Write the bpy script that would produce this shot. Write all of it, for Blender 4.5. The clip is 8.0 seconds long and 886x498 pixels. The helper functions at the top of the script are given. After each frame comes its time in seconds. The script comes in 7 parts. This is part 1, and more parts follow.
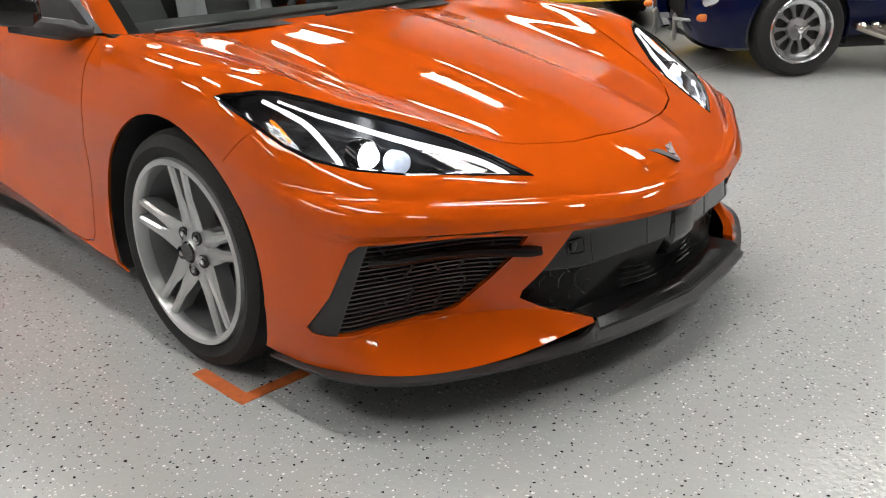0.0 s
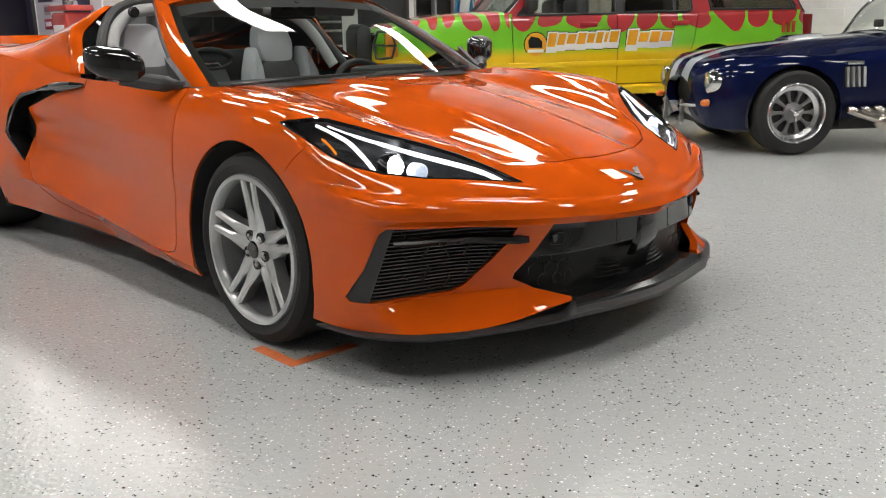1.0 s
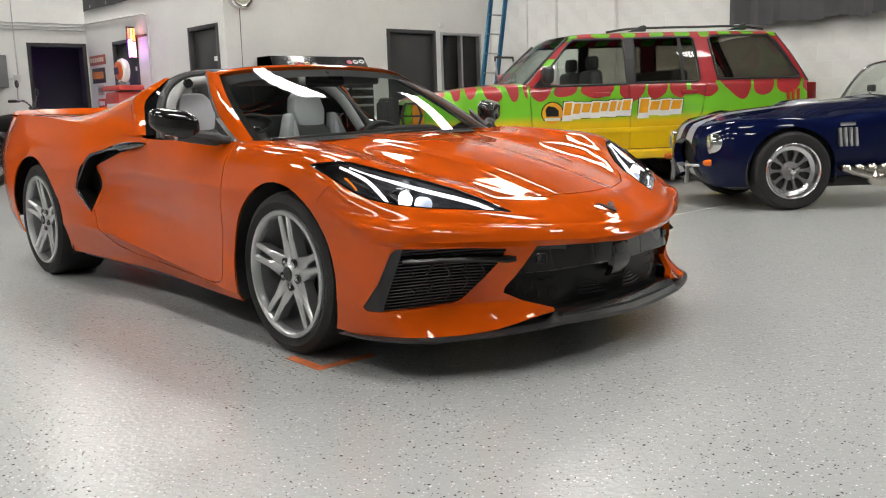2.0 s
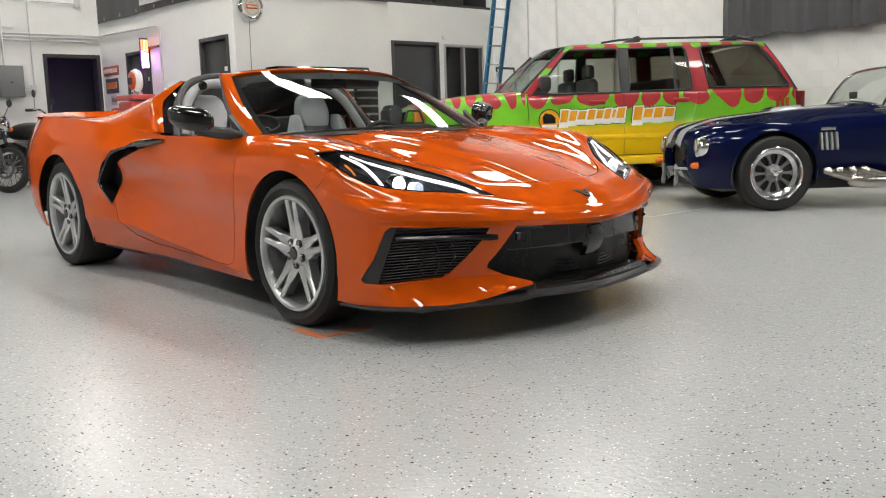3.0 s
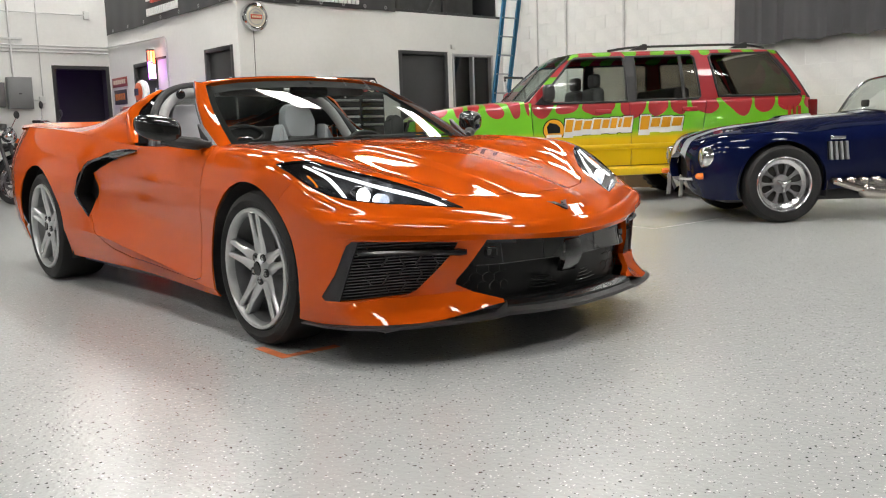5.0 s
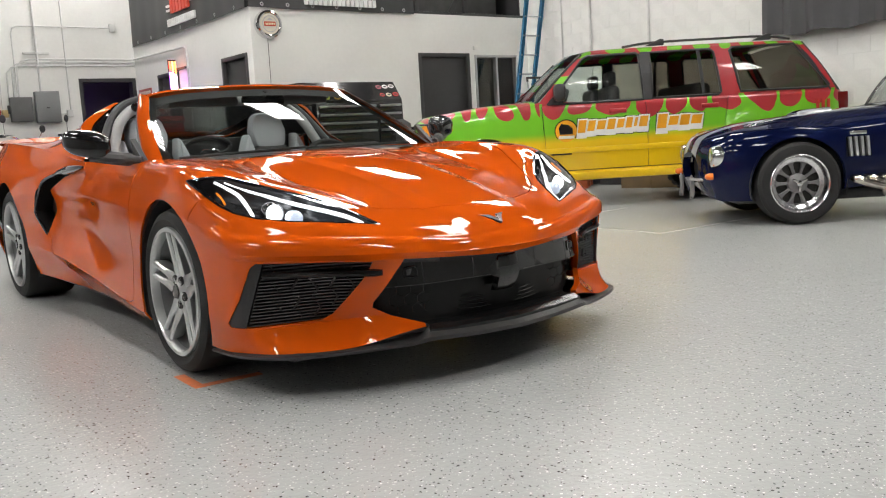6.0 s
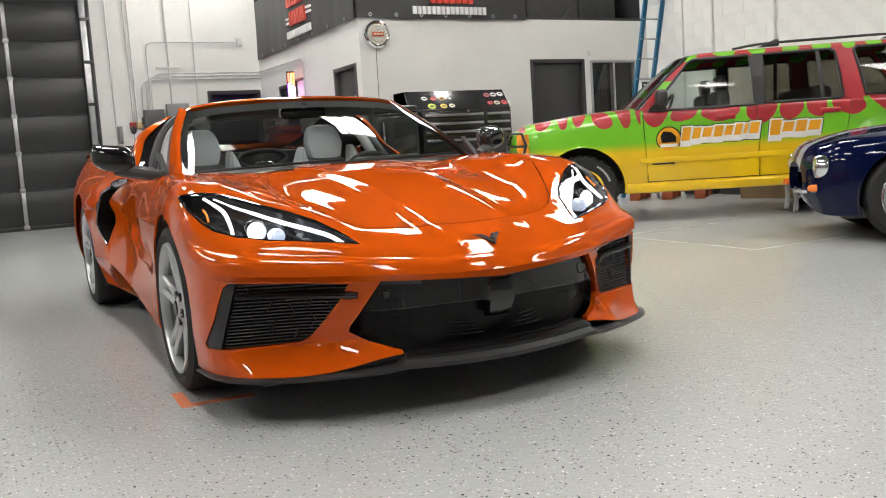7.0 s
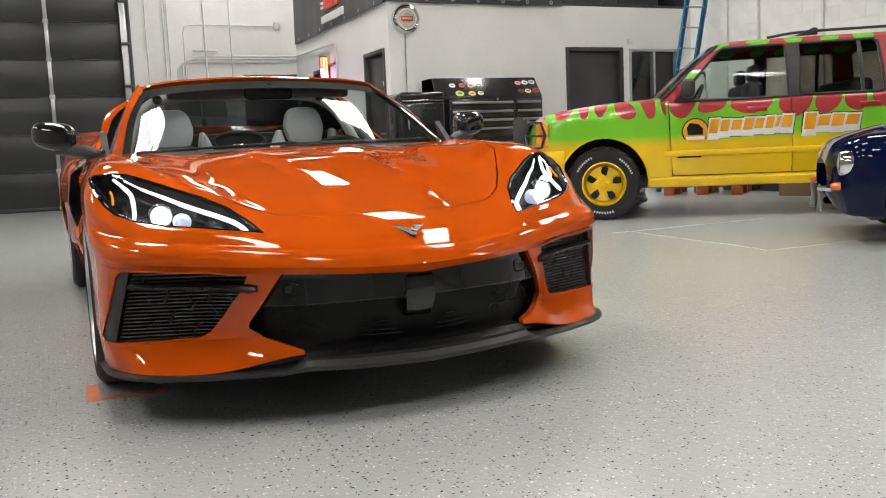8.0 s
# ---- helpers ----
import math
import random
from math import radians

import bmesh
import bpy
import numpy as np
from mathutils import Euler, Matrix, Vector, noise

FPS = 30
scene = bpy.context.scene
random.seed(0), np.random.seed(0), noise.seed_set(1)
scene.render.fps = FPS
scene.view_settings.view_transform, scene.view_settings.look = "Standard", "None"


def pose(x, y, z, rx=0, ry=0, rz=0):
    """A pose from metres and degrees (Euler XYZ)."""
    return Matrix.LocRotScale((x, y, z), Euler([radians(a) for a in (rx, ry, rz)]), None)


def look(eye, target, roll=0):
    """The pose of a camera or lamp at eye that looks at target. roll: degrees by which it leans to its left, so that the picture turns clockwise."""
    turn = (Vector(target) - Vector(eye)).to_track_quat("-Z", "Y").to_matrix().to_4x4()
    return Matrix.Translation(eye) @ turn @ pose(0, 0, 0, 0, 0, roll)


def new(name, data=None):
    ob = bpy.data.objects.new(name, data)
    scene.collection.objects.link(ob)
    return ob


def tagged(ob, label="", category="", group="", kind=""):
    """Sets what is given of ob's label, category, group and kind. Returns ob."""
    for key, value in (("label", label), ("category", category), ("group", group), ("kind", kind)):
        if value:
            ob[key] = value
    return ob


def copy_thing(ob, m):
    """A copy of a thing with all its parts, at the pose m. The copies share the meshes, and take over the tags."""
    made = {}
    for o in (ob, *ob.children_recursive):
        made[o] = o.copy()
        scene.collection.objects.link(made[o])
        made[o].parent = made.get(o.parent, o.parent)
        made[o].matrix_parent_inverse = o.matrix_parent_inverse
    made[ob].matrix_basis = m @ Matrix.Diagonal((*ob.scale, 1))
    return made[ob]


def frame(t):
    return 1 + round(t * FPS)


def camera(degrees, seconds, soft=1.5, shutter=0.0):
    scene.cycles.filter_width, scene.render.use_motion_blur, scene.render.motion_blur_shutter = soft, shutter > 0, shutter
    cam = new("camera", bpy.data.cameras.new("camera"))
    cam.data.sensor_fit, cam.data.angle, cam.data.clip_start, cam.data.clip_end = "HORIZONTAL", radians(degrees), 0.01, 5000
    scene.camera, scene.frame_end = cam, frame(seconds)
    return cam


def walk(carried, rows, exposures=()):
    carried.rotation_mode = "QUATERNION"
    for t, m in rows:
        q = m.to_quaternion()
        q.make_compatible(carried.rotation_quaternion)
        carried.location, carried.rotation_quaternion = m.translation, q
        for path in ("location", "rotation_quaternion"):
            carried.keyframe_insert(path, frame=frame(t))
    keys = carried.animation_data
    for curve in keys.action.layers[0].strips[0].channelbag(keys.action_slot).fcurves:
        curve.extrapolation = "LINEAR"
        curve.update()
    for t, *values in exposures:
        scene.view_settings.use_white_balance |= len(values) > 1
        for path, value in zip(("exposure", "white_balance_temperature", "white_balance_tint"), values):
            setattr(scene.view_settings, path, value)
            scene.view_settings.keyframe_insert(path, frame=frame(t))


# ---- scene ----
cam = camera(53.5, 8.0, soft=1.1)
PATH = [
    (0, (2.015, 1.949, 1.145), (0.651, 0.676, 0.427), -0.9),
    (0.5, (2.226, 2.211, 1.087), (0.866, 0.849, 0.545), -1.0),
    (1, (2.432, 2.447, 1.024), (1.071, 1.065, 0.534), -1.1),
    (1.5, (2.588, 2.678, 0.983), (1.234, 1.265, 0.574), -1.9),
    (1.7, (2.643, 2.779, 0.973), (1.303, 1.338, 0.617), -2.1),
    (2.8, (2.918, 3.183, 0.881), (1.591, 1.716, 0.587), -1.6),
    (3, (2.937, 3.236, 0.871), (1.615, 1.764, 0.582), -1.8),
    (3.5, (2.985, 3.315, 0.86), (1.674, 1.829, 0.587), -1.8),
    (4, (2.963, 3.292, 0.862), (1.657, 1.8, 0.598), -1.7),
    (4.5, (2.874, 3.235, 0.861), (1.57, 1.742, 0.596), -1.7),
    (4.7, (2.797, 3.222, 0.855), (1.496, 1.726, 0.591), -1.7),
    (6, (2.096, 3.328, 0.859), (0.904, 1.742, 0.605), -3.4),
    (6.5, (1.814, 3.371, 0.864), (0.727, 1.709, 0.632), -3.4),
    (7, (1.525, 3.449, 0.852), (0.607, 1.686, 0.633), -3.7),
    (7.5, (1.255, 3.436, 0.815), (0.389, 1.647, 0.593), -3.5),
    (8, (1.008, 3.41, 0.81), (0.209, 1.592, 0.575), -2.5),
]
walk(cam, [(t, look(eye, target, roll)) for t, eye, target, roll in PATH], ((0.0, -0.06), (0.5, -0.03), (1.5, -0.14), (3.0, 0.0), (4.5, 0.02), (6.0, 0.0), (7.0, 0.0), (8.0, -0.11)))

# ---------------------------------------------------------------- light
world = bpy.data.worlds.new("world")
scene.world = world
world.use_nodes = True
world.node_tree.nodes["Background"].inputs[0].default_value = (0.6, 0.65, 0.7, 1)
world.node_tree.nodes["Background"].inputs[1].default_value = 0.05

# room: the corner of the office block, and the outer walls
AX, AY = -3.26, -7.80          # corner of the office block
BACK, RIGHT, LEFT, FRONT, HIGH = -12.55, -8.30, 7.0, 10.0, 5.7
LAMP_STRENGTH = 29.5

# ---------------------------------------------------------------- materials
MATS = {}


def mat(name, color, rough=0.5, metal=0.0, coat=0.0, vary=0.06, scale=6.0, bump=0.0, bscale=60.0, emit=0.0, ior=1.5, rvary=0.08):
    """A principled material with two scales of variation in colour and roughness, and a fine relief."""
    if name in MATS:
        return MATS[name]
    m = bpy.data.materials.new(name)
    m.use_nodes = True
    nt = m.node_tree
    p = nt.nodes["Principled BSDF"]
    p.inputs["Roughness"].default_value = rough
    p.inputs["Metallic"].default_value = metal
    p.inputs["Coat Weight"].default_value = coat
    p.inputs["Coat Roughness"].default_value = 0.03
    p.inputs["IOR"].default_value = ior
    co = nt.nodes.new("ShaderNodeTexCoord")
    n1 = nt.nodes.new("ShaderNodeTexNoise")
    n1.inputs["Scale"].default_value = scale
    n1.inputs["Detail"].default_value = 4
    n2 = nt.nodes.new("ShaderNodeTexNoise")
    n2.inputs["Scale"].default_value = scale * 14
    n2.inputs["Detail"].default_value = 3
    nt.links.new(co.outputs["Object"], n1.inputs["Vector"])
    nt.links.new(co.outputs["Object"], n2.inputs["Vector"])
    add = nt.nodes.new("ShaderNodeMath")
    add.operation = "MULTIPLY_ADD"
    nt.links.new(n2.outputs["Fac"], add.inputs[0])
    add.inputs[1].default_value = 0.4
    nt.links.new(n1.outputs["Fac"], add.inputs[2])
    ramp = nt.nodes.new("ShaderNodeMapRange")
    ramp.inputs["From Min"].default_value, ramp.inputs["From Max"].default_value = 0.45, 0.95
    ramp.inputs["To Min"].default_value, ramp.inputs["To Max"].default_value = 1 - vary, 1 + vary
    nt.links.new(add.outputs[0], ramp.inputs["Value"])
    mul = nt.nodes.new("ShaderNodeVectorMath")
    mul.operation = "SCALE"
    mul.inputs[0].default_value = color[:3]
    nt.links.new(ramp.outputs[0], mul.inputs["Scale"])
    nt.links.new(mul.outputs[0], p.inputs["Base Color"])
    rr = nt.nodes.new("ShaderNodeMapRange")
    rr.inputs["From Min"].default_value, rr.inputs["From Max"].default_value = 0.45, 0.95
    rr.inputs["To Min"].default_value, rr.inputs["To Max"].default_value = max(0, rough * (1 - rvary)), min(1, rough * (1 + rvary))
    nt.links.new(add.outputs[0], rr.inputs["Value"])
    nt.links.new(rr.outputs[0], p.inputs["Roughness"])
    if bump:
        n3 = nt.nodes.new("ShaderNodeTexNoise")
        n3.inputs["Scale"].default_value = bscale
        n3.inputs["Detail"].default_value = 3
        nt.links.new(co.outputs["Object"], n3.inputs["Vector"])
        b = nt.nodes.new("ShaderNodeBump")
        b.inputs["Strength"].default_value = bump
        b.inputs["Distance"].default_value = 0.01
        nt.links.new(n3.outputs["Fac"], b.inputs["Height"])
        nt.links.new(b.outputs[0], p.inputs["Normal"])
    if emit:
        p.inputs["Emission Color"].default_value = (*color[:3], 1)
        p.inputs["Emission Strength"].default_value = emit
    MATS[name] = m
    return m


def glass(name, color=(1, 1, 1), alpha=0.15, rough=0.02):
    """Thin glazing: a clear tinted sheet with a gloss that grows towards grazing angles."""
    if name in MATS:
        return MATS[name]
    m = bpy.data.materials.new(name)
    m.use_nodes = True
    nt = m.node_tree
    nt.nodes.remove(nt.nodes["Principled BSDF"])
    out = nt.nodes["Material Output"]
    tr = nt.nodes.new("ShaderNodeBsdfTransparent")
    tr.inputs[0].default_value = (*[c * (1 - alpha) for c in color], 1)
    gl = nt.nodes.new("ShaderNodeBsdfGlossy")
    gl.inputs["Roughness"].default_value = rough
    fr = nt.nodes.new("ShaderNodeFresnel")
    fr.inputs[0].default_value = 1.52
    mx = nt.nodes.new("ShaderNodeMixShader")
    nt.links.new(fr.outputs[0], mx.inputs[0])
    nt.links.new(tr.outputs[0], mx.inputs[1])
    nt.links.new(gl.outputs[0], mx.inputs[2])
    nt.links.new(mx.outputs[0], out.inputs[0])
    MATS[name] = m
    return m


def node(nt, kind, op=None, **inputs):
    n = nt.nodes.new(kind)
    if op:
        n.operation = op
    for k, v in inputs.items():
        n.inputs[int(k[1:])].default_value = v
    return n


def floor_material():
    """Grey epoxy floor coat strewn with black and white flakes, glossy, with an orange-peel relief."""
    m = bpy.data.materials.new("epoxy_floor")
    m.use_nodes = True
    nt = m.node_tree
    p = nt.nodes["Principled BSDF"]
    L = nt.links.new
    co = nt.nodes.new("ShaderNodeTexCoord")

    def flakes(scale, share, size, seed):
        mp = nt.nodes.new("ShaderNodeMapping")
        mp.inputs["Location"].default_value = (seed, seed * 2, 0)
        L(co.outputs["Object"], mp.inputs[0])
        wob = nt.nodes.new("ShaderNodeTexNoise")
        wob.inputs["Scale"].default_value = scale * 1.5
        L(mp.outputs[0], wob.inputs["Vector"])
        ad = node(nt, "ShaderNodeVectorMath", "MULTIPLY_ADD", i1=(0.012,) * 3)
        L(wob.outputs["Color"], ad.inputs[0])
        L(mp.outputs[0], ad.inputs[2])
        v = nt.nodes.new("ShaderNodeTexVoronoi")
        v.voronoi_dimensions = "2D"
        v.inputs["Scale"].default_value = scale
        L(ad.outputs[0], v.inputs["Vector"])
        sep = nt.nodes.new("ShaderNodeSeparateColor")
        L(v.outputs["Color"], sep.inputs[0])
        pick = node(nt, "ShaderNodeMath", "LESS_THAN", i1=share)
        L(sep.outputs[0], pick.inputs[0])
        sz = node(nt, "ShaderNodeMath", "MULTIPLY_ADD", i1=size, i2=size * 0.35)
        L(sep.outputs[1], sz.inputs[0])
        inside = node(nt, "ShaderNodeMath", "LESS_THAN")
        L(v.outputs["Distance"], inside.inputs[0])
        L(sz.outputs[0], inside.inputs[1])
        both = node(nt, "ShaderNodeMath", "MULTIPLY")
        L(pick.outputs[0], both.inputs[0])
        L(inside.outputs[0], both.inputs[1])
        return both

    big = nt.nodes.new("ShaderNodeTexNoise")
    big.inputs["Scale"].default_value = 0.8
    big.inputs["Detail"].default_value = 5
    L(co.outputs["Object"], big.inputs["Vector"])
    base = nt.nodes.new("ShaderNodeMix")
    base.data_type = "RGBA"
    base.inputs[6].default_value = (0.44, 0.455, 0.455, 1)
    base.inputs[7].default_value = (0.50, 0.51, 0.505, 1)
    L(big.outputs["Fac"], base.inputs[0])
    last = base.outputs[2]
    for scale, share, size, seed, colour in ((46, 0.21, 0.135, 0.0, (0.025, 0.025, 0.03)), (85, 0.13, 0.17, 3.7, (0.05, 0.05, 0.055)), (58, 0.25, 0.145, 7.3, (0.90, 0.90, 0.89)), (95, 0.18, 0.17, 11.1, (0.74, 0.74, 0.74))):
        mx = nt.nodes.new("ShaderNodeMix")
        mx.data_type = "RGBA"
        mx.inputs[7].default_value = (*colour, 1)
        L(flakes(scale, share, size, seed).outputs[0], mx.inputs[0])
        L(last, mx.inputs[6])
        last = mx.outputs[2]
    L(last, p.inputs["Base Color"])
    p.inputs["Roughness"].default_value = 0.19
    n = nt.nodes.new("ShaderNodeTexNoise")
    n.inputs["Scale"].default_value = 55
    n.inputs["Detail"].default_value = 2
    L(co.outputs["Object"], n.inputs["Vector"])
    b = nt.nodes.new("ShaderNodeBump")
    b.inputs["Strength"].default_value = 0.22
    b.inputs["Distance"].default_value = 0.01
    L(n.outputs["Fac"], b.inputs["Height"])
    L(b.outputs[0], p.inputs["Normal"])
    return m


# ---------------------------------------------------------------- building blocks
def sharpen(bm, angle=35):
    for f in bm.faces:
        f.smooth = True
    for e in bm.edges:
        if len(e.link_faces) == 2 and e.calc_face_angle(0) > radians(angle):
            e.smooth = False


def part(name, bm, material, parent=None, label="", angle=35):
    """Links a bmesh as one mesh object under a thing or a part."""
    sharpen(bm, angle)
    me = bpy.data.meshes.new(name)
    bm.to_mesh(me)
    bm.free()
    for mm in material if isinstance(material, (list, tuple)) else [material]:
        me.materials.append(mm)
    ob = new(name, me)
    ob.parent = parent
    if label:
        tagged(ob, label)
    return ob


def thing(name, m, label, category, group="", kind=""):
    ob = new(name)
    ob.empty_display_size = 0.1
    ob.matrix_basis = m
    return tagged(ob, label, category, group, kind)


def solo(name, bm, material, m, label, category, group="", kind="", angle=35):
    ob = part(name, bm, material, None, "", angle)
    ob.matrix_basis = m
    return tagged(ob, label, category, group, kind)


def box(x0, y0, z0, x1, y1, z1, bevel=0.0, bm=None, seg=2):
    bm = bm or bmesh.new()
    r = bmesh.ops.create_cube(bm, size=1)
    c = Vector(((x0 + x1) / 2, (y0 + y1) / 2, (z0 + z1) / 2))
    for v in r["verts"]:
        v.co = Vector((v.co.x * (x1 - x0), v.co.y * (y1 - y0), v.co.z * (z1 - z0))) + c
    if bevel:
        es = list({e for v in r["verts"] for e in v.link_edges})
        bmesh.ops.bevel(bm, geom=es, offset=bevel, segments=seg, affect="EDGES", profile=0.5)
    return bm


def prism(poly, axis, a, b, bevel=0.0, bm=None):
    """A flat outline, given in the two other axes, drawn out along an axis from a to b."""
    bm = bm or bmesh.new()
    put = {"x": lambda p, q: (q, p[0], p[1]), "y": lambda p, q: (p[0], q, p[1]), "z": lambda p, q: (p[0], p[1], q)}[axis]
    v0 = [bm.verts.new(put(p, a)) for p in poly]
    v1 = [bm.verts.new(put(p, b)) for p in poly]
    n = len(poly)
    fs = [bm.faces.new(v0), bm.faces.new(v1)]
    for i in range(n):
        fs.append(bm.faces.new((v0[i], v0[(i + 1) % n], v1[(i + 1) % n], v1[i])))
    bmesh.ops.recalc_face_normals(bm, faces=fs)
    if bevel:
        es = list({e for f in fs for e in f.edges})
        bmesh.ops.bevel(bm, geom=es, offset=bevel, segments=2, affect="EDGES", profile=0.5)
    return bm


def lathe(profile, axis="x", segs=48, centre=(0, 0, 0), bm=None, closed=False, caps=True):
    """Turns a profile of (radius, place along the axis) about an axis."""
    bm = bm or bmesh.new()
    c = Vector(centre)
    rings = []
    for r, a in profile:
        ring = []
        for k in range(segs):
            t = 2 * math.pi * k / segs
            p = {"x": (a, r * math.cos(t), r * math.sin(t)), "y": (r * math.sin(t), a, r * math.cos(t)), "z": (r * math.cos(t), r * math.sin(t), a)}[axis]
            ring.append(bm.verts.new(Vector(p) + c))
        rings.append(ring)
    m = len(rings)
    fs = []
    for i in range(m if closed else m - 1):
        a, b = rings[i], rings[(i + 1) % m]
        for k in range(segs):
            fs.append(bm.faces.new((a[k], a[(k + 1) % segs], b[(k + 1) % segs], b[k])))
    if not closed and caps:
        for ring, (r, _) in ((rings[0], profile[0]), (rings[-1], profile[-1])):
            if r > 0.0005:
                fs.append(bm.faces.new(ring))
    bmesh.ops.remove_doubles(bm, verts=[v for ring in rings for v in ring], dist=1e-5)
    bmesh.ops.recalc_face_normals(bm, faces=[f for f in fs if f.is_valid])
    return bm


def smooth_line(pts, per=6):
    """A Catmull-Rom line through points of any dimension."""
    pts = [np.array(p, float) for p in pts]
    q = [2 * pts[0] - pts[1]] + pts + [2 * pts[-1] - pts[-2]]
    out = []
    for i in range(1, len(q) - 2):
        for k in range(per):
            t = k / per
            out.append(0.5 * (2 * q[i] + (q[i + 1] - q[i - 1]) * t + (2 * q[i - 1] - 5 * q[i] + 4 * q[i + 1] - q[i + 2]) * t * t + (3 * q[i] - q[i - 1] - 3 * q[i + 1] + q[i + 2]) * t ** 3))
    out.append(pts[-1])
    return out


def tube(pts, r, segs=10, bm=None, per=0, closed=False):
    """A round rod along points; r may be one radius or one for each point."""
    bm = bm or bmesh.new()
    pts = [Vector(p) for p in (smooth_line(pts, per) if per else pts)]
    n = len(pts)
    rings = []
    side = None
    for i, p in enumerate(pts):
        if closed:
            d = (pts[(i + 1) % n] - pts[i - 1]).normalized()
        else:
            d = (pts[min(i + 1, n - 1)] - pts[max(i - 1, 0)]).normalized()
        if side is None:
            side = d.orthogonal().normalized()
        side = (side - d * side.dot(d)).normalized()
        up = d.cross(side)
        rad = r[min(i, len(r) - 1)] if isinstance(r, (list, tuple)) else r
        rings.append([bm.verts.new(p + rad * (math.cos(t) * side + math.sin(t) * up)) for t in (2 * math.pi * k / segs for k in range(segs))])
    fs = []
    for i in range(n if closed else n - 1):
        a, b = rings[i], rings[(i + 1) % n]
        fs += [bm.faces.new((a[k], a[(k + 1) % segs], b[(k + 1) % segs], b[k])) for k in range(segs)]
    if not closed:
        fs += [bm.faces.new(rings[0]), bm.faces.new(rings[-1])]
    bmesh.ops.recalc_face_normals(bm, faces=fs)
    return bm


def weave(lines, per_u=6, per_v=6, breaks=(), bm=None, ubreaks=(), leave=None):
    """A sheet woven through character lines that all have the same number of points: smooth along the lines, and smooth across
    them but at the lines numbered in breaks. leave(u, v) says which fields between points and lines stay open."""
    bm = bm or bmesh.new()

    def split(pts, per, brk):
        cuts = [0, *brk, len(pts) - 1]
        out = []
        for a, b in zip(cuts, cuts[1:]):
            seg = smooth_line(pts[a:b + 1], per)
            out += seg if not out else seg[1:]
        return out

    along = [split(l, per_u, ubreaks) for l in lines]
    cols = [split([l[i] for l in along], per_v, breaks) for i in range(len(along[0]))]
    vs = [[bm.verts.new(p) for p in c] for c in cols]
    for i in range(len(vs) - 1):
        for j in range(len(vs[0]) - 1):
            if leave and leave(i // per_u, j // per_v):
                continue
            quad = (vs[i][j], vs[i][j + 1], vs[i + 1][j + 1], vs[i + 1][j])
            try:
                bm.faces.new(quad)
            except ValueError:
                pass
    return bm


def mirror(bm, axis=0):
    """Adds the other half across the middle and welds the seam."""
    g = bmesh.ops.duplicate(bm, geom=bm.verts[:] + bm.edges[:] + bm.faces[:])["geom"]
    for v in g:
        if isinstance(v, bmesh.types.BMVert):
            v.co[axis] = -v.co[axis]
    bmesh.ops.reverse_faces(bm, faces=[f for f in g if isinstance(f, bmesh.types.BMFace)])
    bmesh.ops.remove_doubles(bm, verts=[v for v in bm.verts if abs(v.co[axis]) < 0.002], dist=0.002)
    return bm


def in_poly(p, poly):
    hit = False
    for i, (x1, y1) in enumerate(poly):
        x0, y0 = poly[i - 1]
        if (y0 > p[1]) != (y1 > p[1]) and p[0] < (x1 - x0) * (p[1] - y0) / (y1 - y0) + x0:
            hit = not hit
    return hit


def knife(bm, poly, ij, keep):
    """Cuts the outline poly, seen along the axis left out of ij, into the faces for which keep() holds; returns the faces inside."""
    i, j = ij
    n = len(poly)
    for k in range(n):
        a, b = poly[k], poly[(k + 1) % n]
        lo = (min(a[0], b[0]) - 0.004, min(a[1], b[1]) - 0.004)
        hi = (max(a[0], b[0]) + 0.004, max(a[1], b[1]) + 0.004)
        fs = []
        for f in bm.faces:
            us, ws = [v.co[i] for v in f.verts], [v.co[j] for v in f.verts]
            if max(us) > lo[0] and min(us) < hi[0] and max(ws) > lo[1] and min(ws) < hi[1] and keep(f):
                fs.append(f)
        if not fs:
            continue
        co, no = [0, 0, 0], [0, 0, 0]
        co[i], co[j] = a
        no[i], no[j] = -(b[1] - a[1]), b[0] - a[0]
        geom = list({x for f in fs for x in (*f.verts, *f.edges, f)})
        bmesh.ops.bisect_plane(bm, geom=geom, dist=1e-5, plane_co=co, plane_no=no)
    return [f for f in bm.faces if keep(f) and in_poly((f.calc_center_median()[i], f.calc_center_median()[j]), poly)]


def take(bm, faces, lip=None):
    """Lifts faces out of a mesh into a mesh of their own; lip: the vector by which the rim of the hole is turned in."""
    fset = set(faces)
    out = bmesh.new()
    seen = {}
    for f in faces:
        for v in f.verts:
            if v not in seen:
                seen[v] = out.verts.new(v.co)
        out.faces.new([seen[v] for v in f.verts])
    rim = [e for e in {e for f in faces for e in f.edges} if any(g not in fset for g in e.link_faces)]
    bmesh.ops.delete(bm, geom=list(faces), context="FACES")
    if lip is not None:
        rim = [e for e in rim if e.is_valid]
        g = bmesh.ops.extrude_edge_only(bm, edges=rim)["geom"]
        for v in g:
            if isinstance(v, bmesh.types.BMVert):
                v.co += lip(v.co) if callable(lip) else Vector(lip)
    return out


def circle(cx, cy, r, n=40, a0=0, a1=360):
    return [(cx + r * math.cos(radians(a0 + (a1 - a0) * k / n)), cy + r * math.sin(radians(a0 + (a1 - a0) * k / n))) for k in range(n)]


def grow(bm, d):
    """Moves a sheet along its normals."""
    bm.normal_update()
    for v, n in [(v, v.normal.copy()) for v in bm.verts]:
        v.co += n * d
    return bm


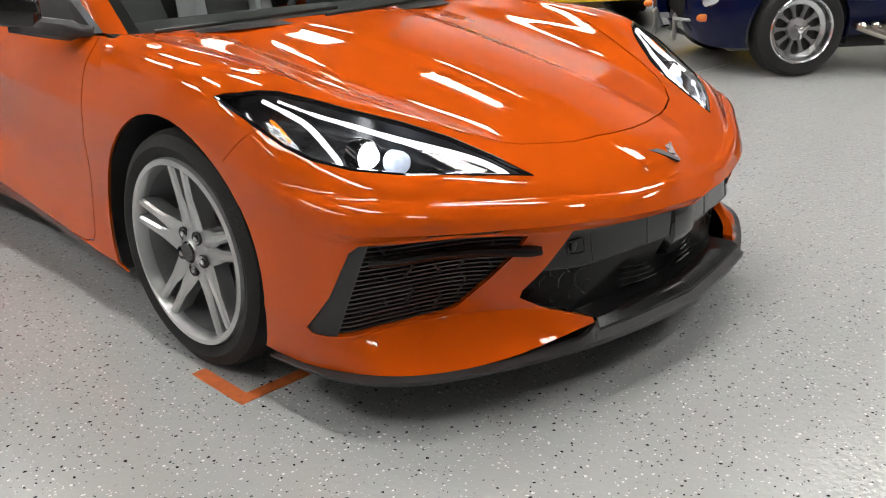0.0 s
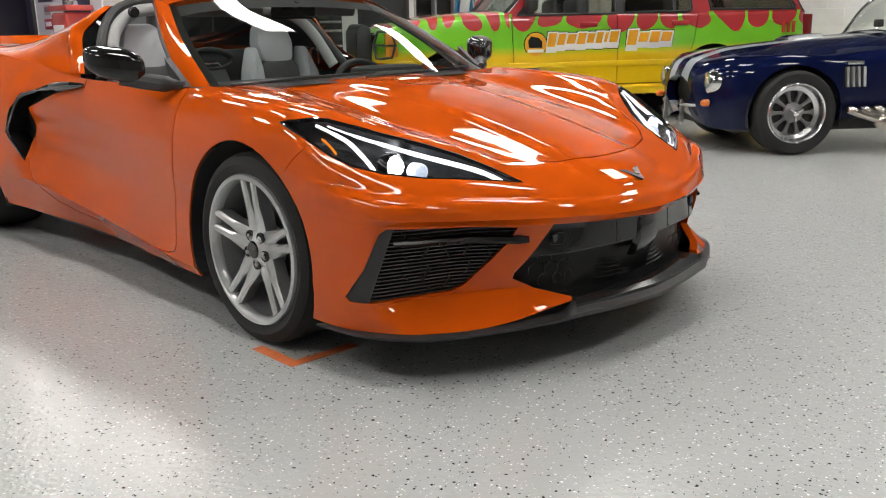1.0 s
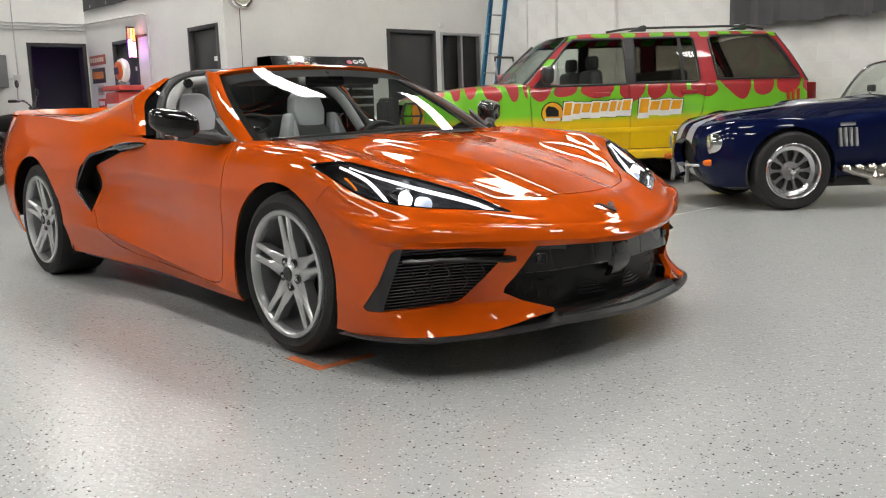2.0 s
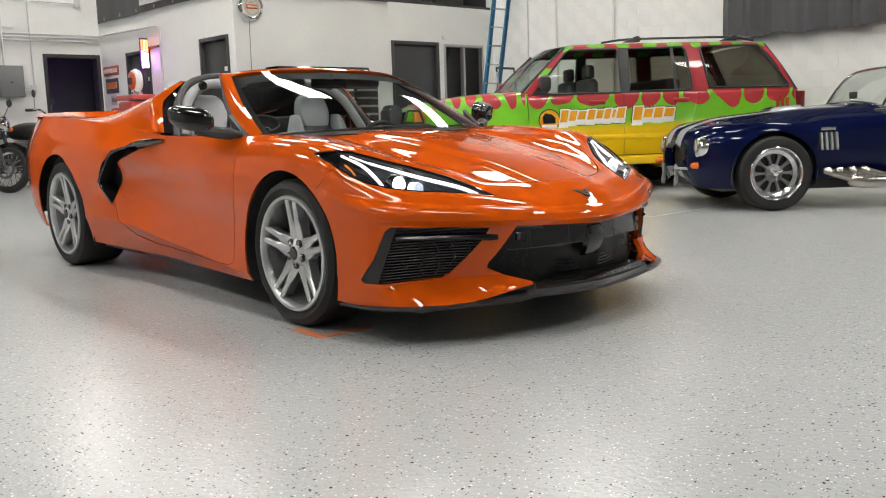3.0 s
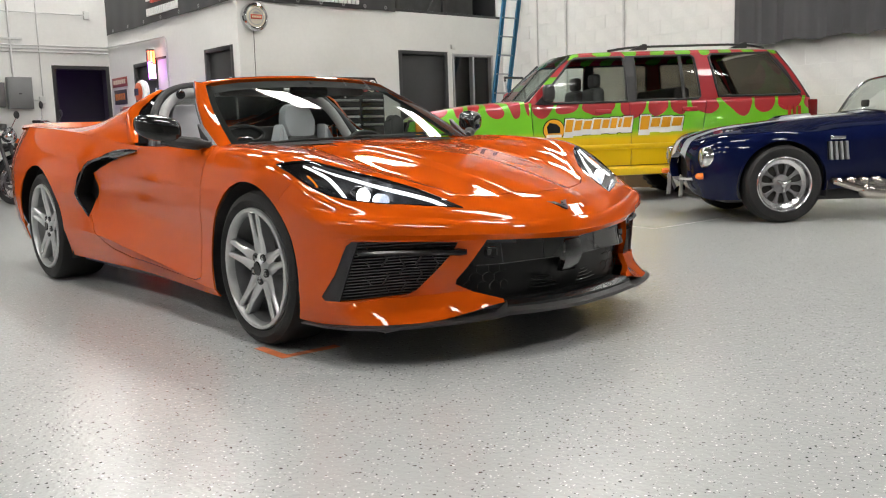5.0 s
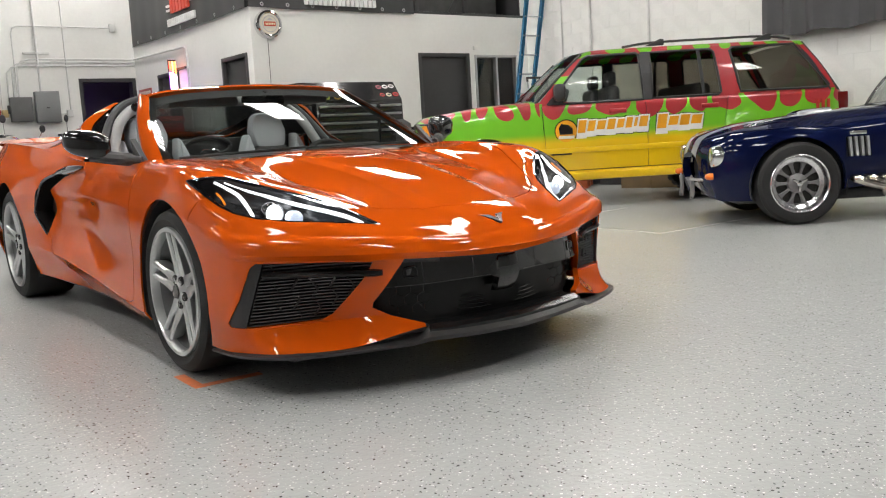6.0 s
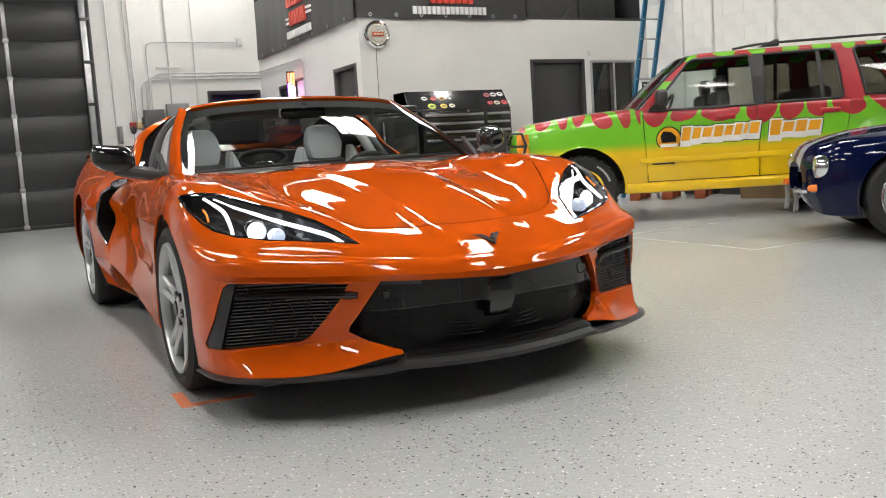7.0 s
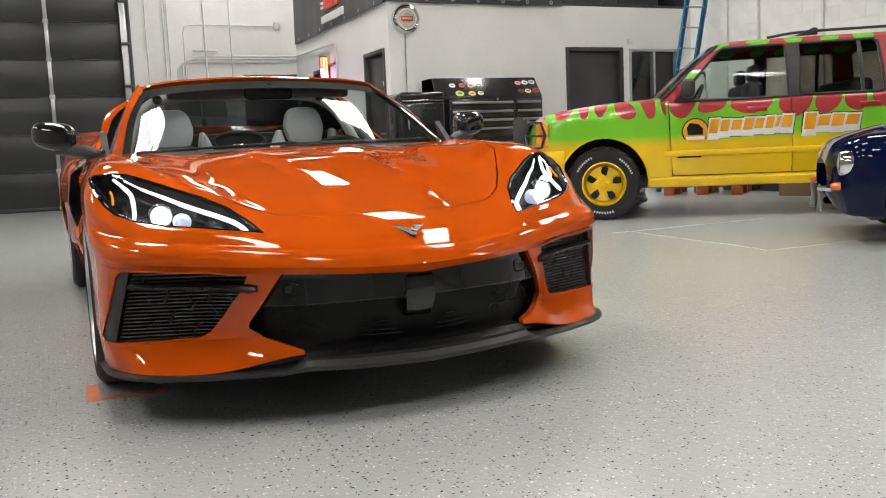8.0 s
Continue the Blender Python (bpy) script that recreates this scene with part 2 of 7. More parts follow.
# ---------------------------------------------------------------- the room
WHITE = mat("white_wall_paint", (0.74, 0.74, 0.72), 0.6, vary=0.05, scale=1.2, bump=0.12, bscale=40)
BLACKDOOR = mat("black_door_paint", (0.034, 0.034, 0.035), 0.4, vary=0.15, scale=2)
CEIL = mat("low_bounce_ceiling", (0.05, 0.05, 0.052), 0.8)
DARKWALL = mat("dark_passage_paint", (0.018, 0.018, 0.02), 0.7)
DIM = mat("closing_wall_grey", (0.34, 0.34, 0.335), 0.7, vary=0.08, scale=1.5)
floor = solo("floor", box(RIGHT, BACK, -0.15, LEFT, FRONT, 0), floor_material(), pose(0, 0, 0), "grey epoxy floor with black and white flakes, glossy", "floor", kind="structure")


def wall(name, poly, axis, a, b, material=WHITE, label="white painted wall"):
    return solo(name, prism(poly, axis, a, b), material, pose(0, 0, 0), label, "wall", kind="structure")


def rect(u0, w0, u1, w1):
    return [(u0, w0), (u1, w0), (u1, w1), (u0, w1)]


def wall_with_holes(name, axis, a, b, u0, u1, top, holes, material=WHITE, base=0.0):
    """A wall along one axis with openings (from, to, bottom, top) that go right through it."""
    bm = bmesh.new()
    cuts = sorted(holes)
    at = u0
    put = (lambda p, q, z0, z1: box(p, a, z0, q, b, z1, bm=bm)) if axis == "y" else (lambda p, q, z0, z1: box(a, p, z0, b, q, z1, bm=bm))
    for h0, h1, z0, z1 in cuts:
        if h0 > at:
            put(at, h0, base, top)
        if z0 > base:
            put(h0, h1, base, z0)
        put(h0, h1, z1, top)
        at = h1
    if at < u1:
        put(at, u1, base, top)
    return solo(name, bm, material, pose(0, 0, 0), "white painted wall", "wall", kind="structure")


wall_with_holes("wall_back", "y", BACK - 0.2, BACK, AX, LEFT, HIGH, [(-3.24, -2.27, 0, 2.20), (-0.376, 3.823, 0, 3.91)])
wall("wall_right", rect(BACK, 0, FRONT, HIGH), "x", RIGHT - 0.2, RIGHT)
# unseen left and front walls close the room; their grey bounces fill light
wall("wall_left", rect(BACK, 0, FRONT, HIGH), "x", LEFT, LEFT + 0.2, DIM, "unseen closing wall, grey set to bounce fill light")
wall("wall_front", rect(RIGHT, 0, LEFT, HIGH), "y", FRONT, FRONT + 0.2, DIM, "unseen closing wall, grey set to bounce fill light")
wall_with_holes("wall_office_side", "x", AX - 0.15, AX, BACK, AY, 2.74, [(-11.46, -10.52, 0, 2.15), (-8.83, -7.97, 0, 2.15)])
wall_with_holes("wall_office_front", "y", AY - 0.15, AY, RIGHT, AX - 0.15, 2.74, [(-8.05, -7.13, 1.15, 2.13), (-7.02, -6.01, 0, 2.15)])
wall("wall_mezzanine", rect(RIGHT, 2.74, AX, HIGH), "y", BACK - 0.2, BACK, DARKWALL, "dark wall above the office block")
wall("wall_mezzanine_side", rect(BACK, 2.74, AY - 0.15, HIGH), "x", RIGHT, RIGHT + 0.03, DARKWALL, "dark lining above the office block")
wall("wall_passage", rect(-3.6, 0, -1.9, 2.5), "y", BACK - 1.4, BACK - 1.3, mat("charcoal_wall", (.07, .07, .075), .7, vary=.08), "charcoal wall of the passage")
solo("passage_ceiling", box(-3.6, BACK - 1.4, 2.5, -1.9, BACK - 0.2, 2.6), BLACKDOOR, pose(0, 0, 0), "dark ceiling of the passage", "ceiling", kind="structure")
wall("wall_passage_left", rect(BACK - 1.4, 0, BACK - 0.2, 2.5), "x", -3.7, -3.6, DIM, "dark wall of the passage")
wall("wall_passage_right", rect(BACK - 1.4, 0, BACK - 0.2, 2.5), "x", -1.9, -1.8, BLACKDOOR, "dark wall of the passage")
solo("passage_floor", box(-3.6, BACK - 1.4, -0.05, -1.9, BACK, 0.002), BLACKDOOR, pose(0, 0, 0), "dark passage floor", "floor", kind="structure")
# the ceiling is out of view; its dark colour keeps the shade deep
solo("ceiling", box(RIGHT - 0.2, BACK - 0.2, HIGH, LEFT + 0.2, FRONT + 0.2, HIGH + 0.15), CEIL, pose(0, 0, 0), "unseen ceiling, darkened to cut bounce light", "ceiling", kind="structure")
solo("mezzanine_deck", box(RIGHT, BACK, 2.62, AX - 0.15, AY - 0.15, 2.74), BLACKDOOR, pose(0, 0, 0), "dark deck on top of the office block", "deck", kind="structure")

# ceiling lamps: long white panels in rows
PANEL = bpy.data.materials.new("lamp_diffuser")
PANEL.use_nodes = True
PANEL.node_tree.nodes["Principled BSDF"].inputs["Base Color"].default_value = (0.8, 0.8, 0.8, 1)
PANEL.node_tree.nodes["Principled BSDF"].inputs["Emission Color"].default_value = (1.0, 0.97, 0.92, 1)
PANEL.node_tree.nodes["Principled BSDF"].inputs["Emission Strength"].default_value = LAMP_STRENGTH
HOUSING = mat("white_sheet_metal", (0.7, 0.7, 0.7), 0.4)


def ceiling_lamp(m):
    t = thing("ceiling_light", m, "white six-tube ceiling light, lit", "ceiling light", "ceiling lights in rows")
    part("housing", box(-0.30, -0.86, 0.03, 0.30, 0.86, 0.10, 0.01), HOUSING, t)
    for k in range(6):
        x = -0.2375 + 0.095 * k
        part("lamp_tube", box(x - 0.030, -0.80, -0.01, x + 0.030, 0.80, 0.028, 0.006), PANEL, t)
    part("hanger", tube([(0, -0.6, 0.10), (0, -0.6, 0.70)], 0.006, 6), HOUSING, t)
    part("hanger", tube([(0, 0.6, 0.10), (0, 0.6, 0.70)], 0.006, 6), HOUSING, t)
    return t


first_lamp = None
for lx in (-5.7, -2.3, 1.15, 4.7):
    for ly in (-11.4, -7.5, -3.6, 0.4, 4.4):
        if lx < -3 and ly < -7.6 or lx > 1 and ly < -8 or lx > 4 and ly > 4:
            continue
        if first_lamp is None:
            first_lamp = ceiling_lamp(pose(lx, ly, HIGH - 0.7))
        else:
            copy_thing(first_lamp, pose(lx, ly, HIGH - 0.7))


# old joint lines in the floor coat by the parked cars
def floor_seam(pts, seed):
    rnd = random.Random(seed)
    line = smooth_line([(x + rnd.uniform(-.01, .01), y + rnd.uniform(-.01, .01), 0) for x, y in pts], 14)
    bm = bmesh.new()
    rows = []
    for p in line:
        w = rnd.uniform(.0015, .004)
        x, y = p[0] + rnd.uniform(-.004, .004), p[1] + rnd.uniform(-.004, .004)
        rows.append([bm.verts.new((x - w, y - w, .0005)), bm.verts.new((x, y, rnd.uniform(.003, .007))), bm.verts.new((x + w, y + w, .0005))])
    for a, b in zip(rows, rows[1:]):
        for k in (0, 1):
            bm.faces.new((a[k], b[k], b[k + 1], a[k + 1]))
    return solo("floor_joint", bm, mat("pale_joint_filler", (.46, .455, .44), .7, vary=.3, scale=30, bump=.4, bscale=120), pose(0, 0, 0), "pale rough filled joint line in the floor", "floor joint", kind="structure")


floor_seam(((-3.30, -2.82), (-3.75, -2.815), (-4.17, -2.82), (-4.6, -2.83), (-5.01, -2.84)), 3)
floor_seam(((-3.50, -2.80), (-3.47, -2.3), (-3.45, -1.88), (-3.43, -1.5), (-3.41, -1.13)), 5)
floor_seam(((-3.41, -1.13), (-3.7, -1.115), (-3.97, -1.11), (-4.25, -1.11), (-4.6, -1.11)), 8)


from mathutils.bvhtree import BVHTree
from mathutils.interpolate import poly_3d_calc
# ---------------------------------------------------------------- the orange sports car (y forward, x to its right)
ORANGE = mat("orange_car_paint", (0.62, 0.088, 0.004), 0.35, 0.0, 1.0, vary=0.03, scale=2, bump=0.0)
ORANGE.node_tree.nodes["Principled BSDF"].inputs["Specular IOR Level"].default_value = 0.0
ORANGE.node_tree.nodes["Principled BSDF"].inputs["Coat IOR"].default_value = 1.42
CAR = thing("sports_car", pose(0, 0, 0), "glossy orange mid-engined sports car, headlamps lit, on a grey floor", "car")

# character lines, each from the middle of the nose round the corner and along the flank to the tail
SILL = ((0, 0.93, 0.205), (0.2, 0.917, 0.205), (0.385, 0.905, 0.212), (0.6, 0.81, 0.169), (0.78, 0.7, 0.163), (0.872, 0.55, 0.159), (0.9, 0.37, 0.154), (0.895, 0, 0.165), (0.885, -0.4, 0.155), (0.84, -0.85, 0.15), (0.8, -1.4, 0.155), (0.83, -2.0, 0.165), (0.92, -2.7, 0.2), (0.9, -3.25, 0.25), (0.8, -3.55, 0.3))
LOW = ((0, 0.945, 0.3), (0.2, 0.922, 0.295), (0.42, 0.868, 0.272), (0.60, 0.668, 0.242), (0.76, 0.600, 0.240), (0.884, 0.542, 0.240), (0.915, 0.36, 0.28), (0.905, 0, 0.24), (0.905, -0.4, 0.19), (0.897, -0.85, 0.235), (0.884, -1.4, 0.285), (0.912, -2.0, 0.35), (0.95, -2.7, 0.34), (0.935, -3.25, 0.36), (0.84, -3.58, 0.4))
UNDER = ((0, .955, .435), (.20, .926, .437), (.41, .872, .45), (.60, .730, .458), (.80, .632, .474), (.882, .550, .478), (.912, .35, .48), (.915, 0, .47), (.90, -.4, .43), (.868, -.85, .43), (.85, -1.4, .46), (.90, -2., .48), (.965, -2.7, .48), (.95, -3.25, .5), (.86, -3.6, .52))
EDGE = ((0, .978, .458), (.20, .949, .461), (.415, .886, .474), (.632, .770, .484), (.805, .658, .494), (.882, .556, .504), (.915, .35, .53), (.92, 0, .56), (.905, -.4, .55), (.88, -.85, .55), (.875, -1.4, .55), (.92, -2, .56), (.967, -2.7, .58), (.95, -3.25, .6), (.86, -3.6, .62))
FACE = ((0, 0.93, 0.51), (0.2, 0.902, 0.509), (0.401, 0.842, 0.525), (0.614, 0.729, 0.542), (0.780, 0.628, 0.556), (0.866, 0.492, 0.574), (0.915, 0.33, 0.61), (0.922, 0, 0.65), (0.9, -0.4, 0.65), (0.885, -0.85, 0.66), (0.885, -1.4, 0.67), (0.93, -2, 0.67), (0.96, -2.7, 0.7), (0.94, -3.25, 0.72), (0.85, -3.6, 0.74))
BROW = ((0, 0.873, 0.550), (0.18, 0.849, 0.554), (0.372, 0.789, 0.567), (0.577, 0.674, 0.590), (0.761, 0.533, 0.616), (0.86, 0.4, 0.658), (0.9, 0.26, 0.715), (0.903, 0, 0.74), (0.87, -0.4, 0.75), (0.855, -0.85, 0.755), (0.85, -1.4, 0.77), (0.9, -2, 0.78), (0.915, -2.7, 0.82), (0.89, -3.25, 0.85), (0.81, -3.6, 0.86))
CREST = ((0, .74, .603), (.16, .71, .608), (.33, .64, .626), (.515, .50, .668), (.685, .35, .722), (.785, .22, .776), (.82, .08, .802), (.82, -.12, .815), (.805, -.42, .825), (.815, -.85, .83), (.82, -1.4, .84), (.80, -2., .90), (.80, -2.7, .955), (.80, -3.25, .985), (.75, -3.6, .99))
INNER = ((0, .60, .641), (.11, .56, .648), (.22, .48, .668), (.34, .34, .705), (.45, .19, .74), (.52, .04, .768), (.55, -.1, .79), (.56, -.25, .81), (.58, -.43, .825))
SPINE = ((0, .50, .675), (0, .44, .688), (0, .35, .706), (0, .22, .735), (0, .08, .762), (0, -.05, .785), (0, -.17, .803), (0, -.27, .817), (0, -.36, .83))




# the rolled lip that runs round the nose between its lower edge and the crease above it
ROLL = tuple(((e[0] + f[0]) / 2 + h * e[0] * 0.4, (e[1] + f[1]) / 2 + h, (e[2] + f[2]) / 2 + h * 0.5) for e, f, h in zip(EDGE, FACE, (.001, .001, .002, .004, .006, .004, .001) + (0,) * 8))


def even_out(bm, held, rounds=40):
    """Takes the ripple out of a sheet without shrinking it; held vertices stay."""
    bm.verts.ensure_lookup_table(), bm.verts.index_update()
    n = len(bm.verts)
    co = np.array([v.co for v in bm.verts])
    pairs = np.array([(e.verts[0].index, e.verts[1].index) for e in bm.edges])
    count = np.bincount(pairs.ravel(), minlength=n)[:, None]
    free = np.array([not (v.is_boundary or v.index in held) for v in bm.verts])[:, None]
    for _ in range(rounds):
        for step in (0.5, -0.515):
            total = np.zeros_like(co)
            np.add.at(total, pairs[:, 0], co[pairs[:, 1]])
            np.add.at(total, pairs[:, 1], co[pairs[:, 0]])
            co = co + free * step * (total / np.maximum(count, 1) - co)
    for v, c in zip(bm.verts, co):
        v.co = c


def at_line(line, q, axis=0, by=1):
    """The value of a line's coordinate axis where its coordinate by is q."""
    for a, b in zip(line, line[1:]):
        lo, hi = sorted((a[by], b[by]))
        if lo <= q <= hi and hi > lo:
            return a[axis] + (b[axis] - a[axis]) * (q - a[by]) / (b[by] - a[by])
    return line[0][axis] if abs(q - line[0][by]) < abs(q - line[-1][by]) else line[-1][axis]


FOLD = ((.235, -.45), (.20, -.20), (.168, .10), (.156, .30), (.155, .50), (.152, .73), (.14, .82), (.113, .905), (.10, .97))
LAMP_FOOT = ((0, .873), (.18, .849), (.436, .761), (.56, .690), (.69, .604), (.78, .524), (.832, .455), (.859, .393))
RIDGE = ((.775, -.45), (.765, -.13), (.728, .17), (.640, .35), (.50, .50), (.42, .60))


def path_strip(pts, w):
    """The outline of a narrow band along a line."""
    left, right = [], []
    for k, p in enumerate(pts):
        a, b = pts[max(k - 1, 0)], pts[min(k + 1, len(pts) - 1)]
        d = Vector((b[0] - a[0], b[1] - a[1])).normalized()
        left.append((p[0] - d.y * w / 2, p[1] + d.x * w / 2))
        right.append((p[0] + d.y * w / 2, p[1] - d.x * w / 2))
    return left + right[::-1]


def body_shell():
    """The right half of the painted skin, from nose to tail, with the cockpit left open."""
    lines = [SILL, LOW, UNDER, EDGE, ROLL, FACE, BROW, CREST]
    bm = weave(lines, 9, 8, breaks=(1, 2, 3, 5), leave=lambda u, v: v == 6 and u < 8)
    weave([FACE[:10], BROW[:10], CREST[:10], INNER + ((.60, -.65, .85),), SPINE + ((0, -.55, .855),)], 9, 8, bm=bm, leave=lambda u, v: v == 0 or u == 8)
    bmesh.ops.delete(bm, geom=[v for v in bm.verts if not v.link_faces], context="VERTS")
    bmesh.ops.remove_doubles(bm, verts=bm.verts[:], dist=0.0006)
    keep = [Vector(p) for l in (LOW, EDGE) for p in smooth_line(l, 9)] + [Vector(p) for p in smooth_line(UNDER, 9) if p[1] > 0.45] + [Vector(p) for p in smooth_line(FACE, 9) if p[1] > 0.40 and p[0] > 0.55]
    bm.verts.index_update()
    held = {v.index for v in bm.verts if min((v.co - k).length_squared for k in keep) < 1e-8}
    even_out(bm, held, 160)
    # the bonnet between the wings is one calm surface
    fine = [f for f in bm.faces if all(-0.46 < v.co.y < 0.80 and v.co.z > 0.575 and v.normal.z > 0.5 for v in f.verts)]
    bmesh.ops.subdivide_edges(bm, edges=list({e for f in fine for e in f.edges}), cuts=1, use_grid_fill=True)
    bm.verts.index_update()
    calm = {v.index for v in bm.verts if -0.44 < v.co.y < 0.78 and v.co.z > 0.585 and v.co.x < at_line(RIDGE, v.co.y) + 0.05}
    even_out(bm, {v.index for v in bm.verts} - calm, 60)
    inside = [v for v in bm.verts if -0.46 < v.co.y < 0.86 and v.co.z > 0.56 and v.co.x < at_line(RIDGE, v.co.y) - 0.01 and not (v.co.y > 0.62 and v.co.x > 0.42)]
    terms = lambda x, y: [x ** (2 * i) * y ** j for i in range(3) for j in range(5 if i == 0 else 3)]
    fitted, *_ = np.linalg.lstsq(np.array([terms(v.co.x, v.co.y) for v in inside]), np.array([v.co.z for v in inside]), rcond=None)
    height = lambda x, y: float(np.dot(fitted, terms(x, y)))
    for v in inside:
        x, y, z = v.co
        brim = 0.44 - 0.13 * min(1, max(0, (y - 0.3) / 0.4))
        middle = height(0, y) + 0.002 * min(1, max(0, (0.86 - y) / 0.35)) * min(1, max(0, (y + 0.45) / 0.35))
        crown = min(0.12, max(0.10, (middle - height(brim, y)) / brim ** 2))
        hold = min(1, max(0, (brim + 0.15 - x) / 0.17)) * min(1, max(0, (0.86 - y) / 0.16))
        hold = hold * hold * (3 - 2 * hold)
        v.co.z += hold * (middle - crown * x * x - z)
    even_out(bm, {v.index for v in bm.verts} - calm, 25)
    # so is the face of the nose above its lower edge
    edge_z = lambda x: at_line(EDGE, x, 2, 0)
    inside = [v for v in bm.verts if v.co.y > 0.60 and v.co.x < 0.66 and edge_z(v.co.x) + 0.004 < v.co.z < 0.625]
    terms = lambda x, z: [x ** (2 * i) * (z - 0.53) ** j for i in range(3) for j in range(4 if i < 2 else 2)]
    fitted, *_ = np.linalg.lstsq(np.array([terms(v.co.x, v.co.z) for v in inside]), np.array([v.co.y for v in inside]), rcond=None)
    for v in inside:
        hold = min(1, max(0, (v.co.z - edge_z(v.co.x) - 0.004) / 0.02)) * min(1, max(0, (0.625 - v.co.z) / 0.035)) * min(1, max(0, (0.66 - v.co.x) / 0.20))
        hold = hold * hold * (3 - 2 * hold)
        v.co.y += hold * (float(np.dot(fitted, terms(v.co.x, v.co.z))) - v.co.y)
    # the rolled lip: a crease runs round the nose, and below it the skin swells out to the lower edge
    bm.normal_update()
    for v, n in [(v, v.normal.copy()) for v in bm.verts if v.co.y > 0.25 and v.co.z > 0.44]:
        x, y, z = v.co
        top, low = (at_line(FACE, x, 2, 0), edge_z(x)) if x < 0.80 else (at_line(FACE, y, 2), at_line(EDGE, y, 2))
        share = (top - z) / max(0.01, top - low)
        if 0 < share < 1:
            swell = (0.004 + 0.005 * min(1, x / 0.4)) * min(1, max(0, (y - 0.30) / 0.15))
            v.co += n * swell * math.sin(math.pi * share ** 0.8)
    # between the lamp and the crease the skin is rounded
    bm.normal_update()
    for v, n in [(v, v.normal.copy()) for v in bm.verts if 0.30 < v.co.x < 0.86 and v.co.y > 0.38 and v.co.z > 0.53 and v.normal.z > 0.5]:
        foot, rim = at_line(LAMP_FOOT, v.co.x, 1, 0), at_line(FACE, v.co.x, 1, 0)
        share = (rim - v.co.y) / max(0.02, rim - foot)
        if 0 < share < 1:
            v.co += n * 0.004 * math.sin(math.pi * share) * min(1, (v.co.x - 0.30) / 0.2) * min(1, (0.86 - v.co.x) / 0.1)
    knife(bm, path_strip(FOLD, 0.007), (0, 1), lambda f: f.calc_center_median().z > 0.50 and f.calc_center_median().y < 0.95)
    knife(bm, path_strip([(x + 0.06, y) for x, y in FOLD], 0.012), (0, 1), lambda f: f.calc_center_median().z > 0.50 and f.calc_center_median().y < 0.95)
    for v in bm.verts:
        x, y, z = v.co
        # the scoop of the door that leads into the side intake
        if -1.97 < y < -0.75 and x > 0.6:
            run = min(1, max(0, (-0.75 - y) / 1.05))
            run = run * run * (3 - 2 * run)
            v.co.x -= 0.075 * run * math.exp(-((z - 0.60) / 0.14) ** 2)
        if y > -0.45 and z > 0.535:
            # the creased folds of the bonnet, which draw together towards the nose
            fold = at_line(FOLD, y)
            fade = min(1, max(0, (0.94 - y) / 0.12)) * min(1, max(0.15, (y + 0.45) / 0.35))
            d = max(0, x - fold)
            v.co.z += 0.008 * fade * max(0, 1 - d / 0.06)
            # the ridge along the top of the wing
            if y < 0.60:
                fade = min(1, max(0, (0.60 - y) / 0.15))
                v.co.z += 0.006 * fade * math.exp(-abs(x - at_line(RIDGE, y)) / 0.022)
    return bm


def flipped(bm):
    out = bm.copy()
    for v in out.verts:
        v.co.x = -v.co.x
    bmesh.ops.reverse_faces(out, faces=out.faces[:])
    return out


def pair(name, bm, material, parent, label="", angle=35):
    """A part and its mirror image."""
    other = flipped(bm)
    return part(name, bm, material, parent, label, angle), part(name, other, material, parent, label, angle)


def shell_solid(bm, d):
    """Gives a sheet a thickness inward."""
    bmesh.ops.recalc_face_normals(bm, faces=bm.faces[:])
    bmesh.ops.solidify(bm, geom=bm.faces[:], thickness=d)
    return bm


def near(bm, x, y):
    """The height of a sheet at a place in the plan."""
    best = sorted(((v.co.x - x) ** 2 + (v.co.y - y) ** 2, v.co.z) for v in bm.verts)[:4]
    ws = [1 / (d + 1e-6) for d, _ in best]
    return sum(w * z for w, (_, z) in zip(ws, best)) / sum(ws)


GLOSSBLACK = mat("gloss_black_trim", (0.009, 0.009, 0.0095), 0.04, 0, 0.6, vary=0.1, ior=1.45)
SATINBLACK = mat("satin_black_plastic", (0.030, 0.030, 0.031), 0.42, vary=0.15, scale=20, bump=0.15, bscale=300)
DARKMESH = mat("dark_mesh", (0.017, 0.017, 0.018), 0.35, vary=0.2)
CLEAR = glass("lamp_glass", (1, 1, 1), 0.03)
SCREEN = glass("windscreen_glass", (0.74, 0.81, 0.78), 0.14)
CHROME = mat("bright_metal", (0.75, 0.75, 0.76), 0.12, 1.0, vary=0.05)
SILVER = mat("silver_wheel_paint", (0.56, 0.57, 0.575), 0.30, 0.70, 0.4, vary=0.06, scale=10)
RUBBER = mat("tyre_rubber", (0.014, 0.014, 0.0143), 0.75, vary=0.25, scale=15, bump=0.2, bscale=150)
DISC = mat("brake_disc_steel", (0.17, 0.17, 0.175), 0.3, 0.9, vary=0.2, scale=30)
GREYLEATHER = mat("light_grey_leather", (0.50, 0.51, 0.54), 0.5, vary=0.06, scale=8, bump=0.25, bscale=220)
DARKTRIM = mat("dark_interior_trim", (0.040, 0.040, 0.041), 0.55, vary=0.2, scale=12, bump=0.2, bscale=250)
AMBER = mat("amber_lens", (0.85, 0.22, 0.01), 0.2, 0, 1.0, emit=0.6)
LIT = mat("lit_lamp", (0.92, 0.96, 1.0), 0.3, emit=14.0)
LITSOFT = mat("lit_light_guide", (0.95, 0.97, 1.0), 0.3, emit=1.6)

skin = body_shell()
skin.normal_update()
uncut = BVHTree.FromBMesh(skin)
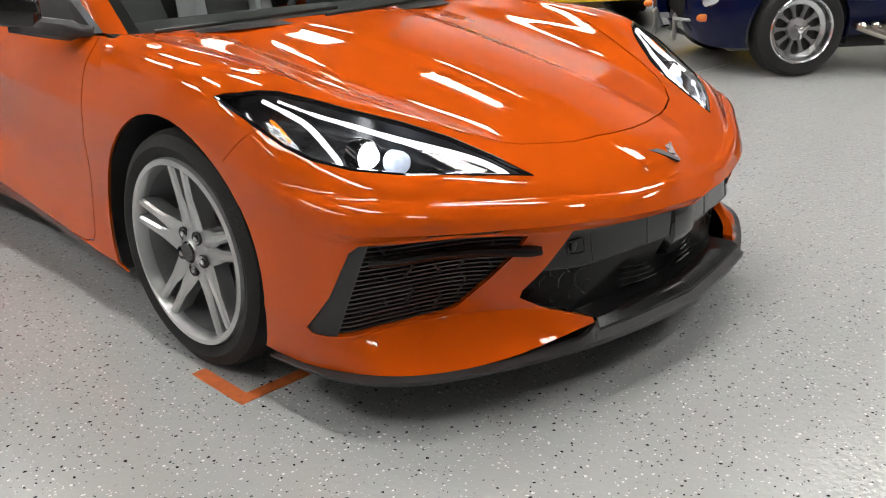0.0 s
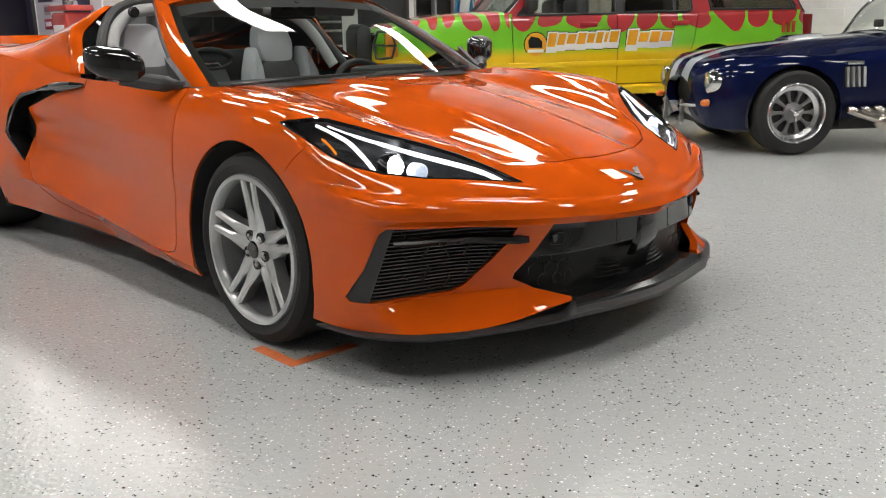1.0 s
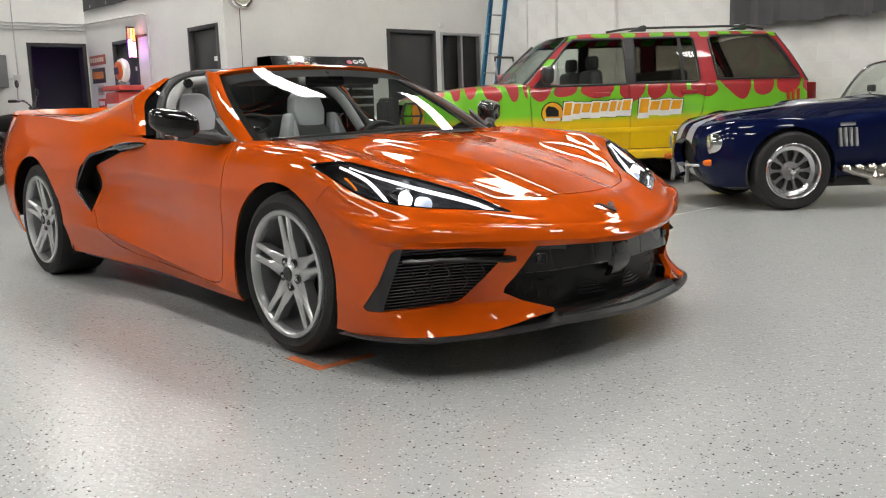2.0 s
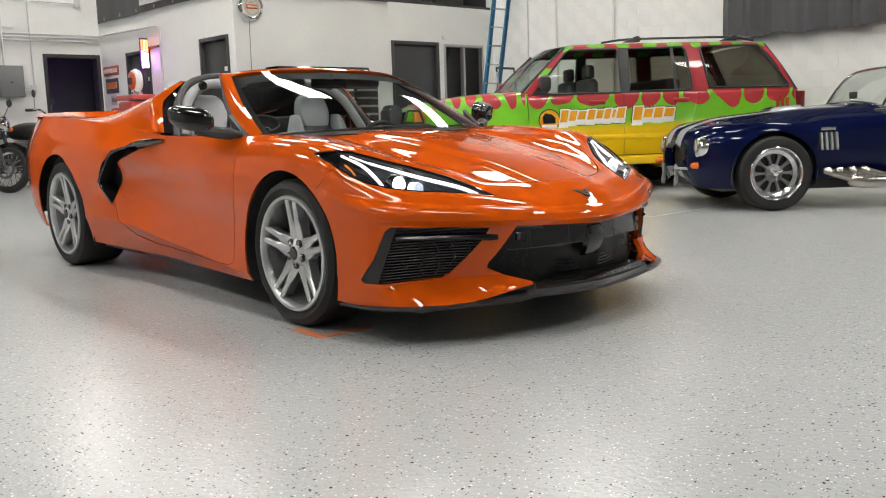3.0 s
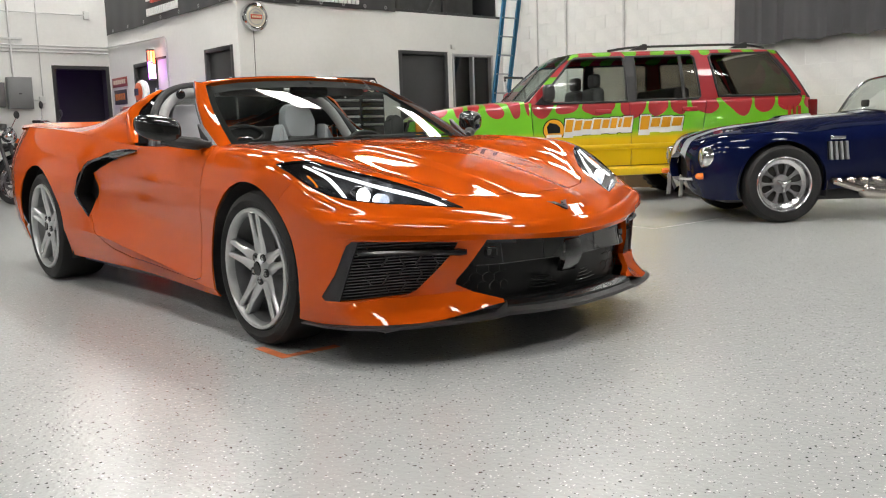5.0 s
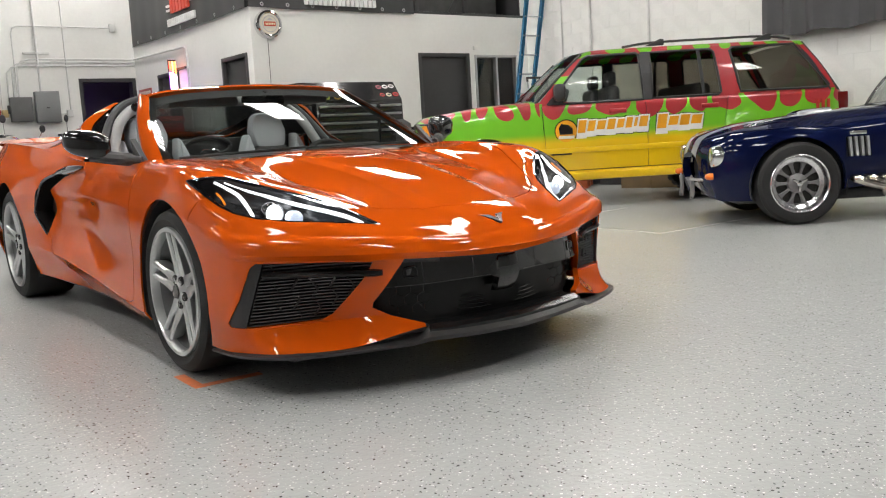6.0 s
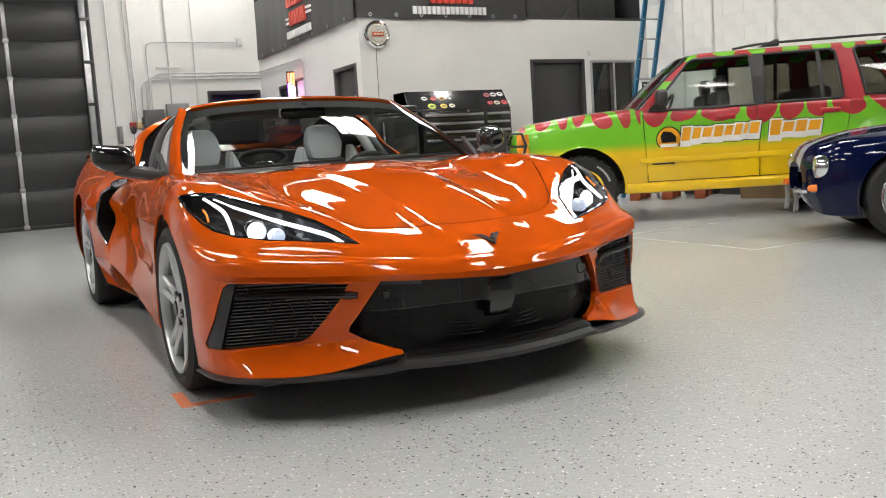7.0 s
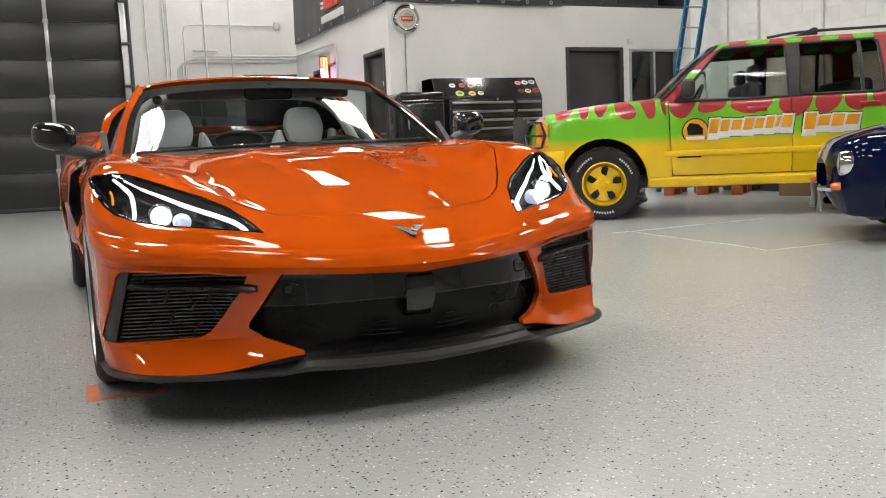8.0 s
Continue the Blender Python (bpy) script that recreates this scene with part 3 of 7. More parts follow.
skin.verts.ensure_lookup_table(), skin.faces.ensure_lookup_table()
uncut_faces = [([v.co.copy() for v in f.verts], [v.normal.copy() for v in f.verts]) for f in skin.faces]


def smooth_shade(ob, pick):
    """Shades the cut panels as the whole skin would be shaded, so that reflections run on across the cuts."""
    me = ob.data
    found = {}
    for v in me.vertices:
        side = -1 if v.co.x < 0 else 1
        p = Vector((v.co.x * side, v.co.y, v.co.z))
        if not pick(p):
            continue
        hit, _, face, dist = uncut.find_nearest(p)
        if face is None or dist > 0.003:
            continue
        pts, nos = uncut_faces[face]
        n = sum((a * b for a, b in zip(nos, poly_3d_calc(pts, hit))), Vector())
        if n.length > 0.1:
            n.normalize()
            found[v.index] = Vector((0.0 if abs(p.x) < 0.002 else n.x * side, n.y, n.z))
    normals = [(0.0, 0.0, 0.0)] * len(me.loops)
    for f in me.polygons:
        for k in f.loop_indices:
            n = found.get(me.loops[k].vertex_index)
            if n is not None and n.dot(f.normal) > 0.8:
                normals[k] = tuple(n)
    me.normals_split_custom_set(normals)


UPY = Matrix.Rotation(radians(45), 4, "Z")      # turns the corner of the bumper to face along y
every = lambda f: True

# wheel arches, with the edge turned in
for cy, cz, r in ((-0.038, 0.302, 0.380), (-2.722, 0.345, 0.388)):
    hole = knife(skin, circle(cy, cz, r, 44), (1, 2), lambda f: f.calc_center_median().x > 0.6 and f.calc_center_median().z < 0.80)
    take(skin, hole, lambda c: Vector((-0.008, 0, 0))).free()

# headlamp
LAMP = ((.889, .187), (.852, .236), (.82, .252), (.778, .274), (.722, .318), (.66, .382), (.571, .478), (.51, .568), (.469, .668), (.436, .761), (.56, .690), (.69, .604), (.780, .524), (.832, .455), (.859, .393), (.881, .318), (.889, .25))
lens = take(skin, knife(skin, LAMP, (0, 1), lambda f: f.calc_center_median().z > 0.53), (-0.002, -0.006, -0.008))
bowl = lens.copy()
bowl = grow(bowl, 0)
bmesh.ops.recalc_face_normals(bowl, faces=bowl.faces[:])
edge_pts = [v.co.copy() for v in bowl.verts if v.is_boundary]
for v, deep in [(v, min(1.0, min((v.co - c).length for c in edge_pts) / 0.03)) for v in bowl.verts]:
    v.co += Vector((-0.001, -0.003, -0.004)) + deep * Vector((-0.012, -0.045, -0.065))

# front openings: the wide middle one and the corner one
MOUTH = ((-0.01, .429), (.19, .439), (.415, .452), (.448, .40), (.502, .305), (.504, .287), (.46, .258), (.370, .226), (.36, .15), (-0.01, .15))
mouth = take(skin, knife(skin, MOUTH, (0, 2), lambda f: f.calc_center_median().y > 0.7 and f.calc_center_median().z < 0.47), (0, -0.03, 0))
skin.transform(UPY)
VENT = ((.190, .455), (.168, .470), (0, .459), (-.2135, .447), (-.180, .395), (-.120, .332), (-.052, .268), (-.015, .250), (.10, .246), (.21, .246), (.285, .248), (.298, .262), (.240, .345))
vent = take(skin, knife(skin, VENT, (0, 2), lambda f: f.calc_center_median().y > 0.45 and f.calc_center_median().z < 0.52 and abs(f.calc_center_median().x) < 0.5), (0, -0.025, 0))
skin.transform(UPY.inverted())

# side intake
INTAKE = ((-1.345, .812), (-1.654, .797), (-1.945, .757), (-2.10, .568), (-1.98, .435), (-1.93, .56), (-1.915, .69), (-1.62, .766))
intake = take(skin, knife(skin, INTAKE, (1, 2), lambda f: f.calc_center_median().x > 0.5))

# panel gaps
GAP = 0.005
HOODLINE = ((-.02, .763), (.08, .757), (.165, .742), (.266, .708), (.357, .668), (.42, .618), (.470, .558), (.535, .44), (.61, .29), (.70, .10), (.735, -.05), (.742, -.22), (.735, -.50))
take(skin, knife(skin, path_strip(HOODLINE, GAP), (0, 1), lambda f: f.calc_center_median().z > 0.56), (0, 0, -0.02)).free()
DOORLINE = ((-.505, .90), (-.492, .66), (-.522, .36), (-.53, .25), (-.545, .225), (-.60, .212), (-1.5, .235), (-1.72, .27), (-1.90, .36), (-1.965, .45))
take(skin, knife(skin, path_strip(DOORLINE, GAP), (1, 2), lambda f: f.calc_center_median().x > 0.5), (-0.02, 0, 0)).free()
take(skin, knife(skin, path_strip(((-1.352, .80), (-1.33, .90)), GAP), (1, 2), lambda f: f.calc_center_median().x > 0.5), (-0.02, 0, 0)).free()
take(skin, knife(skin, path_strip(((.24, .615), (.283, .654), (.335, .697)), 0.0015), (1, 2), lambda f: f.calc_center_median().x > 0.8 and 0.55 < f.calc_center_median().z < 0.74), (-0.01, 0, 0)).free()

# the skin falls apart at the gaps into bonnet, door and body
left_over = set(skin.faces)
islands = []
while left_over:
    stack = [left_over.pop()]
    isle = []
    while stack:
        f = stack.pop()
        isle.append(f)
        for e in f.edges:
            for g in e.link_faces:
                if g in left_over:
                    left_over.discard(g)
                    stack.append(g)
    islands.append(isle)
BODY = None
for isle in sorted(islands, key=len, reverse=True):
    mid = sum((f.calc_center_median() for f in isle), Vector()) / len(isle)
    span = [min(v.co.x for f in isle for v in f.verts), max(v.co.y for f in isle for v in f.verts)]
    piece = bmesh.new()
    seen = {}
    for f in isle:
        for v in f.verts:
            if v not in seen:
                seen[v] = piece.verts.new(v.co)
        piece.faces.new([seen[v] for v in f.verts])
    bmesh.ops.recalc_face_normals(piece, faces=piece.faces[:])
    if span[0] < 0.01 and span[1] < 0.9:
        HOOD = part("bonnet", mirror(piece), ORANGE, CAR)
        smooth_shade(HOOD, every)
    elif len(isle) > 300 and -1.7 < mid.y < -0.6:
        pair("door", piece, ORANGE, CAR, angle=24)
    elif BODY is None:
        BODY = part("body", mirror(piece), ORANGE, CAR, angle=24)
        smooth_shade(BODY, lambda p: p.z > 0.53 and p.y > 0.05)
    else:
        pair("panel", piece, ORANGE, CAR)
skin.free()

# headlamp insides
for side in (1, -1):
    sheet = lens.copy() if side == 1 else flipped(lens)
    dark = bowl.copy() if side == 1 else flipped(bowl)
    unit = part("headlamp", dark, mat("black_lamp_bowl", (.03, .03, .032), .22, .3, vary=.5, scale=22), CAR, "black headlamp bowl, lamp lit")
    for line, w in ((((.787, .291), (.735, .363), (.685, .421), (.631, .492), (.578, .555), (.533, .612), (.494, .667), (.473, .729)), (.003, .005, .0065, .0075, .008, .008, .0075, .005)), (((.819, .276), (.794, .333), (.776, .382), (.776, .45), (.781, .498)), (.005, .0065, .007, .0065, .004))):
        guide = tube([(side * x, y - 0.006, near(lens, x, y) - 0.012) for x, y in line], [w[min(len(w) - 1, k // 4)] for k in range(4 * len(line))], 8, per=4)
        part("light_guide", guide, LITSOFT, unit, "white lit light guide")
    eye = lathe([(0, .030), (.012, .028), (.022, .021), (.028, .010), (.029, 0), (.029, -.03)], "y", 28)
    eye.transform(Matrix.Translation((side * 0.700, 0.485, near(lens, .70, .49) - 0.034)))
    part("projector", eye, LIT, unit, "lit round projector lens")
    ring = lathe([(.030, .006), (.035, .010), (.039, .004), (.040, -.03), (.030, -.03)], "y", 28, closed=True)
    ring.transform(Matrix.Translation((side * 0.700, 0.485, near(lens, .70, .49) - 0.034)))
    part("projector_ring", ring, GLOSSBLACK, unit)
    # inner reflector: its emission stands in for the projector's light on it
    eye2 = lathe([(0.0, 0.022), (0.014, 0.019), (0.024, 0.010), (0.027, 0.0), (0.027, -0.03)], "y", 24)
    eye2.transform(Matrix.Translation((side * 0.640, 0.535, near(lens, .64, .54) - 0.040)))
    part("inner_reflector", eye2, mat("reflector_glow", (.55, .62, .75), .25, .3, vary=.4, scale=60, emit=.8), unit, "inner reflector, glow added for light thrown on it")
    # tray added under the projector; its emission imitates a brightly lit reflector
    tray = tube([(side * x, y, near(lens, x, y) - 0.020) for x, y in ((.735, .545), (.69, .578), (.64, .612), (.58, .652))], [.004, .008, .008, .003], 8, per=3)
    part("lower_reflector", tray, mat("tray_glow", (.8, .85, .95), .2, .2, vary=.3, scale=60, emit=.9), unit, "lower reflector tray, added with a glow of its own")
    amb = tube([(side * x, y - 0.006, near(lens, x, y) - 0.016) for x, y in ((.836, .324), (.832, .355), (.834, .387))], [0.003, 0.005, 0.004], 8, per=3)
    part("side_marker", amb, AMBER, unit, "amber side marker")
    rim_line = [(side * x, y, near(lens, x, y) - 0.004) for x, y in LAMP]
    part("lamp_border", tube([p for a, b in zip(rim_line, rim_line[1:] + rim_line[:1]) for p in (a, tuple((q + r) / 2 for q, r in zip(a, b)))], .0065, 6, closed=True), GLOSSBLACK, unit, "black border of the lamp")
    glassy = part("lens", sheet, CLEAR, unit, "clear headlamp cover")
    glassy.visible_shadow = False
lens.free(), bowl.free()

# middle opening: a gloss plate above, a deep mesh below
lowmouth = mouth.copy()
bmesh.ops.bisect_plane(mouth, geom=mouth.verts[:] + mouth.edges[:] + mouth.faces[:], plane_co=(0, 0, .352), plane_no=(0, 0, 1), clear_inner=True)
bmesh.ops.bisect_plane(lowmouth, geom=lowmouth.verts[:] + lowmouth.edges[:] + lowmouth.faces[:], plane_co=(0, 0, .352), plane_no=(0, 0, 1), clear_outer=True)
for v in mouth.verts:
    v.co.y -= 0.018 + 0.12 * (v.co.z - 0.352)
for v in lowmouth.verts:
    v.co.y -= 0.075
GRILLE = part("grille_plate", shell_solid(mirror(mouth), 0.012), GLOSSBLACK, CAR, "gloss black plate across the grille")
slat_src = lowmouth.copy()
part("grille_back", mirror(lowmouth), mat("black_grille_mesh", (.008, .008, .008), .30, vary=.2, ior=1.3), CAR)


def slats(sheet, z0, z1, step, thick, out, turn=None):
    """Thin level bars cut from a sheet and drawn forward."""
    bars = bmesh.new()
    z = z0
    while z < z1:
        s = sheet.copy()
        for zz, sgn in ((z, 1), (z + thick, -1)):
            bmesh.ops.bisect_plane(s, geom=s.verts[:] + s.edges[:] + s.faces[:], plane_co=(0, 0, zz), plane_no=(0, 0, sgn), clear_inner=True)
        if s.faces:
            g = bmesh.ops.extrude_face_region(s, geom=s.faces[:])["geom"]
            for v in g:
                if isinstance(v, bmesh.types.BMVert):
                    v.co += out
            me = bpy.data.meshes.new("tmp")
            s.to_mesh(me)
            bars.from_mesh(me)
            bpy.data.meshes.remove(me)
        s.free()
        z += step
    bmesh.ops.recalc_face_normals(bars, faces=bars.faces[:])
    return bars


low_y = lambda px, pz: min(((v.co.x - px) ** 2 + (v.co.z - pz) ** 2, v.co.y) for v in slat_src.verts)[1]
for row in range(3):
    for col in range(4):
        hx, hz = .30 + .048 * col + (.024 if row % 2 else 0), .265 + .034 * row
        if hx + .03 < .46 + .10 * (.34 - hz) / .1 * .3:
            ring6 = [(hx + .022 * math.cos(radians(30 + 60 * q)), low_y(hx, hz) + .001, hz + .020 * math.sin(radians(30 + 60 * q))) for q in range(6)]
            pair("grille_cell", tube(ring6, .0012, 5, closed=True), GLOSSBLACK, CAR)
slat_src.free()
plate_tree = BVHTree.FromPolygons([v.co.copy() for v in GRILLE.data.vertices], [tuple(f.vertices) for f in GRILLE.data.polygons])


def on_plate(x, z, out=0.0):
    """A point on the face of the grille plate."""
    hit = plate_tree.ray_cast(Vector((x, 2.0, z)), Vector((0, -1, 0)))[0]
    return Vector((x, (hit.y if hit else 0.86) + out, z))


for sx in (1, -1):
    # square sensor with a sunken face towards each end, and the seams beside it
    ringpts = [on_plate(sx * (.392 + u), .402 + w, .001) for u, w in ((-.026, -.016), (-.010, -.019), (.016, -.016), (.018, -.002), (.012, .016), (-.012, .019), (-.026, .016), (-.028, 0))]
    part("sensor_rim", tube(ringpts, .0030, 6, closed=True), GLOSSBLACK, CAR, "small square sensor rim")
    eye = prism([(-.013, -.010), (.011, -.010), (.013, .010), (-.013, .011)], "y", 0, .004, .0015)
    eye.transform(Matrix.Translation(on_plate(sx * .392, .402, -.001)))
    part("sensor", eye, SATINBLACK, CAR)
    part("plate_seam", tube([on_plate(sx * .345, z, .0005) for z in (.352, .38, .41, .43)], .0012, 5), SATINBLACK, CAR)
    part("plate_seam", tube([on_plate(sx * .150, z, .0005) for z in (.354, .38, .41, .428)], .0012, 5), SATINBLACK, CAR)
    part("plate_seam", tube([on_plate(sx * x, .3555, .0005) for x in (.08, .15, .22, .29, .345, .40, .44)], .0014, 5), SATINBLACK, CAR)
# the housing of the distance sensor in the middle, and thin gloss slats added below it for glints
hous = bmesh.new()
for k, (hw, z, out) in enumerate(((.050, .290, -.020), (.058, .335, .004), (.060, .352, .010), (.056, .410, .006), (.050, .426, -.002))):
    row = [hous.verts.new(on_plate(x, max(z, .36), 0) * 1 + Vector((0, out, z - max(z, .36)))) for x in (-hw, -hw * .8, 0, hw * .8, hw)]
    row[0].co.y -= .02
    row[-1].co.y -= .02
    if k:
        for p, q, r, t in zip(last_row, last_row[1:], row[1:], row):
            hous.faces.new((p, q, r, t))
    last_row = row
part("sensor_housing", shell_solid(hous, .006), GLOSSBLACK, CAR, "gloss black housing in the middle of the grille")
for k in range(4):
    for sx in (1, -1):
        z = .238 + .013 * k
        part("glint_slat", tube([(sx * (.055 + .012 * k), .893 - .004 * k, z), (sx * .13, .885 - .004 * k, z + .001), (sx * (.20 - .01 * k), .868 - .004 * k, z + .004)], [.002, .0035, .003, .0015], 6, per=2), GLOSSBLACK, CAR)

# corner opening: satin outer plate, slatted mesh, gloss blade
plate = vent.copy()
bmesh.ops.bisect_plane(plate, geom=plate.verts[:] + plate.edges[:] + plate.faces[:], plane_co=(.172, 0, .40), plane_no=(1, 0, 0.36), clear_inner=True)
mesh_src = vent.copy()
bmesh.ops.bisect_plane(mesh_src, geom=mesh_src.verts[:] + mesh_src.edges[:] + mesh_src.faces[:], plane_co=(.172, 0, .40), plane_no=(1, 0, 0.36), clear_outer=True)
vent_y = lambda px, pz: min(((v.co.x - px) ** 2 + (v.co.z - pz) ** 2, v.co.y) for v in vent.verts)[1]
blade = bmesh.new()
rings = []
for px, z0, z1 in ((.150, .413, .436), (.09, .410, .434), (0, .406, .431), (-.09, .402, .428), (-.17, .398, .425), (-.215, .396, .424), (-.245, .400, .420)):
    yy = vent_y(max(px, -.16), .415) + (.0 if px > -.17 else .003)
    reach = .002 if px > .1 else .005 if px > -.15 else .004
    rings.append([blade.verts.new((px, yy + d, z)) for d, z in ((reach, z0 + .004), (reach + .005, (z0 + z1) / 2), (reach, z1 - .004), (-.01, z1), (-.01, z0))])
for a, b in zip(rings, rings[1:]):
    for q in range(5):
        blade.faces.new((a[q], a[(q + 1) % 5], b[(q + 1) % 5], b[q]))
blade.faces.new(rings[0]), blade.faces.new(rings[-1])
bmesh.ops.recalc_face_normals(blade, faces=blade.faces[:])
back = mesh_src.copy()
for v in back.verts:
    v.co.y -= 0.06
for v in mesh_src.verts:
    v.co.y -= 0.040
bars = slats(mesh_src, .252, .478, .0115, .004, Vector((0, 0.02, -0.004)))
ribs = []
for row, z in enumerate(np.arange(.262, .475, .034)):
    for col in range(-3, 4):
        lean = .012 if (row + col) % 2 else -.012
        p0, p1 = 0.062 * col - lean, 0.062 * col + lean
        if in_poly((p0, z), VENT) and in_poly((p1, z + .034), VENT) and p0 < .12:
            yy = min(((v.co.x - p0) ** 2 + (v.co.z - z) ** 2, v.co.y) for v in mesh_src.verts)[1]
            ribs.append(tube([(p0, yy + .018, z), (p1, yy + .018, z + .034)], .0042, 6))
            if (row + col) % 2:
                ribs.append(tube([(p1, yy + .018, z + .034), (p1 + .038, yy + .017, z + .034)], .0036, 6))
for s in (plate, blade, back, bars, *ribs):
    s.transform(UPY.inverted())
for v in plate.verts:
    v.co += Vector((-.004, -.004, 0))
for v in blade.verts:
    v.co += Vector((.004, .006, 0))
pair("vent_plate", shell_solid(plate, .01), SATINBLACK, CAR, "satin black corner plate")
pair("vent_back", back, DARKMESH, CAR)
# slats coloured greyer than the ribs for the light that falls on them
pair("vent_slats", bars, mat("lit_slat_plastic", (.045, .045, .046), .38, vary=.15), CAR)
for s in ribs:
    pair("vent_rib", s, mat("black_duct", (.006, .006, .006), .6, vary=.2), CAR)
pair("vent_blade", blade, mat("black_blade_plastic", (.013, .013, .0135), .22, vary=.1, ior=1.4), CAR, "gloss black blade across the vent")
vent.free(), mesh_src.free()

# side intake: dark duct and gloss trim along its rear edge
duct = intake.copy()
mouth_faces = duct.faces[:]
for v in bmesh.ops.extrude_face_region(duct, geom=duct.faces[:])["geom"]:
    if isinstance(v, bmesh.types.BMVert):
        v.co += Vector((-0.11, -0.03, 0))
bmesh.ops.delete(duct, geom=[f for f in mouth_faces if f.is_valid], context="FACES_ONLY")
pair("intake_duct", duct, mat("black_duct", (.006, .006, .006), .6, vary=.2), CAR)
TRIMLINE = ((-1.345, .812), (-1.50, .803), (-1.654, .790), (-1.80, .772), (-1.925, .738), (-2.0, .66), (-2.075, .568), (-2.02, .50), (-1.975, .445))
trim = tube([(.838 + .012 * k, y, z) for k, (y, z) in enumerate(TRIMLINE[:4])] + [(.905, -1.925, .738), (.918, -2.0, .66), (.925, -2.075, .568), (.912, -2.02, .50), (.897, -1.975, .445)], [.006, .012, .016, .019, .021, .021, .020, .016, .008], 10, per=3)
pair("intake_trim", trim, mat("polished_black_trim", (.012, .012, .0125), .06, 0, 1.0, vary=.1), CAR, "gloss black intake trim")
intake.free()

# splitter
S_TI = ((0, 0.93, 0.205), (0.2, 0.917, 0.206), (0.355, 0.905, 0.212), (0.4, 0.885, 0.178), (0.6, 0.8, 0.168), (0.78, 0.69, 0.163), (0.87, 0.545, 0.158), (0.9, 0.37, 0.154))
S_TO = ((0, 0.988, 0.172), (0.2, 0.965, 0.174), (0.375, 0.943, 0.183), (0.43, 0.907, 0.166), (0.62, 0.822, 0.159), (0.8, 0.709, 0.156), (0.894, 0.556, 0.153), (0.917, 0.346, 0.149))
S_BO = ((0, 0.985, 0.157), (0.2, 0.962, 0.159), (0.375, 0.94, 0.168), (0.43, 0.908, 0.157), (0.62, 0.823, 0.15), (0.8, 0.71, 0.147), (0.893, 0.556, 0.145), (0.915, 0.348, 0.142))
S_BI = ((0, .80, .155), (.20, .79, .157), (.36, .77, .166), (.40, .75, .155), (.56, .68, .147), (.68, .57, .143), (.75, .45, .141), (.80, .34, .140))
part("front_splitter", mirror(weave([S_TI, S_TO, S_BO, S_BI], 5, 2, breaks=(1, 2), ubreaks=(2, 3))), SATINBLACK, CAR, "satin black chin splitter")
LEDGE = (((0, .84, .212), (.20, .828, .213), (.35, .815, .217)), ((0, .932, .214), (.20, .918, .215), (.355, .907, .219)), ((0, .965, .196), (.20, .945, .198), (.368, .925, .204)), ((0, .965, .180), (.20, .945, .182), (.368, .925, .190)))
part("splitter_ledge", mirror(weave(LEDGE, 6, 2, breaks=(1, 2))), mat("black_blade_plastic", (.013, .013, .0135), .22, vary=.1, ior=1.4), CAR, "gloss black ledge under the grille")

# crossed-wing emblem as plain bars
for sx in (1, -1):
    e = prism([(0, .036), (sx * .006, .034), (sx * .020, .010), (sx * .040, -.014), (sx * .060, -.034), (sx * .050, -.044), (sx * .022, -.030), (sx * .006, -.010), (0, .002)], "z", 0, .006)
    bmesh.ops.recalc_face_normals(e, faces=e.faces[:])
    e.transform(Matrix.Translation((0, .871, .548)) @ Matrix.Rotation(radians(-25), 4, "X"))
    part("emblem", e, mat("dark_chrome", (.16, .12, .12), .28, 1.0, vary=.6, scale=60) if sx < 0 else mat("black_chrome", (.035, .03, .03), .30, .6, vary=.5, scale=90), CAR, "small plain winged badge")

# windscreen, pillars, header and roof
W_BASE = ((0, -.33, .835), (.25, -.345, .835), (.50, -.385, .832), (.67, -.43, .828), (.735, -.47, .826))
W_MID = ((0, -.65, 1.035), (.24, -.66, 1.03), (.47, -.695, 1.02), (.615, -.735, 1.002), (.668, -.77, .992))
W_TOP = ((0, -0.985, 1.179), (0.21, -0.99, 1.175), (0.41, -1.0, 1.164), (0.53, -1.015, 1.149), (0.572, -1.035, 1.137))
ws = mirror(weave([W_BASE, W_MID, W_TOP], 5, 6))
WIND = part("windscreen", ws, SCREEN, CAR, "clear windscreen")
WIND.visible_shadow = False
part("header", shell_solid(mirror(weave([W_TOP, tuple((x, y - .045, z + .012) for x, y, z in W_TOP), tuple((x * 1.03, y - .11, z + .008) for x, y, z in W_TOP)], 5, 3)), .02), ORANGE, CAR)
part("screen_band", mirror(weave([tuple((x * 1.0, y + .012, z - .018) for x, y, z in W_TOP), tuple((x, y + .075, z - .055) for x, y, z in W_TOP)], 5, 2)), DARKTRIM, CAR)
pair("screen_border", weave([((W_BASE[-1][0] - .002, W_BASE[-1][1], .820), (W_MID[-1][0] - .002, W_MID[-1][1], .986), (W_TOP[-1][0] - .002, W_TOP[-1][1], 1.131)), ((W_BASE[-1][0] - .034, W_BASE[-1][1] + .012, .821), (W_MID[-1][0] - .028, W_MID[-1][1] + .013, .990), (W_TOP[-1][0] - .03, W_TOP[-1][1] + .007, 1.134))], 5, 3), mat("black_frit", (.012, .012, .012), .3, vary=.1), CAR, "black border round the glass")
edge = [W_BASE[-1], W_MID[-1], W_TOP[-1]]
P_IN = smooth_line(edge, 5)
P_MID = smooth_line([(.756, -.525, .826), (.684, -.825, 1.003), (.584, -1.085, 1.153)], 5)
P_OUT = smooth_line([(.772, -.605, .826), (.692, -.885, 1.005), (.588, -1.13, 1.163)], 5)
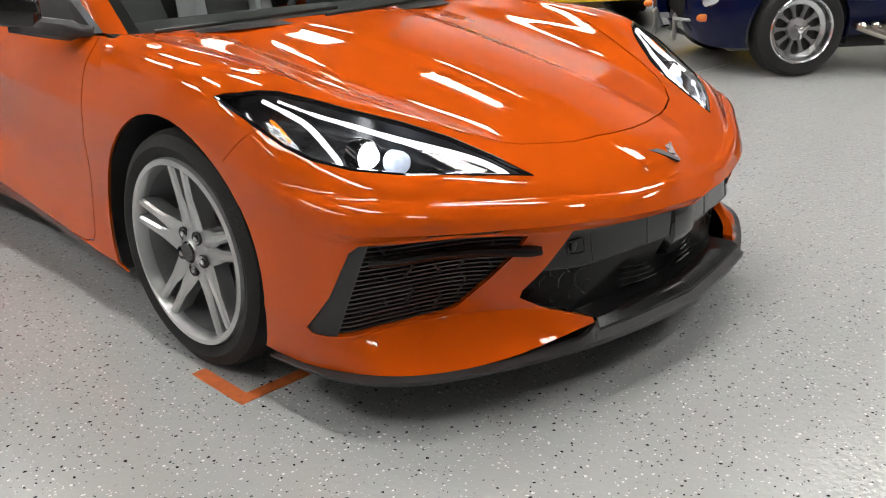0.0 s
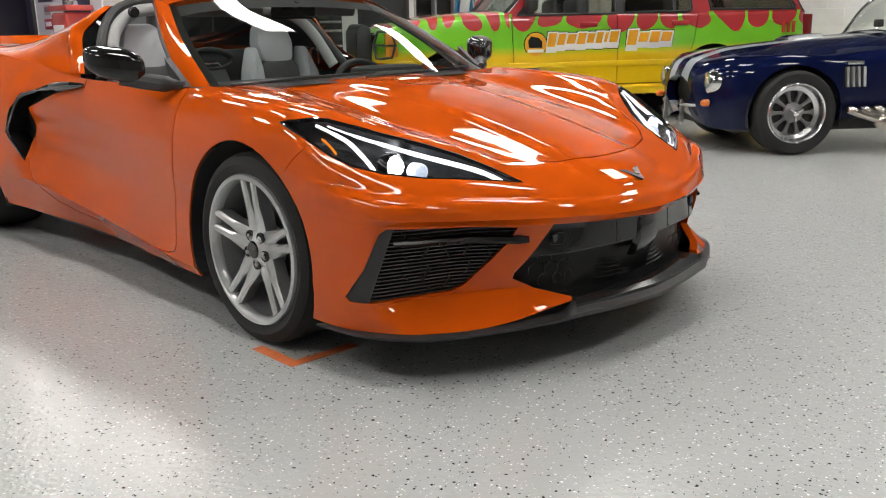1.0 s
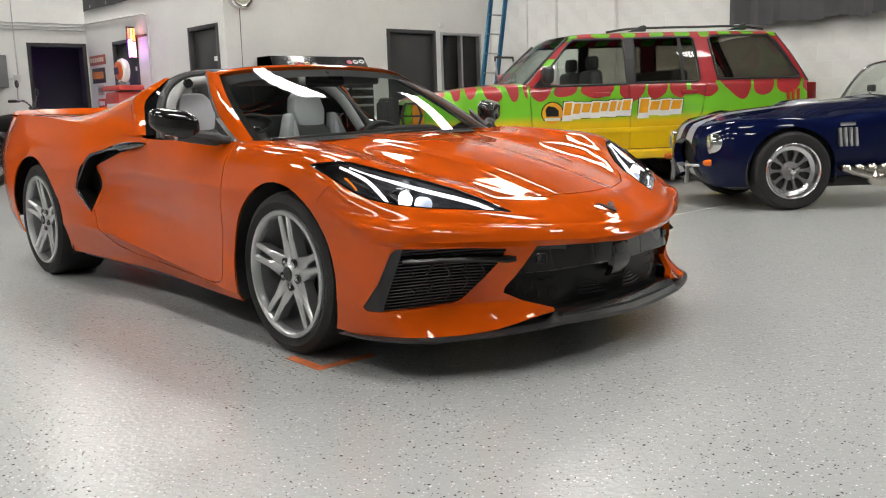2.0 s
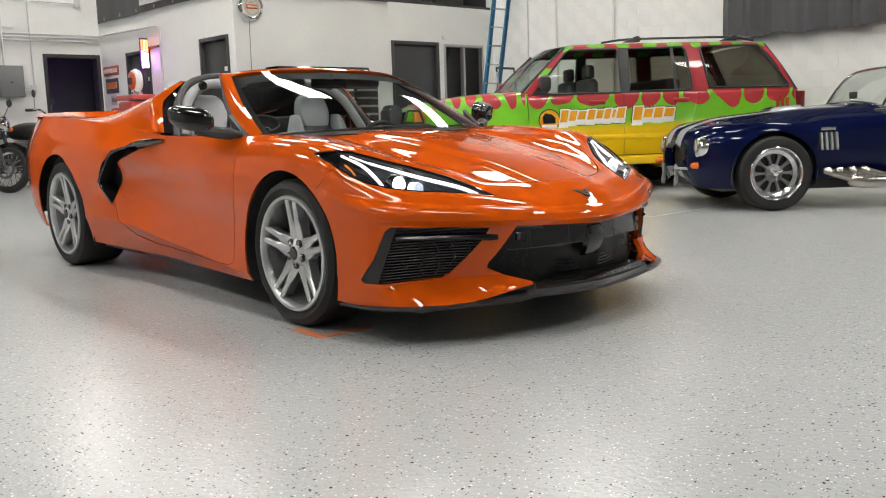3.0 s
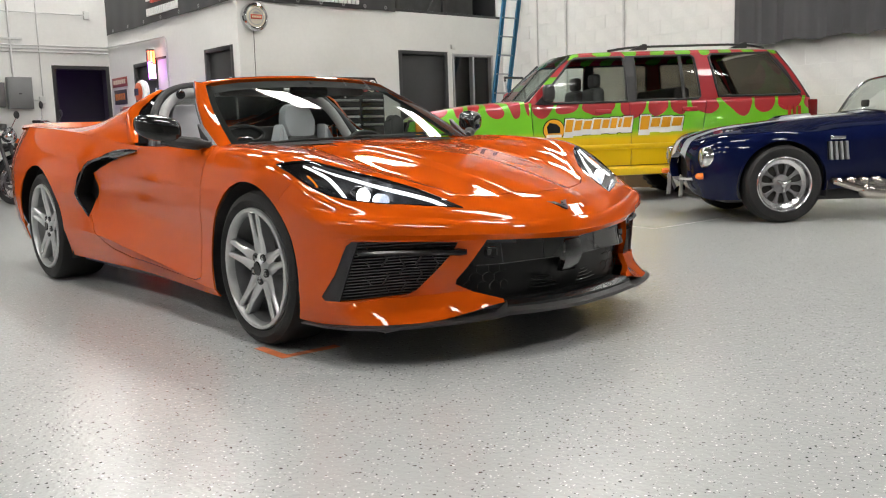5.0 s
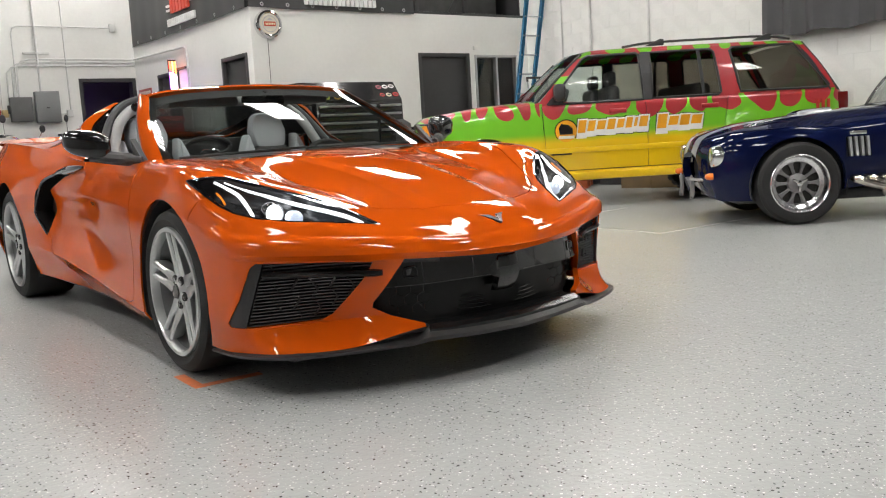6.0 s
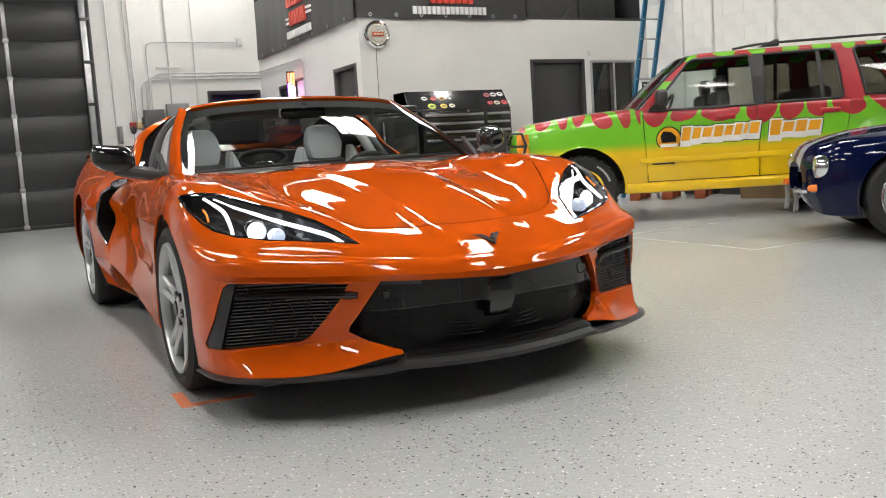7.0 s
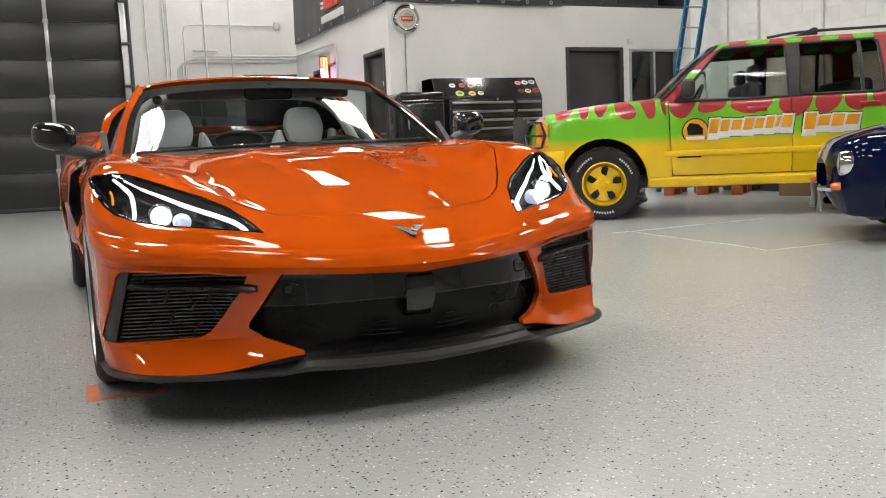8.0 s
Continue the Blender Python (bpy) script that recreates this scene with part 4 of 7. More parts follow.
P_BACK = smooth_line([(.755, -.65, .826), (.668, -.92, 1.0), (.565, -1.15, 1.152)], 5)
pair("pillar", weave([P_IN, P_MID, P_OUT, P_BACK], 1, 3, breaks=(2,)), ORANGE, CAR)
pair("pillar_seal", tube([(.763, -.64, .835), (.680, -.91, 1.0), (.576, -1.14, 1.147)], .011, 8, per=5), SATINBLACK, CAR, "black window seal")
pair("hoop_seal", tube([(.0, -1.68, 1.178), (.30, -1.68, 1.172), (.43, -1.68, 1.155), (.515, -1.665, 1.120), (.58, -1.63, 1.055), (.63, -1.58, .98), (.68, -1.505, .87), (.70, -1.47, .82)], .025, 10, per=5), SATINBLACK, CAR, "black seal round the roof hoop")

# sail panels, rear deck, spoiler and tail
D_BASE = ((.824, -1.42, .836), (.806, -1.9, .884), (.802, -2.3, .920), (.80, -2.7, .951), (.80, -3.25, .982), (.75, -3.58, .988))
D_LOW = ((.79, -1.47, .85), (.80, -1.9, .888), (.80, -2.3, .925), (.80, -2.7, .955), (.80, -3.25, .985), (.75, -3.58, .99))
D_Q1 = ((.75, -1.60, .925), (.745, -1.95, .955), (.74, -2.32, .95), (.75, -2.7, .958), (.75, -3.25, .985), (.70, -3.58, .987))
D_MID = ((.715, -1.69, 1.03), (.68, -1.97, 1.025), (.66, -2.33, .985), (.68, -2.7, .962), (.69, -3.25, .982), (.65, -3.58, .983))
D_Q2 = ((.64, -1.67, 1.095), (.61, -1.95, 1.065), (.60, -2.33, 1.0), (.62, -2.7, .962), (.62, -3.25, .978), (.60, -3.58, .975))
D_TOP = ((.53, -1.70, 1.148), (.54, -1.93, 1.095), (.54, -2.33, 1.005), (.56, -2.72, .958), (.56, -3.25, .972), (.54, -3.58, .965))
D_CEN = ((0, -1.72, 1.176), (0, -1.95, 1.12), (0, -2.35, 1.02), (0, -2.74, .96), (0, -3.25, .972), (0, -3.58, .965))
pair("sail_panel", weave([D_BASE, D_LOW, D_Q1, D_MID, D_Q2, D_TOP], 5, 4), ORANGE, CAR)
D_HAT = tuple((x * .80, y, z + .004) for x, y, z in D_TOP)
part("engine_cover", mirror(weave([D_HAT[3:], D_TOP[3:]], 5, 3)), ORANGE, CAR)
part("rear_deck", mirror(weave([D_CEN[3:], D_HAT[3:]], 5, 3)), ORANGE, CAR)
pair("hatch_frame", weave([D_HAT[:4], D_TOP[:4]], 5, 3), SATINBLACK, CAR)
hatch = part("hatch_glass", mirror(weave([D_CEN[:4], D_HAT[:4]], 5, 3)), glass("smoked_glass", (.30, .32, .31), .25), CAR, "smoked rear hatch glass")
hatch.visible_shadow = False
pair("sail_lining", weave([tuple((x - .03, y - .01, z - .02) for x, y, z in row[:4]) for row in (D_LOW, D_MID, D_TOP)], 5, 3), DARKTRIM, CAR)
part("engine_shroud", box(-.60, -2.95, .60, .60, -1.83, .86, .04, seg=2), DARKTRIM, CAR, "dark engine shroud")
quarter = weave([((.785, -1.475, .852), (.742, -1.60, .93), (.70, -1.685, 1.03), (.63, -1.67, 1.09), (.53, -1.70, 1.15)), ((.69, -1.48, .852), (.645, -1.55, .95), (.60, -1.60, 1.02), (.55, -1.64, 1.08), (.49, -1.67, 1.13))], 4, 3)
pair("quarter_panel", quarter, GLOSSBLACK, CAR, "gloss black rear quarter pane")
def rim_row(k, off):
    """A row along the front edge of the sail panel, the share k of the way back to its next station."""
    return tuple(tuple(a + (b - a) * k + d for a, b, d in zip(row[0], row[1], off)) for row in (D_LOW, D_Q1, D_MID, D_Q2, D_TOP))


Q_FORE = ((.775, -1.462, .853), (.722, -1.580, .936), (.680, -1.652, 1.024), (.614, -1.650, 1.088), (.522, -1.675, 1.148))
pair("sail_flange", weave([rim_row(.22, (.001, 0, .001)), rim_row(.05, (.006, .002, .005)), Q_FORE], 5, 3), ORANGE, CAR)
spoil = weave([((0, -3.40, .975), (.4, -3.40, .98), (.72, -3.38, .99), (.80, -3.32, .985)), ((0, -3.58, 1.02), (.4, -3.58, 1.022), (.73, -3.55, 1.012), (.805, -3.46, .987)), ((0, -3.60, 1.005), (.4, -3.60, 1.008), (.73, -3.57, 1.002), (.805, -3.47, .979)), ((0, -3.50, .97), (.4, -3.5, .972), (.72, -3.47, .975), (.80, -3.42, .97))], 5, 2, breaks=(1, 2))
part("spoiler", mirror(spoil), ORANGE, CAR)
tail = weave([tuple((.80 * k, -3.55 - .06 * (1 - k * k), .30) for k in (0, .5, 1)), tuple((.86 * k, -3.60 - .06 * (1 - k * k), .56) for k in (0, .5, 1)), tuple((.85 * k, -3.60 - .05 * (1 - k * k), .78) for k in (0, .5, 1)), tuple((.75 * k, -3.60 - .03 * (1 - k * k), .985) for k in (0, .5, 1))], 5, 3)
part("tail", mirror(tail), SATINBLACK, CAR)

# tub and wheel housings, dark under the skin
part("floor_pan", box(-.78, -3.4, .13, .78, .70, .17, .01), DARKTRIM, CAR)
part("tub", prism([(-.42, .17), (-.42, .60), (-.36, .775), (-.50, .79), (-.85, .62), (-1.0, .30), (-1.76, .30), (-1.78, .80), (-1.86, .80), (-1.86, .17)], "x", -.77, .77), DARKTRIM, CAR)
for cy, cz, r, x0 in ((-0.035, .30, .39, .58), (-2.722, .345, .41, .52)):
    w = lathe([(.02, x0), (r, x0), (r, .905)], "x", 40, (0, cy, cz), caps=False)
    bmesh.ops.bisect_plane(w, geom=w.verts[:] + w.edges[:] + w.faces[:], plane_co=(0, 0, .16), plane_no=(0, 0, 1), clear_inner=True)
    for v in w.verts:
        if v.co.x > .7:
            t_top = max(0, (v.co.z - .5) / .25)
            v.co.x -= .015 + .02 * t_top
    pair("wheel_housing", w, DARKTRIM, CAR)

# mirrors
mirror_shell = bmesh.new()
bmesh.ops.create_uvsphere(mirror_shell, u_segments=28, v_segments=18, radius=1)
for v in mirror_shell.verts:
    x, y, z = v.co
    sx, sy, sz = (math.copysign(abs(c) ** 0.62, c) for c in (x, y, z))
    v.co = Vector((.982 + .088 * sx, -.715 - .035 * sx + .066 * sy * (1 - .15 * sx), .917 + .056 * sz * (1 - .12 * sx) + .014 * sx - .015 * sy))
bmesh.ops.recalc_face_normals(mirror_shell, faces=mirror_shell.faces[:])
pair("mirror", mirror_shell, GLOSSBLACK, CAR, "gloss black door mirror")
stalk = tube([(.80, -.545, .835), (.86, -.60, .842), (.92, -.66, .855), (.97, -.695, .868)], [.016, .017, .02, .03], 10, per=4)
pair("mirror_arm", stalk, SATINBLACK, CAR)
pair("sail_corner", prism([(-.64, .83), (-.54, .83), (-.68, .93)], "x", .775, .80), SATINBLACK, CAR)

# wipers and cowl
part("cowl", mirror(weave([((0, -.315, .822), (.4, -.345, .82), (.74, -.44, .815)), ((0, -.37, .828), (.4, -.40, .826), (.735, -.50, .822))], 5, 2)), SATINBLACK, CAR)
for pts in (((.10, -.345, .832), (-.25, -.375, .838), (-.62, -.46, .845)), ((.68, -.42, .832), (.40, -.395, .840), (.02, -.385, .848))):
    part("wiper", tube(pts, .006, 6, per=4), SATINBLACK, CAR)


# wheels
def wheel(x_out, y, z, r, rim, width, name="wheel"):
    """Tyre, five split-spoke rim, brake disc; built with its outer face at x = x_out, on the right-hand side."""
    tyre = lathe([(rim - .012, -width + .02), (rim + .012, -width), (r - .03, -width - .004), (r - .010, -width + .012), (r, -width + .04), (r, -.035), (r - .010, -.010), (r - .032, .004), (rim + .03, .006), (rim + .006, -.004), (rim - .010, -.018)], "x", 64, (x_out, y, z), caps=False)
    ring = lathe([(rim + .002, -.008), (rim - .002, .002), (rim - .016, .004), (rim - .022, -.004), (rim - .026, -.03)], "x", 64, (x_out, y, z), caps=False)
    barrel = lathe([(rim - .024, -.026), (rim - .05, -.11), (rim - .05, -width + .03), (rim, -width + .01)], "x", 64, (x_out, y, z), caps=False)
    spokes = []
    for k in range(5):
        a = radians(90 + 72 * k)
        s = bmesh.new()
        for sgn in (1, -1):
            # each half of a spoke: joined to the other near the hub, apart at the rim
            r0, r1 = .050, rim - .016
            vs = []
            for rr, c, w, xa, xb in ((r0, sgn * .024, .026, -.030, -.085), (r0 + (r1 - r0) * .36, sgn * .0215, .0215, -.021, -.075), (r0 + (r1 - r0) * .52, sgn * .0235, .0150, -.016, -.068), (r1, sgn * .0290, .0125, -.004, -.058)):
                vs.append([s.verts.new((xo, rr, c + d)) for xo, d in ((xa - .007, -w), (xa, -w * .55), (xa, w * .55), (xa - .007, w), (xb, w * .8), (xb, -w * .8))])
            for p, q in zip(vs, vs[1:]):
                for i in range(6):
                    s.faces.new((p[i], p[(i + 1) % 6], q[(i + 1) % 6], q[i]))
            s.faces.new(vs[0]), s.faces.new(vs[-1])
        bmesh.ops.recalc_face_normals(s, faces=s.faces[:])
        m = Matrix.Translation((x_out, y, z)) @ Matrix.Rotation(a, 4, "X")
        s.transform(m)
        spokes.append(s)
    hub = lathe([(.0, -.014), (.030, -.014), (.033, -.018), (.055, -.026), (.074, -.040), (.080, -.09), (.0, -.09)], "x", 40, (x_out, y, z))
    cap = lathe([(0, -.009), (.026, -.009), (.030, -.013), (.030, -.02)], "x", 28, (x_out, y, z))
    nuts = [lathe([(0, -.018), (.008, -.018), (.010, -.022), (.010, -.05)], "x", 8, (x_out, y + .052 * math.cos(radians(54 + 72 * k)), z + .052 * math.sin(radians(54 + 72 * k)))) for k in range(5)]
    pockets = [lathe([(.0185, -.060), (.0185, -.021), (.0165, -.0195), (.0145, -.023), (.0135, -.048), (0, -.048)], "x", 16, (x_out, y + .052 * math.cos(radians(54 + 72 * k)), z + .052 * math.sin(radians(54 + 72 * k))), caps=False) for k in range(5)]
    disc = lathe([(.06, -.10), (.165, -.10), (.165, -.125), (.06, -.125)], "x", 48, (x_out, y, z), closed=True)
    cal = bmesh.new()
    arc = [(x_out - .105, y - .148 * math.cos(radians(t)), z + .148 * math.sin(radians(t))) for t in range(-28, 29, 8)]
    tube(arc, .028, 8, cal)
    for sgn in (1, -1):
        pieces = [("tyre", tyre, RUBBER, ""), ("rim", ring, SILVER, ""), ("barrel", barrel, mat("silver_barrel_paint", (.30, .305, .31), .42, .6, vary=.15), ""), ("hub", hub, SILVER, ""), ("centre_cap", cap, GLOSSBLACK, "black cap"), ("brake_disc", disc, DISC, "steel brake disc"), ("caliper", cal, SATINBLACK, "")]
        root = None
        for pn, b, m, l in pieces:
            b2 = b.copy() if sgn == 1 else flipped(b)
            ob = part(name if root is None else pn, b2, m, CAR if root is None else root, l or ("black low-profile tyre on a silver five-spoke rim" if root is None else ""))
            root = root or ob
        for s in nuts:
            part("lug_nut", s.copy() if sgn == 1 else flipped(s), CHROME, root)
        # nut pockets of the silver wheel, with their shade given as dark colour
        for s in pockets:
            part("lug_pocket", s.copy() if sgn == 1 else flipped(s), mat("recess_shade", (.06, .06, .062), .5, .3, vary=.2, scale=40), root, "recess round a wheel nut, shade put into its colour")
        for s in spokes:
            part("spoke", s.copy() if sgn == 1 else flipped(s), SILVER, root)


wheel(.915, 0, .322, .322, .253, .245)
wheel(.93, -2.722, .342, .342, .269, .30)

# seats, dash, steering wheel
def seat(x):
    """A bucket seat: dark middle, grey wings and a six-sided headrest, leaning back."""
    out = math.copysign(1, x)

    def lean(b, y0):
        for v in b.verts:
            v.co.y += y0 - 0.22 * (v.co.z - 0.6)
        return b

    core = lean(prism([(x - .13, .40), (x + .13, .40), (x + .125, .84), (x + .09, .87), (x - .09, .87), (x - .125, .84)], "y", -1.68, -1.58, .02), 0)
    s = part("seat", core, DARKTRIM, CAR, "bucket seat with light grey leather wings and headrest")
    hx = prism([(x - .062, .835), (x + .062, .835), (x + .098, .875), (x + .117, .955), (x + .095, 1.035), (x + .060, 1.066), (x - .060, 1.066), (x - .095, 1.035), (x - .117, .955), (x - .098, .875)], "y", -1.68, -1.585, .022)
    part("headrest", lean(hx, 0), GREYLEATHER, s, "light grey leather headrest")
    for sx in (1, -1):
        w = prism([(x + sx * .125, .60), (x + sx * .130, .84), (x + sx * .150, .945), (x + sx * .175, .925), (x + sx * .225, .80), (x + sx * .24, .60), (x + sx * .23, .42), (x + sx * .14, .42)], "y", -1.65, -1.54, .02)
        part("wing", lean(w, 0), GREYLEATHER, s, "light grey leather side wing")
    cush = box(x - .23, -1.52, .30, x + .23, -1.00, .43, .05, seg=3)
    part("cushion", cush, GREYLEATHER, s)
    part("belt", prism([(x + out * .215, .66), (x + out * .250, .66), (x + out * .225, .915), (x + out * .185, .915)], "y", -1.66, -1.655), mat("orange_belt", (.75, .10, .03), .6, vary=.1, scale=40), s, "orange seat belt")
    part("belt_guide", tube([(x + out * .17, -1.63, .90), (x + out * .21, -1.62, .925), (x + out * .245, -1.62, .91), (x + out * .25, -1.62, .84)], .007, 6, per=3), CHROME, s)


seat(.375), seat(-.375)
dash = weave([((0, -.42, .80), (.4, -.45, .80), (.73, -.52, .80)), ((0, -.60, .832), (.4, -.62, .832), (.74, -.66, .825)), ((0, -.78, .815), (.4, -.79, .81), (.75, -.80, .80)), ((0, -.84, .72), (.4, -.84, .70), (.75, -.84, .66))], 5, 4)
part("dashboard", mirror(dash), DARKTRIM, CAR, "dark stitched dashboard")
bez = tube([(.145 * math.cos(t), -1.74, .882 + .052 * math.sin(t)) for t in (2 * math.pi * k / 36 for k in range(36))], .011, 8, closed=True)
waterfall = lathe([(0, .012), (.10, .010), (.14, 0), (.14, -.05)], "y", 36)
waterfall.transform(Matrix.Translation((0, -1.76, .882)) @ Matrix.Diagonal((1.0, 1.0, .36, 1)))
part("seat_divider", waterfall, DARKTRIM, CAR, "dark panel between the seats")
part("divider_trim", tube([(-.06, -1.72, .845), (-.04, -1.715, .862), (.04, -1.715, .862), (.06, -1.72, .845)], .005, 6), CHROME, CAR)
for sx in (1, -1):
    part("sun_visor", box(sx * .27 - .19, -1.13, 1.085, sx * .27 + .19, -1.075, 1.15, .015), mat("grey_visor_cloth", (.20, .21, .21), .8, vary=.08), CAR, "grey sun visor")
part("cluster_hood", box(-.54, -.84, .79, -.20, -.66, .855, .03), DARKTRIM, CAR)
part("dash_ring", bez, DARKTRIM, CAR)
console = prism([(-.70, .60), (-.80, .66), (-1.55, .55), (-1.74, .84), (-1.78, .84), (-1.78, .3), (-.70, .3)], "x", -.10, .10, .012)
part("console", console, DARKTRIM, CAR)
sw = tube([(-.37 + .17 * math.cos(t), -.92 - .05 * math.sin(t), .735 + .135 * math.sin(t)) for t in (2 * math.pi * k / 32 for k in range(32))], .016, 8, closed=True)
SW = part("steering_wheel", sw, DARKTRIM, CAR, "dark steering wheel")
part("steering_spokes", box(-.525, -.935, .735, -.215, -.905, .775, .012), DARKTRIM, SW)
part("steering_boss", lathe([(0, .02), (.05, .015), (.06, -.03), (.0, -.03)], "y", 24, (-.37, -.925, .755)), DARKTRIM, SW)
part("bulkhead", box(-.70, -1.84, .30, .70, -1.77, .93, .02), DARKTRIM, CAR)
hoop = tube([(.635, -1.50, .83), (.58, -1.575, .98), (.525, -1.615, 1.06), (.435, -1.64, 1.115), (.30, -1.65, 1.135), (0, -1.65, 1.142)], .029, 12, per=5)
part("roof_hoop", mirror(hoop), mat("pale_grey_trim", (.42, .42, .42), .55, vary=.08), CAR, "pale grey trimmed roof hoop")
latch = lathe([(0, .02), (.022, .02), (.026, .012), (.026, 0)], "y", 24)
latch.transform(Matrix.Translation((.452, -1.605, 1.118)))
pair("latch", latch, GLOSSBLACK, CAR, "round black latch socket")
rv = box(-.13, -.99, 1.072, .11, -.96, 1.132, .02)
part("rear_view_mirror", rv, GLOSSBLACK, CAR)
part("mirror_stem", tube([(-.01, -.965, 1.125), (-.01, -.94, 1.150)], .012, 8), DARKTRIM, CAR)




# ---------------------------------------------------------------- the painted off-road wagon (local y forward, x to its right)
SUVPOSE = pose(-5.753, -3.705, 0, 0, 0, 237)
SUV = thing("off_road_wagon", SUVPOSE, "green, yellow and red painted off-road wagon with yellow wheels", "car")


def livery():
    """Yellow below, green above, red along the belt and on the roof, with scalloped edges."""
    m = bpy.data.materials.new("livery_paint")
    m.use_nodes = True
    nt = m.node_tree
    L = nt.links.new
    p = nt.nodes["Principled BSDF"]
    p.inputs["Roughness"].default_value = 0.3
    p.inputs["Coat Weight"].default_value = 0.8
    p.inputs["Coat Roughness"].default_value = 0.04
    co = nt.nodes.new("ShaderNodeTexCoord")
    sp = nt.nodes.new("ShaderNodeSeparateXYZ")
    L(co.outputs["Object"], sp.inputs[0])
    wob = nt.nodes.new("ShaderNodeTexNoise")
    wob.inputs["Scale"].default_value = 2.3
    L(co.outputs["Object"], wob.inputs["Vector"])

    def op(kind, a, b=None, c=None):
        n = nt.nodes.new("ShaderNodeMath")
        n.operation = kind
        for k, v in enumerate((a, b, c)):
            if v is None:
                continue
            if isinstance(v, (int, float)):
                n.inputs[k].default_value = v
            else:
                L(v, n.inputs[k])
        return n.outputs[0]

    y, z = sp.outputs["Y"], sp.outputs["Z"]
    fade = nt.nodes.new("ShaderNodeMapRange")
    fade.interpolation_type = "SMOOTHSTEP"
    fade.inputs["From Min"].default_value, fade.inputs["From Max"].default_value = 0.70, 0.83
    L(z, fade.inputs["Value"])
    mix1 = nt.nodes.new("ShaderNodeMix")
    mix1.data_type = "RGBA"
    mix1.inputs[6].default_value = (0.78, 0.50, 0.004, 1)
    mix1.inputs[7].default_value = (0.16, 0.52, 0.012, 1)
    L(fade.outputs[0], mix1.inputs[0])
    yy = op("ADD", y, op("MULTIPLY", wob.outputs["Fac"], 0.12))
    big = nt.nodes.new("ShaderNodeTexNoise")
    big.inputs["Scale"].default_value = 1.1
    L(co.outputs["Object"], big.inputs["Vector"])
    yy = op("ADD", yy, op("MULTIPLY", big.outputs["Fac"], 0.45))
    front = op("GREATER_THAN", y, 1.0)
    beat = op("FRACT", op("MULTIPLY", yy, op("MULTIPLY_ADD", front, 1.9, 3.1)))
    u = op("MULTIPLY", op("MULTIPLY_ADD", beat, 2.0, -1.0), op("MULTIPLY_ADD", front, 0.28, 1.14))
    wave = op("SUBTRACT", 1.0, op("MULTIPLY", u, u))
    drop = op("POWER", op("MAXIMUM", wave, 0.0), 0.5)
    top = op("MULTIPLY_ADD", front, 0.04, 1.085)
    thr = op("SUBTRACT", top, op("MULTIPLY", op("MULTIPLY", drop, op("MULTIPLY_ADD", big.outputs["Fac"], 0.25, 0.0)), 1.0))
    red = op("GREATER_THAN", z, thr)
    only_drop = op("MULTIPLY", op("MAXIMUM", front, op("LESS_THAN", z, 1.135)), op("LESS_THAN", wave, 0.01))
    red = op("MULTIPLY", red, op("SUBTRACT", 1.0, only_drop))
    spot = op("MULTIPLY_ADD", op("FRACT", op("MULTIPLY", yy, 3.3)), 3.6, -1.8)
    rise = op("MULTIPLY", op("SUBTRACT", z, 1.668), 21.0)
    patch = op("LESS_THAN", op("ADD", op("MULTIPLY", spot, spot), op("MULTIPLY", rise, rise)), 1.0)
    pill = op("MULTIPLY", op("GREATER_THAN", op("SINE", op("MULTIPLY", z, 24.0)), 0.6), op("MULTIPLY", op("GREATER_THAN", y, 0.44), op("GREATER_THAN", z, 1.2)))
    red = op("MULTIPLY", red, op("SUBTRACT", 1.0, op("MAXIMUM", patch, pill)))
    mix2 = nt.nodes.new("ShaderNodeMix")
    mix2.data_type = "RGBA"
    mix2.inputs[7].default_value = (0.42, 0.022, 0.030, 1)
    L(red, mix2.inputs[0])
    L(mix1.outputs[2], mix2.inputs[6])
    L(mix2.outputs[2], p.inputs["Base Color"])
    return m


LIVERY = livery()
YELLOW = mat("yellow_paint", (0.80, 0.52, 0.004), 0.35, 0, 0.5, vary=0.05)
REDPAINT = mat("red_paint", (0.42, 0.022, 0.03), 0.3, 0, 0.7, vary=0.05)
TINT = glass("tinted_glass", (0.50, 0.48, 0.42), 0.28, 0.03)
SIDEGLASS = glass("side_glass", (0.86, 0.92, 0.88), 0.12, 0.06)
V_LOW = ((0, 2.38, .42), (.45, 2.36, .42), (.70, 2.26, .42), (.80, 2.08, .38), (.84, 1.6, .33), (.845, 1.0, .31), (.845, 0, .31), (.845, -1.24, .33), (.83, -2.0, .42), (.74, -2.33, .45), (0, -2.38, .45))
V_WID = ((0, 2.40, .62), (.46, 2.38, .62), (.75, 2.28, .62), (.855, 2.08, .60), (.883, 1.6, .6), (.88, 1.0, .6), (.88, 0, .6), (.883, -1.24, .6), (.87, -2.0, .6), (.78, -2.36, .6), (0, -2.40, .6))
V_MID = ((0, 2.36, .86), (.46, 2.34, .86), (.73, 2.25, .86), (.845, 2.06, .86), (.872, 1.6, .86), (.872, 1.0, .86), (.872, 0, .86), (.872, -1.24, .86), (.86, -2.0, .86), (.77, -2.36, .86), (0, -2.40, .86))
V_SHO = ((0, 2.30, 1.0), (.46, 2.28, 1.0), (.70, 2.20, 1.0), (.81, 2.03, 1.03), (.845, 1.6, 1.07), (.852, 1.0, 1.085), (.852, 0, 1.085), (.852, -1.24, 1.085), (.842, -2.0, 1.085), (.76, -2.36, 1.08), (0, -2.40, 1.08))
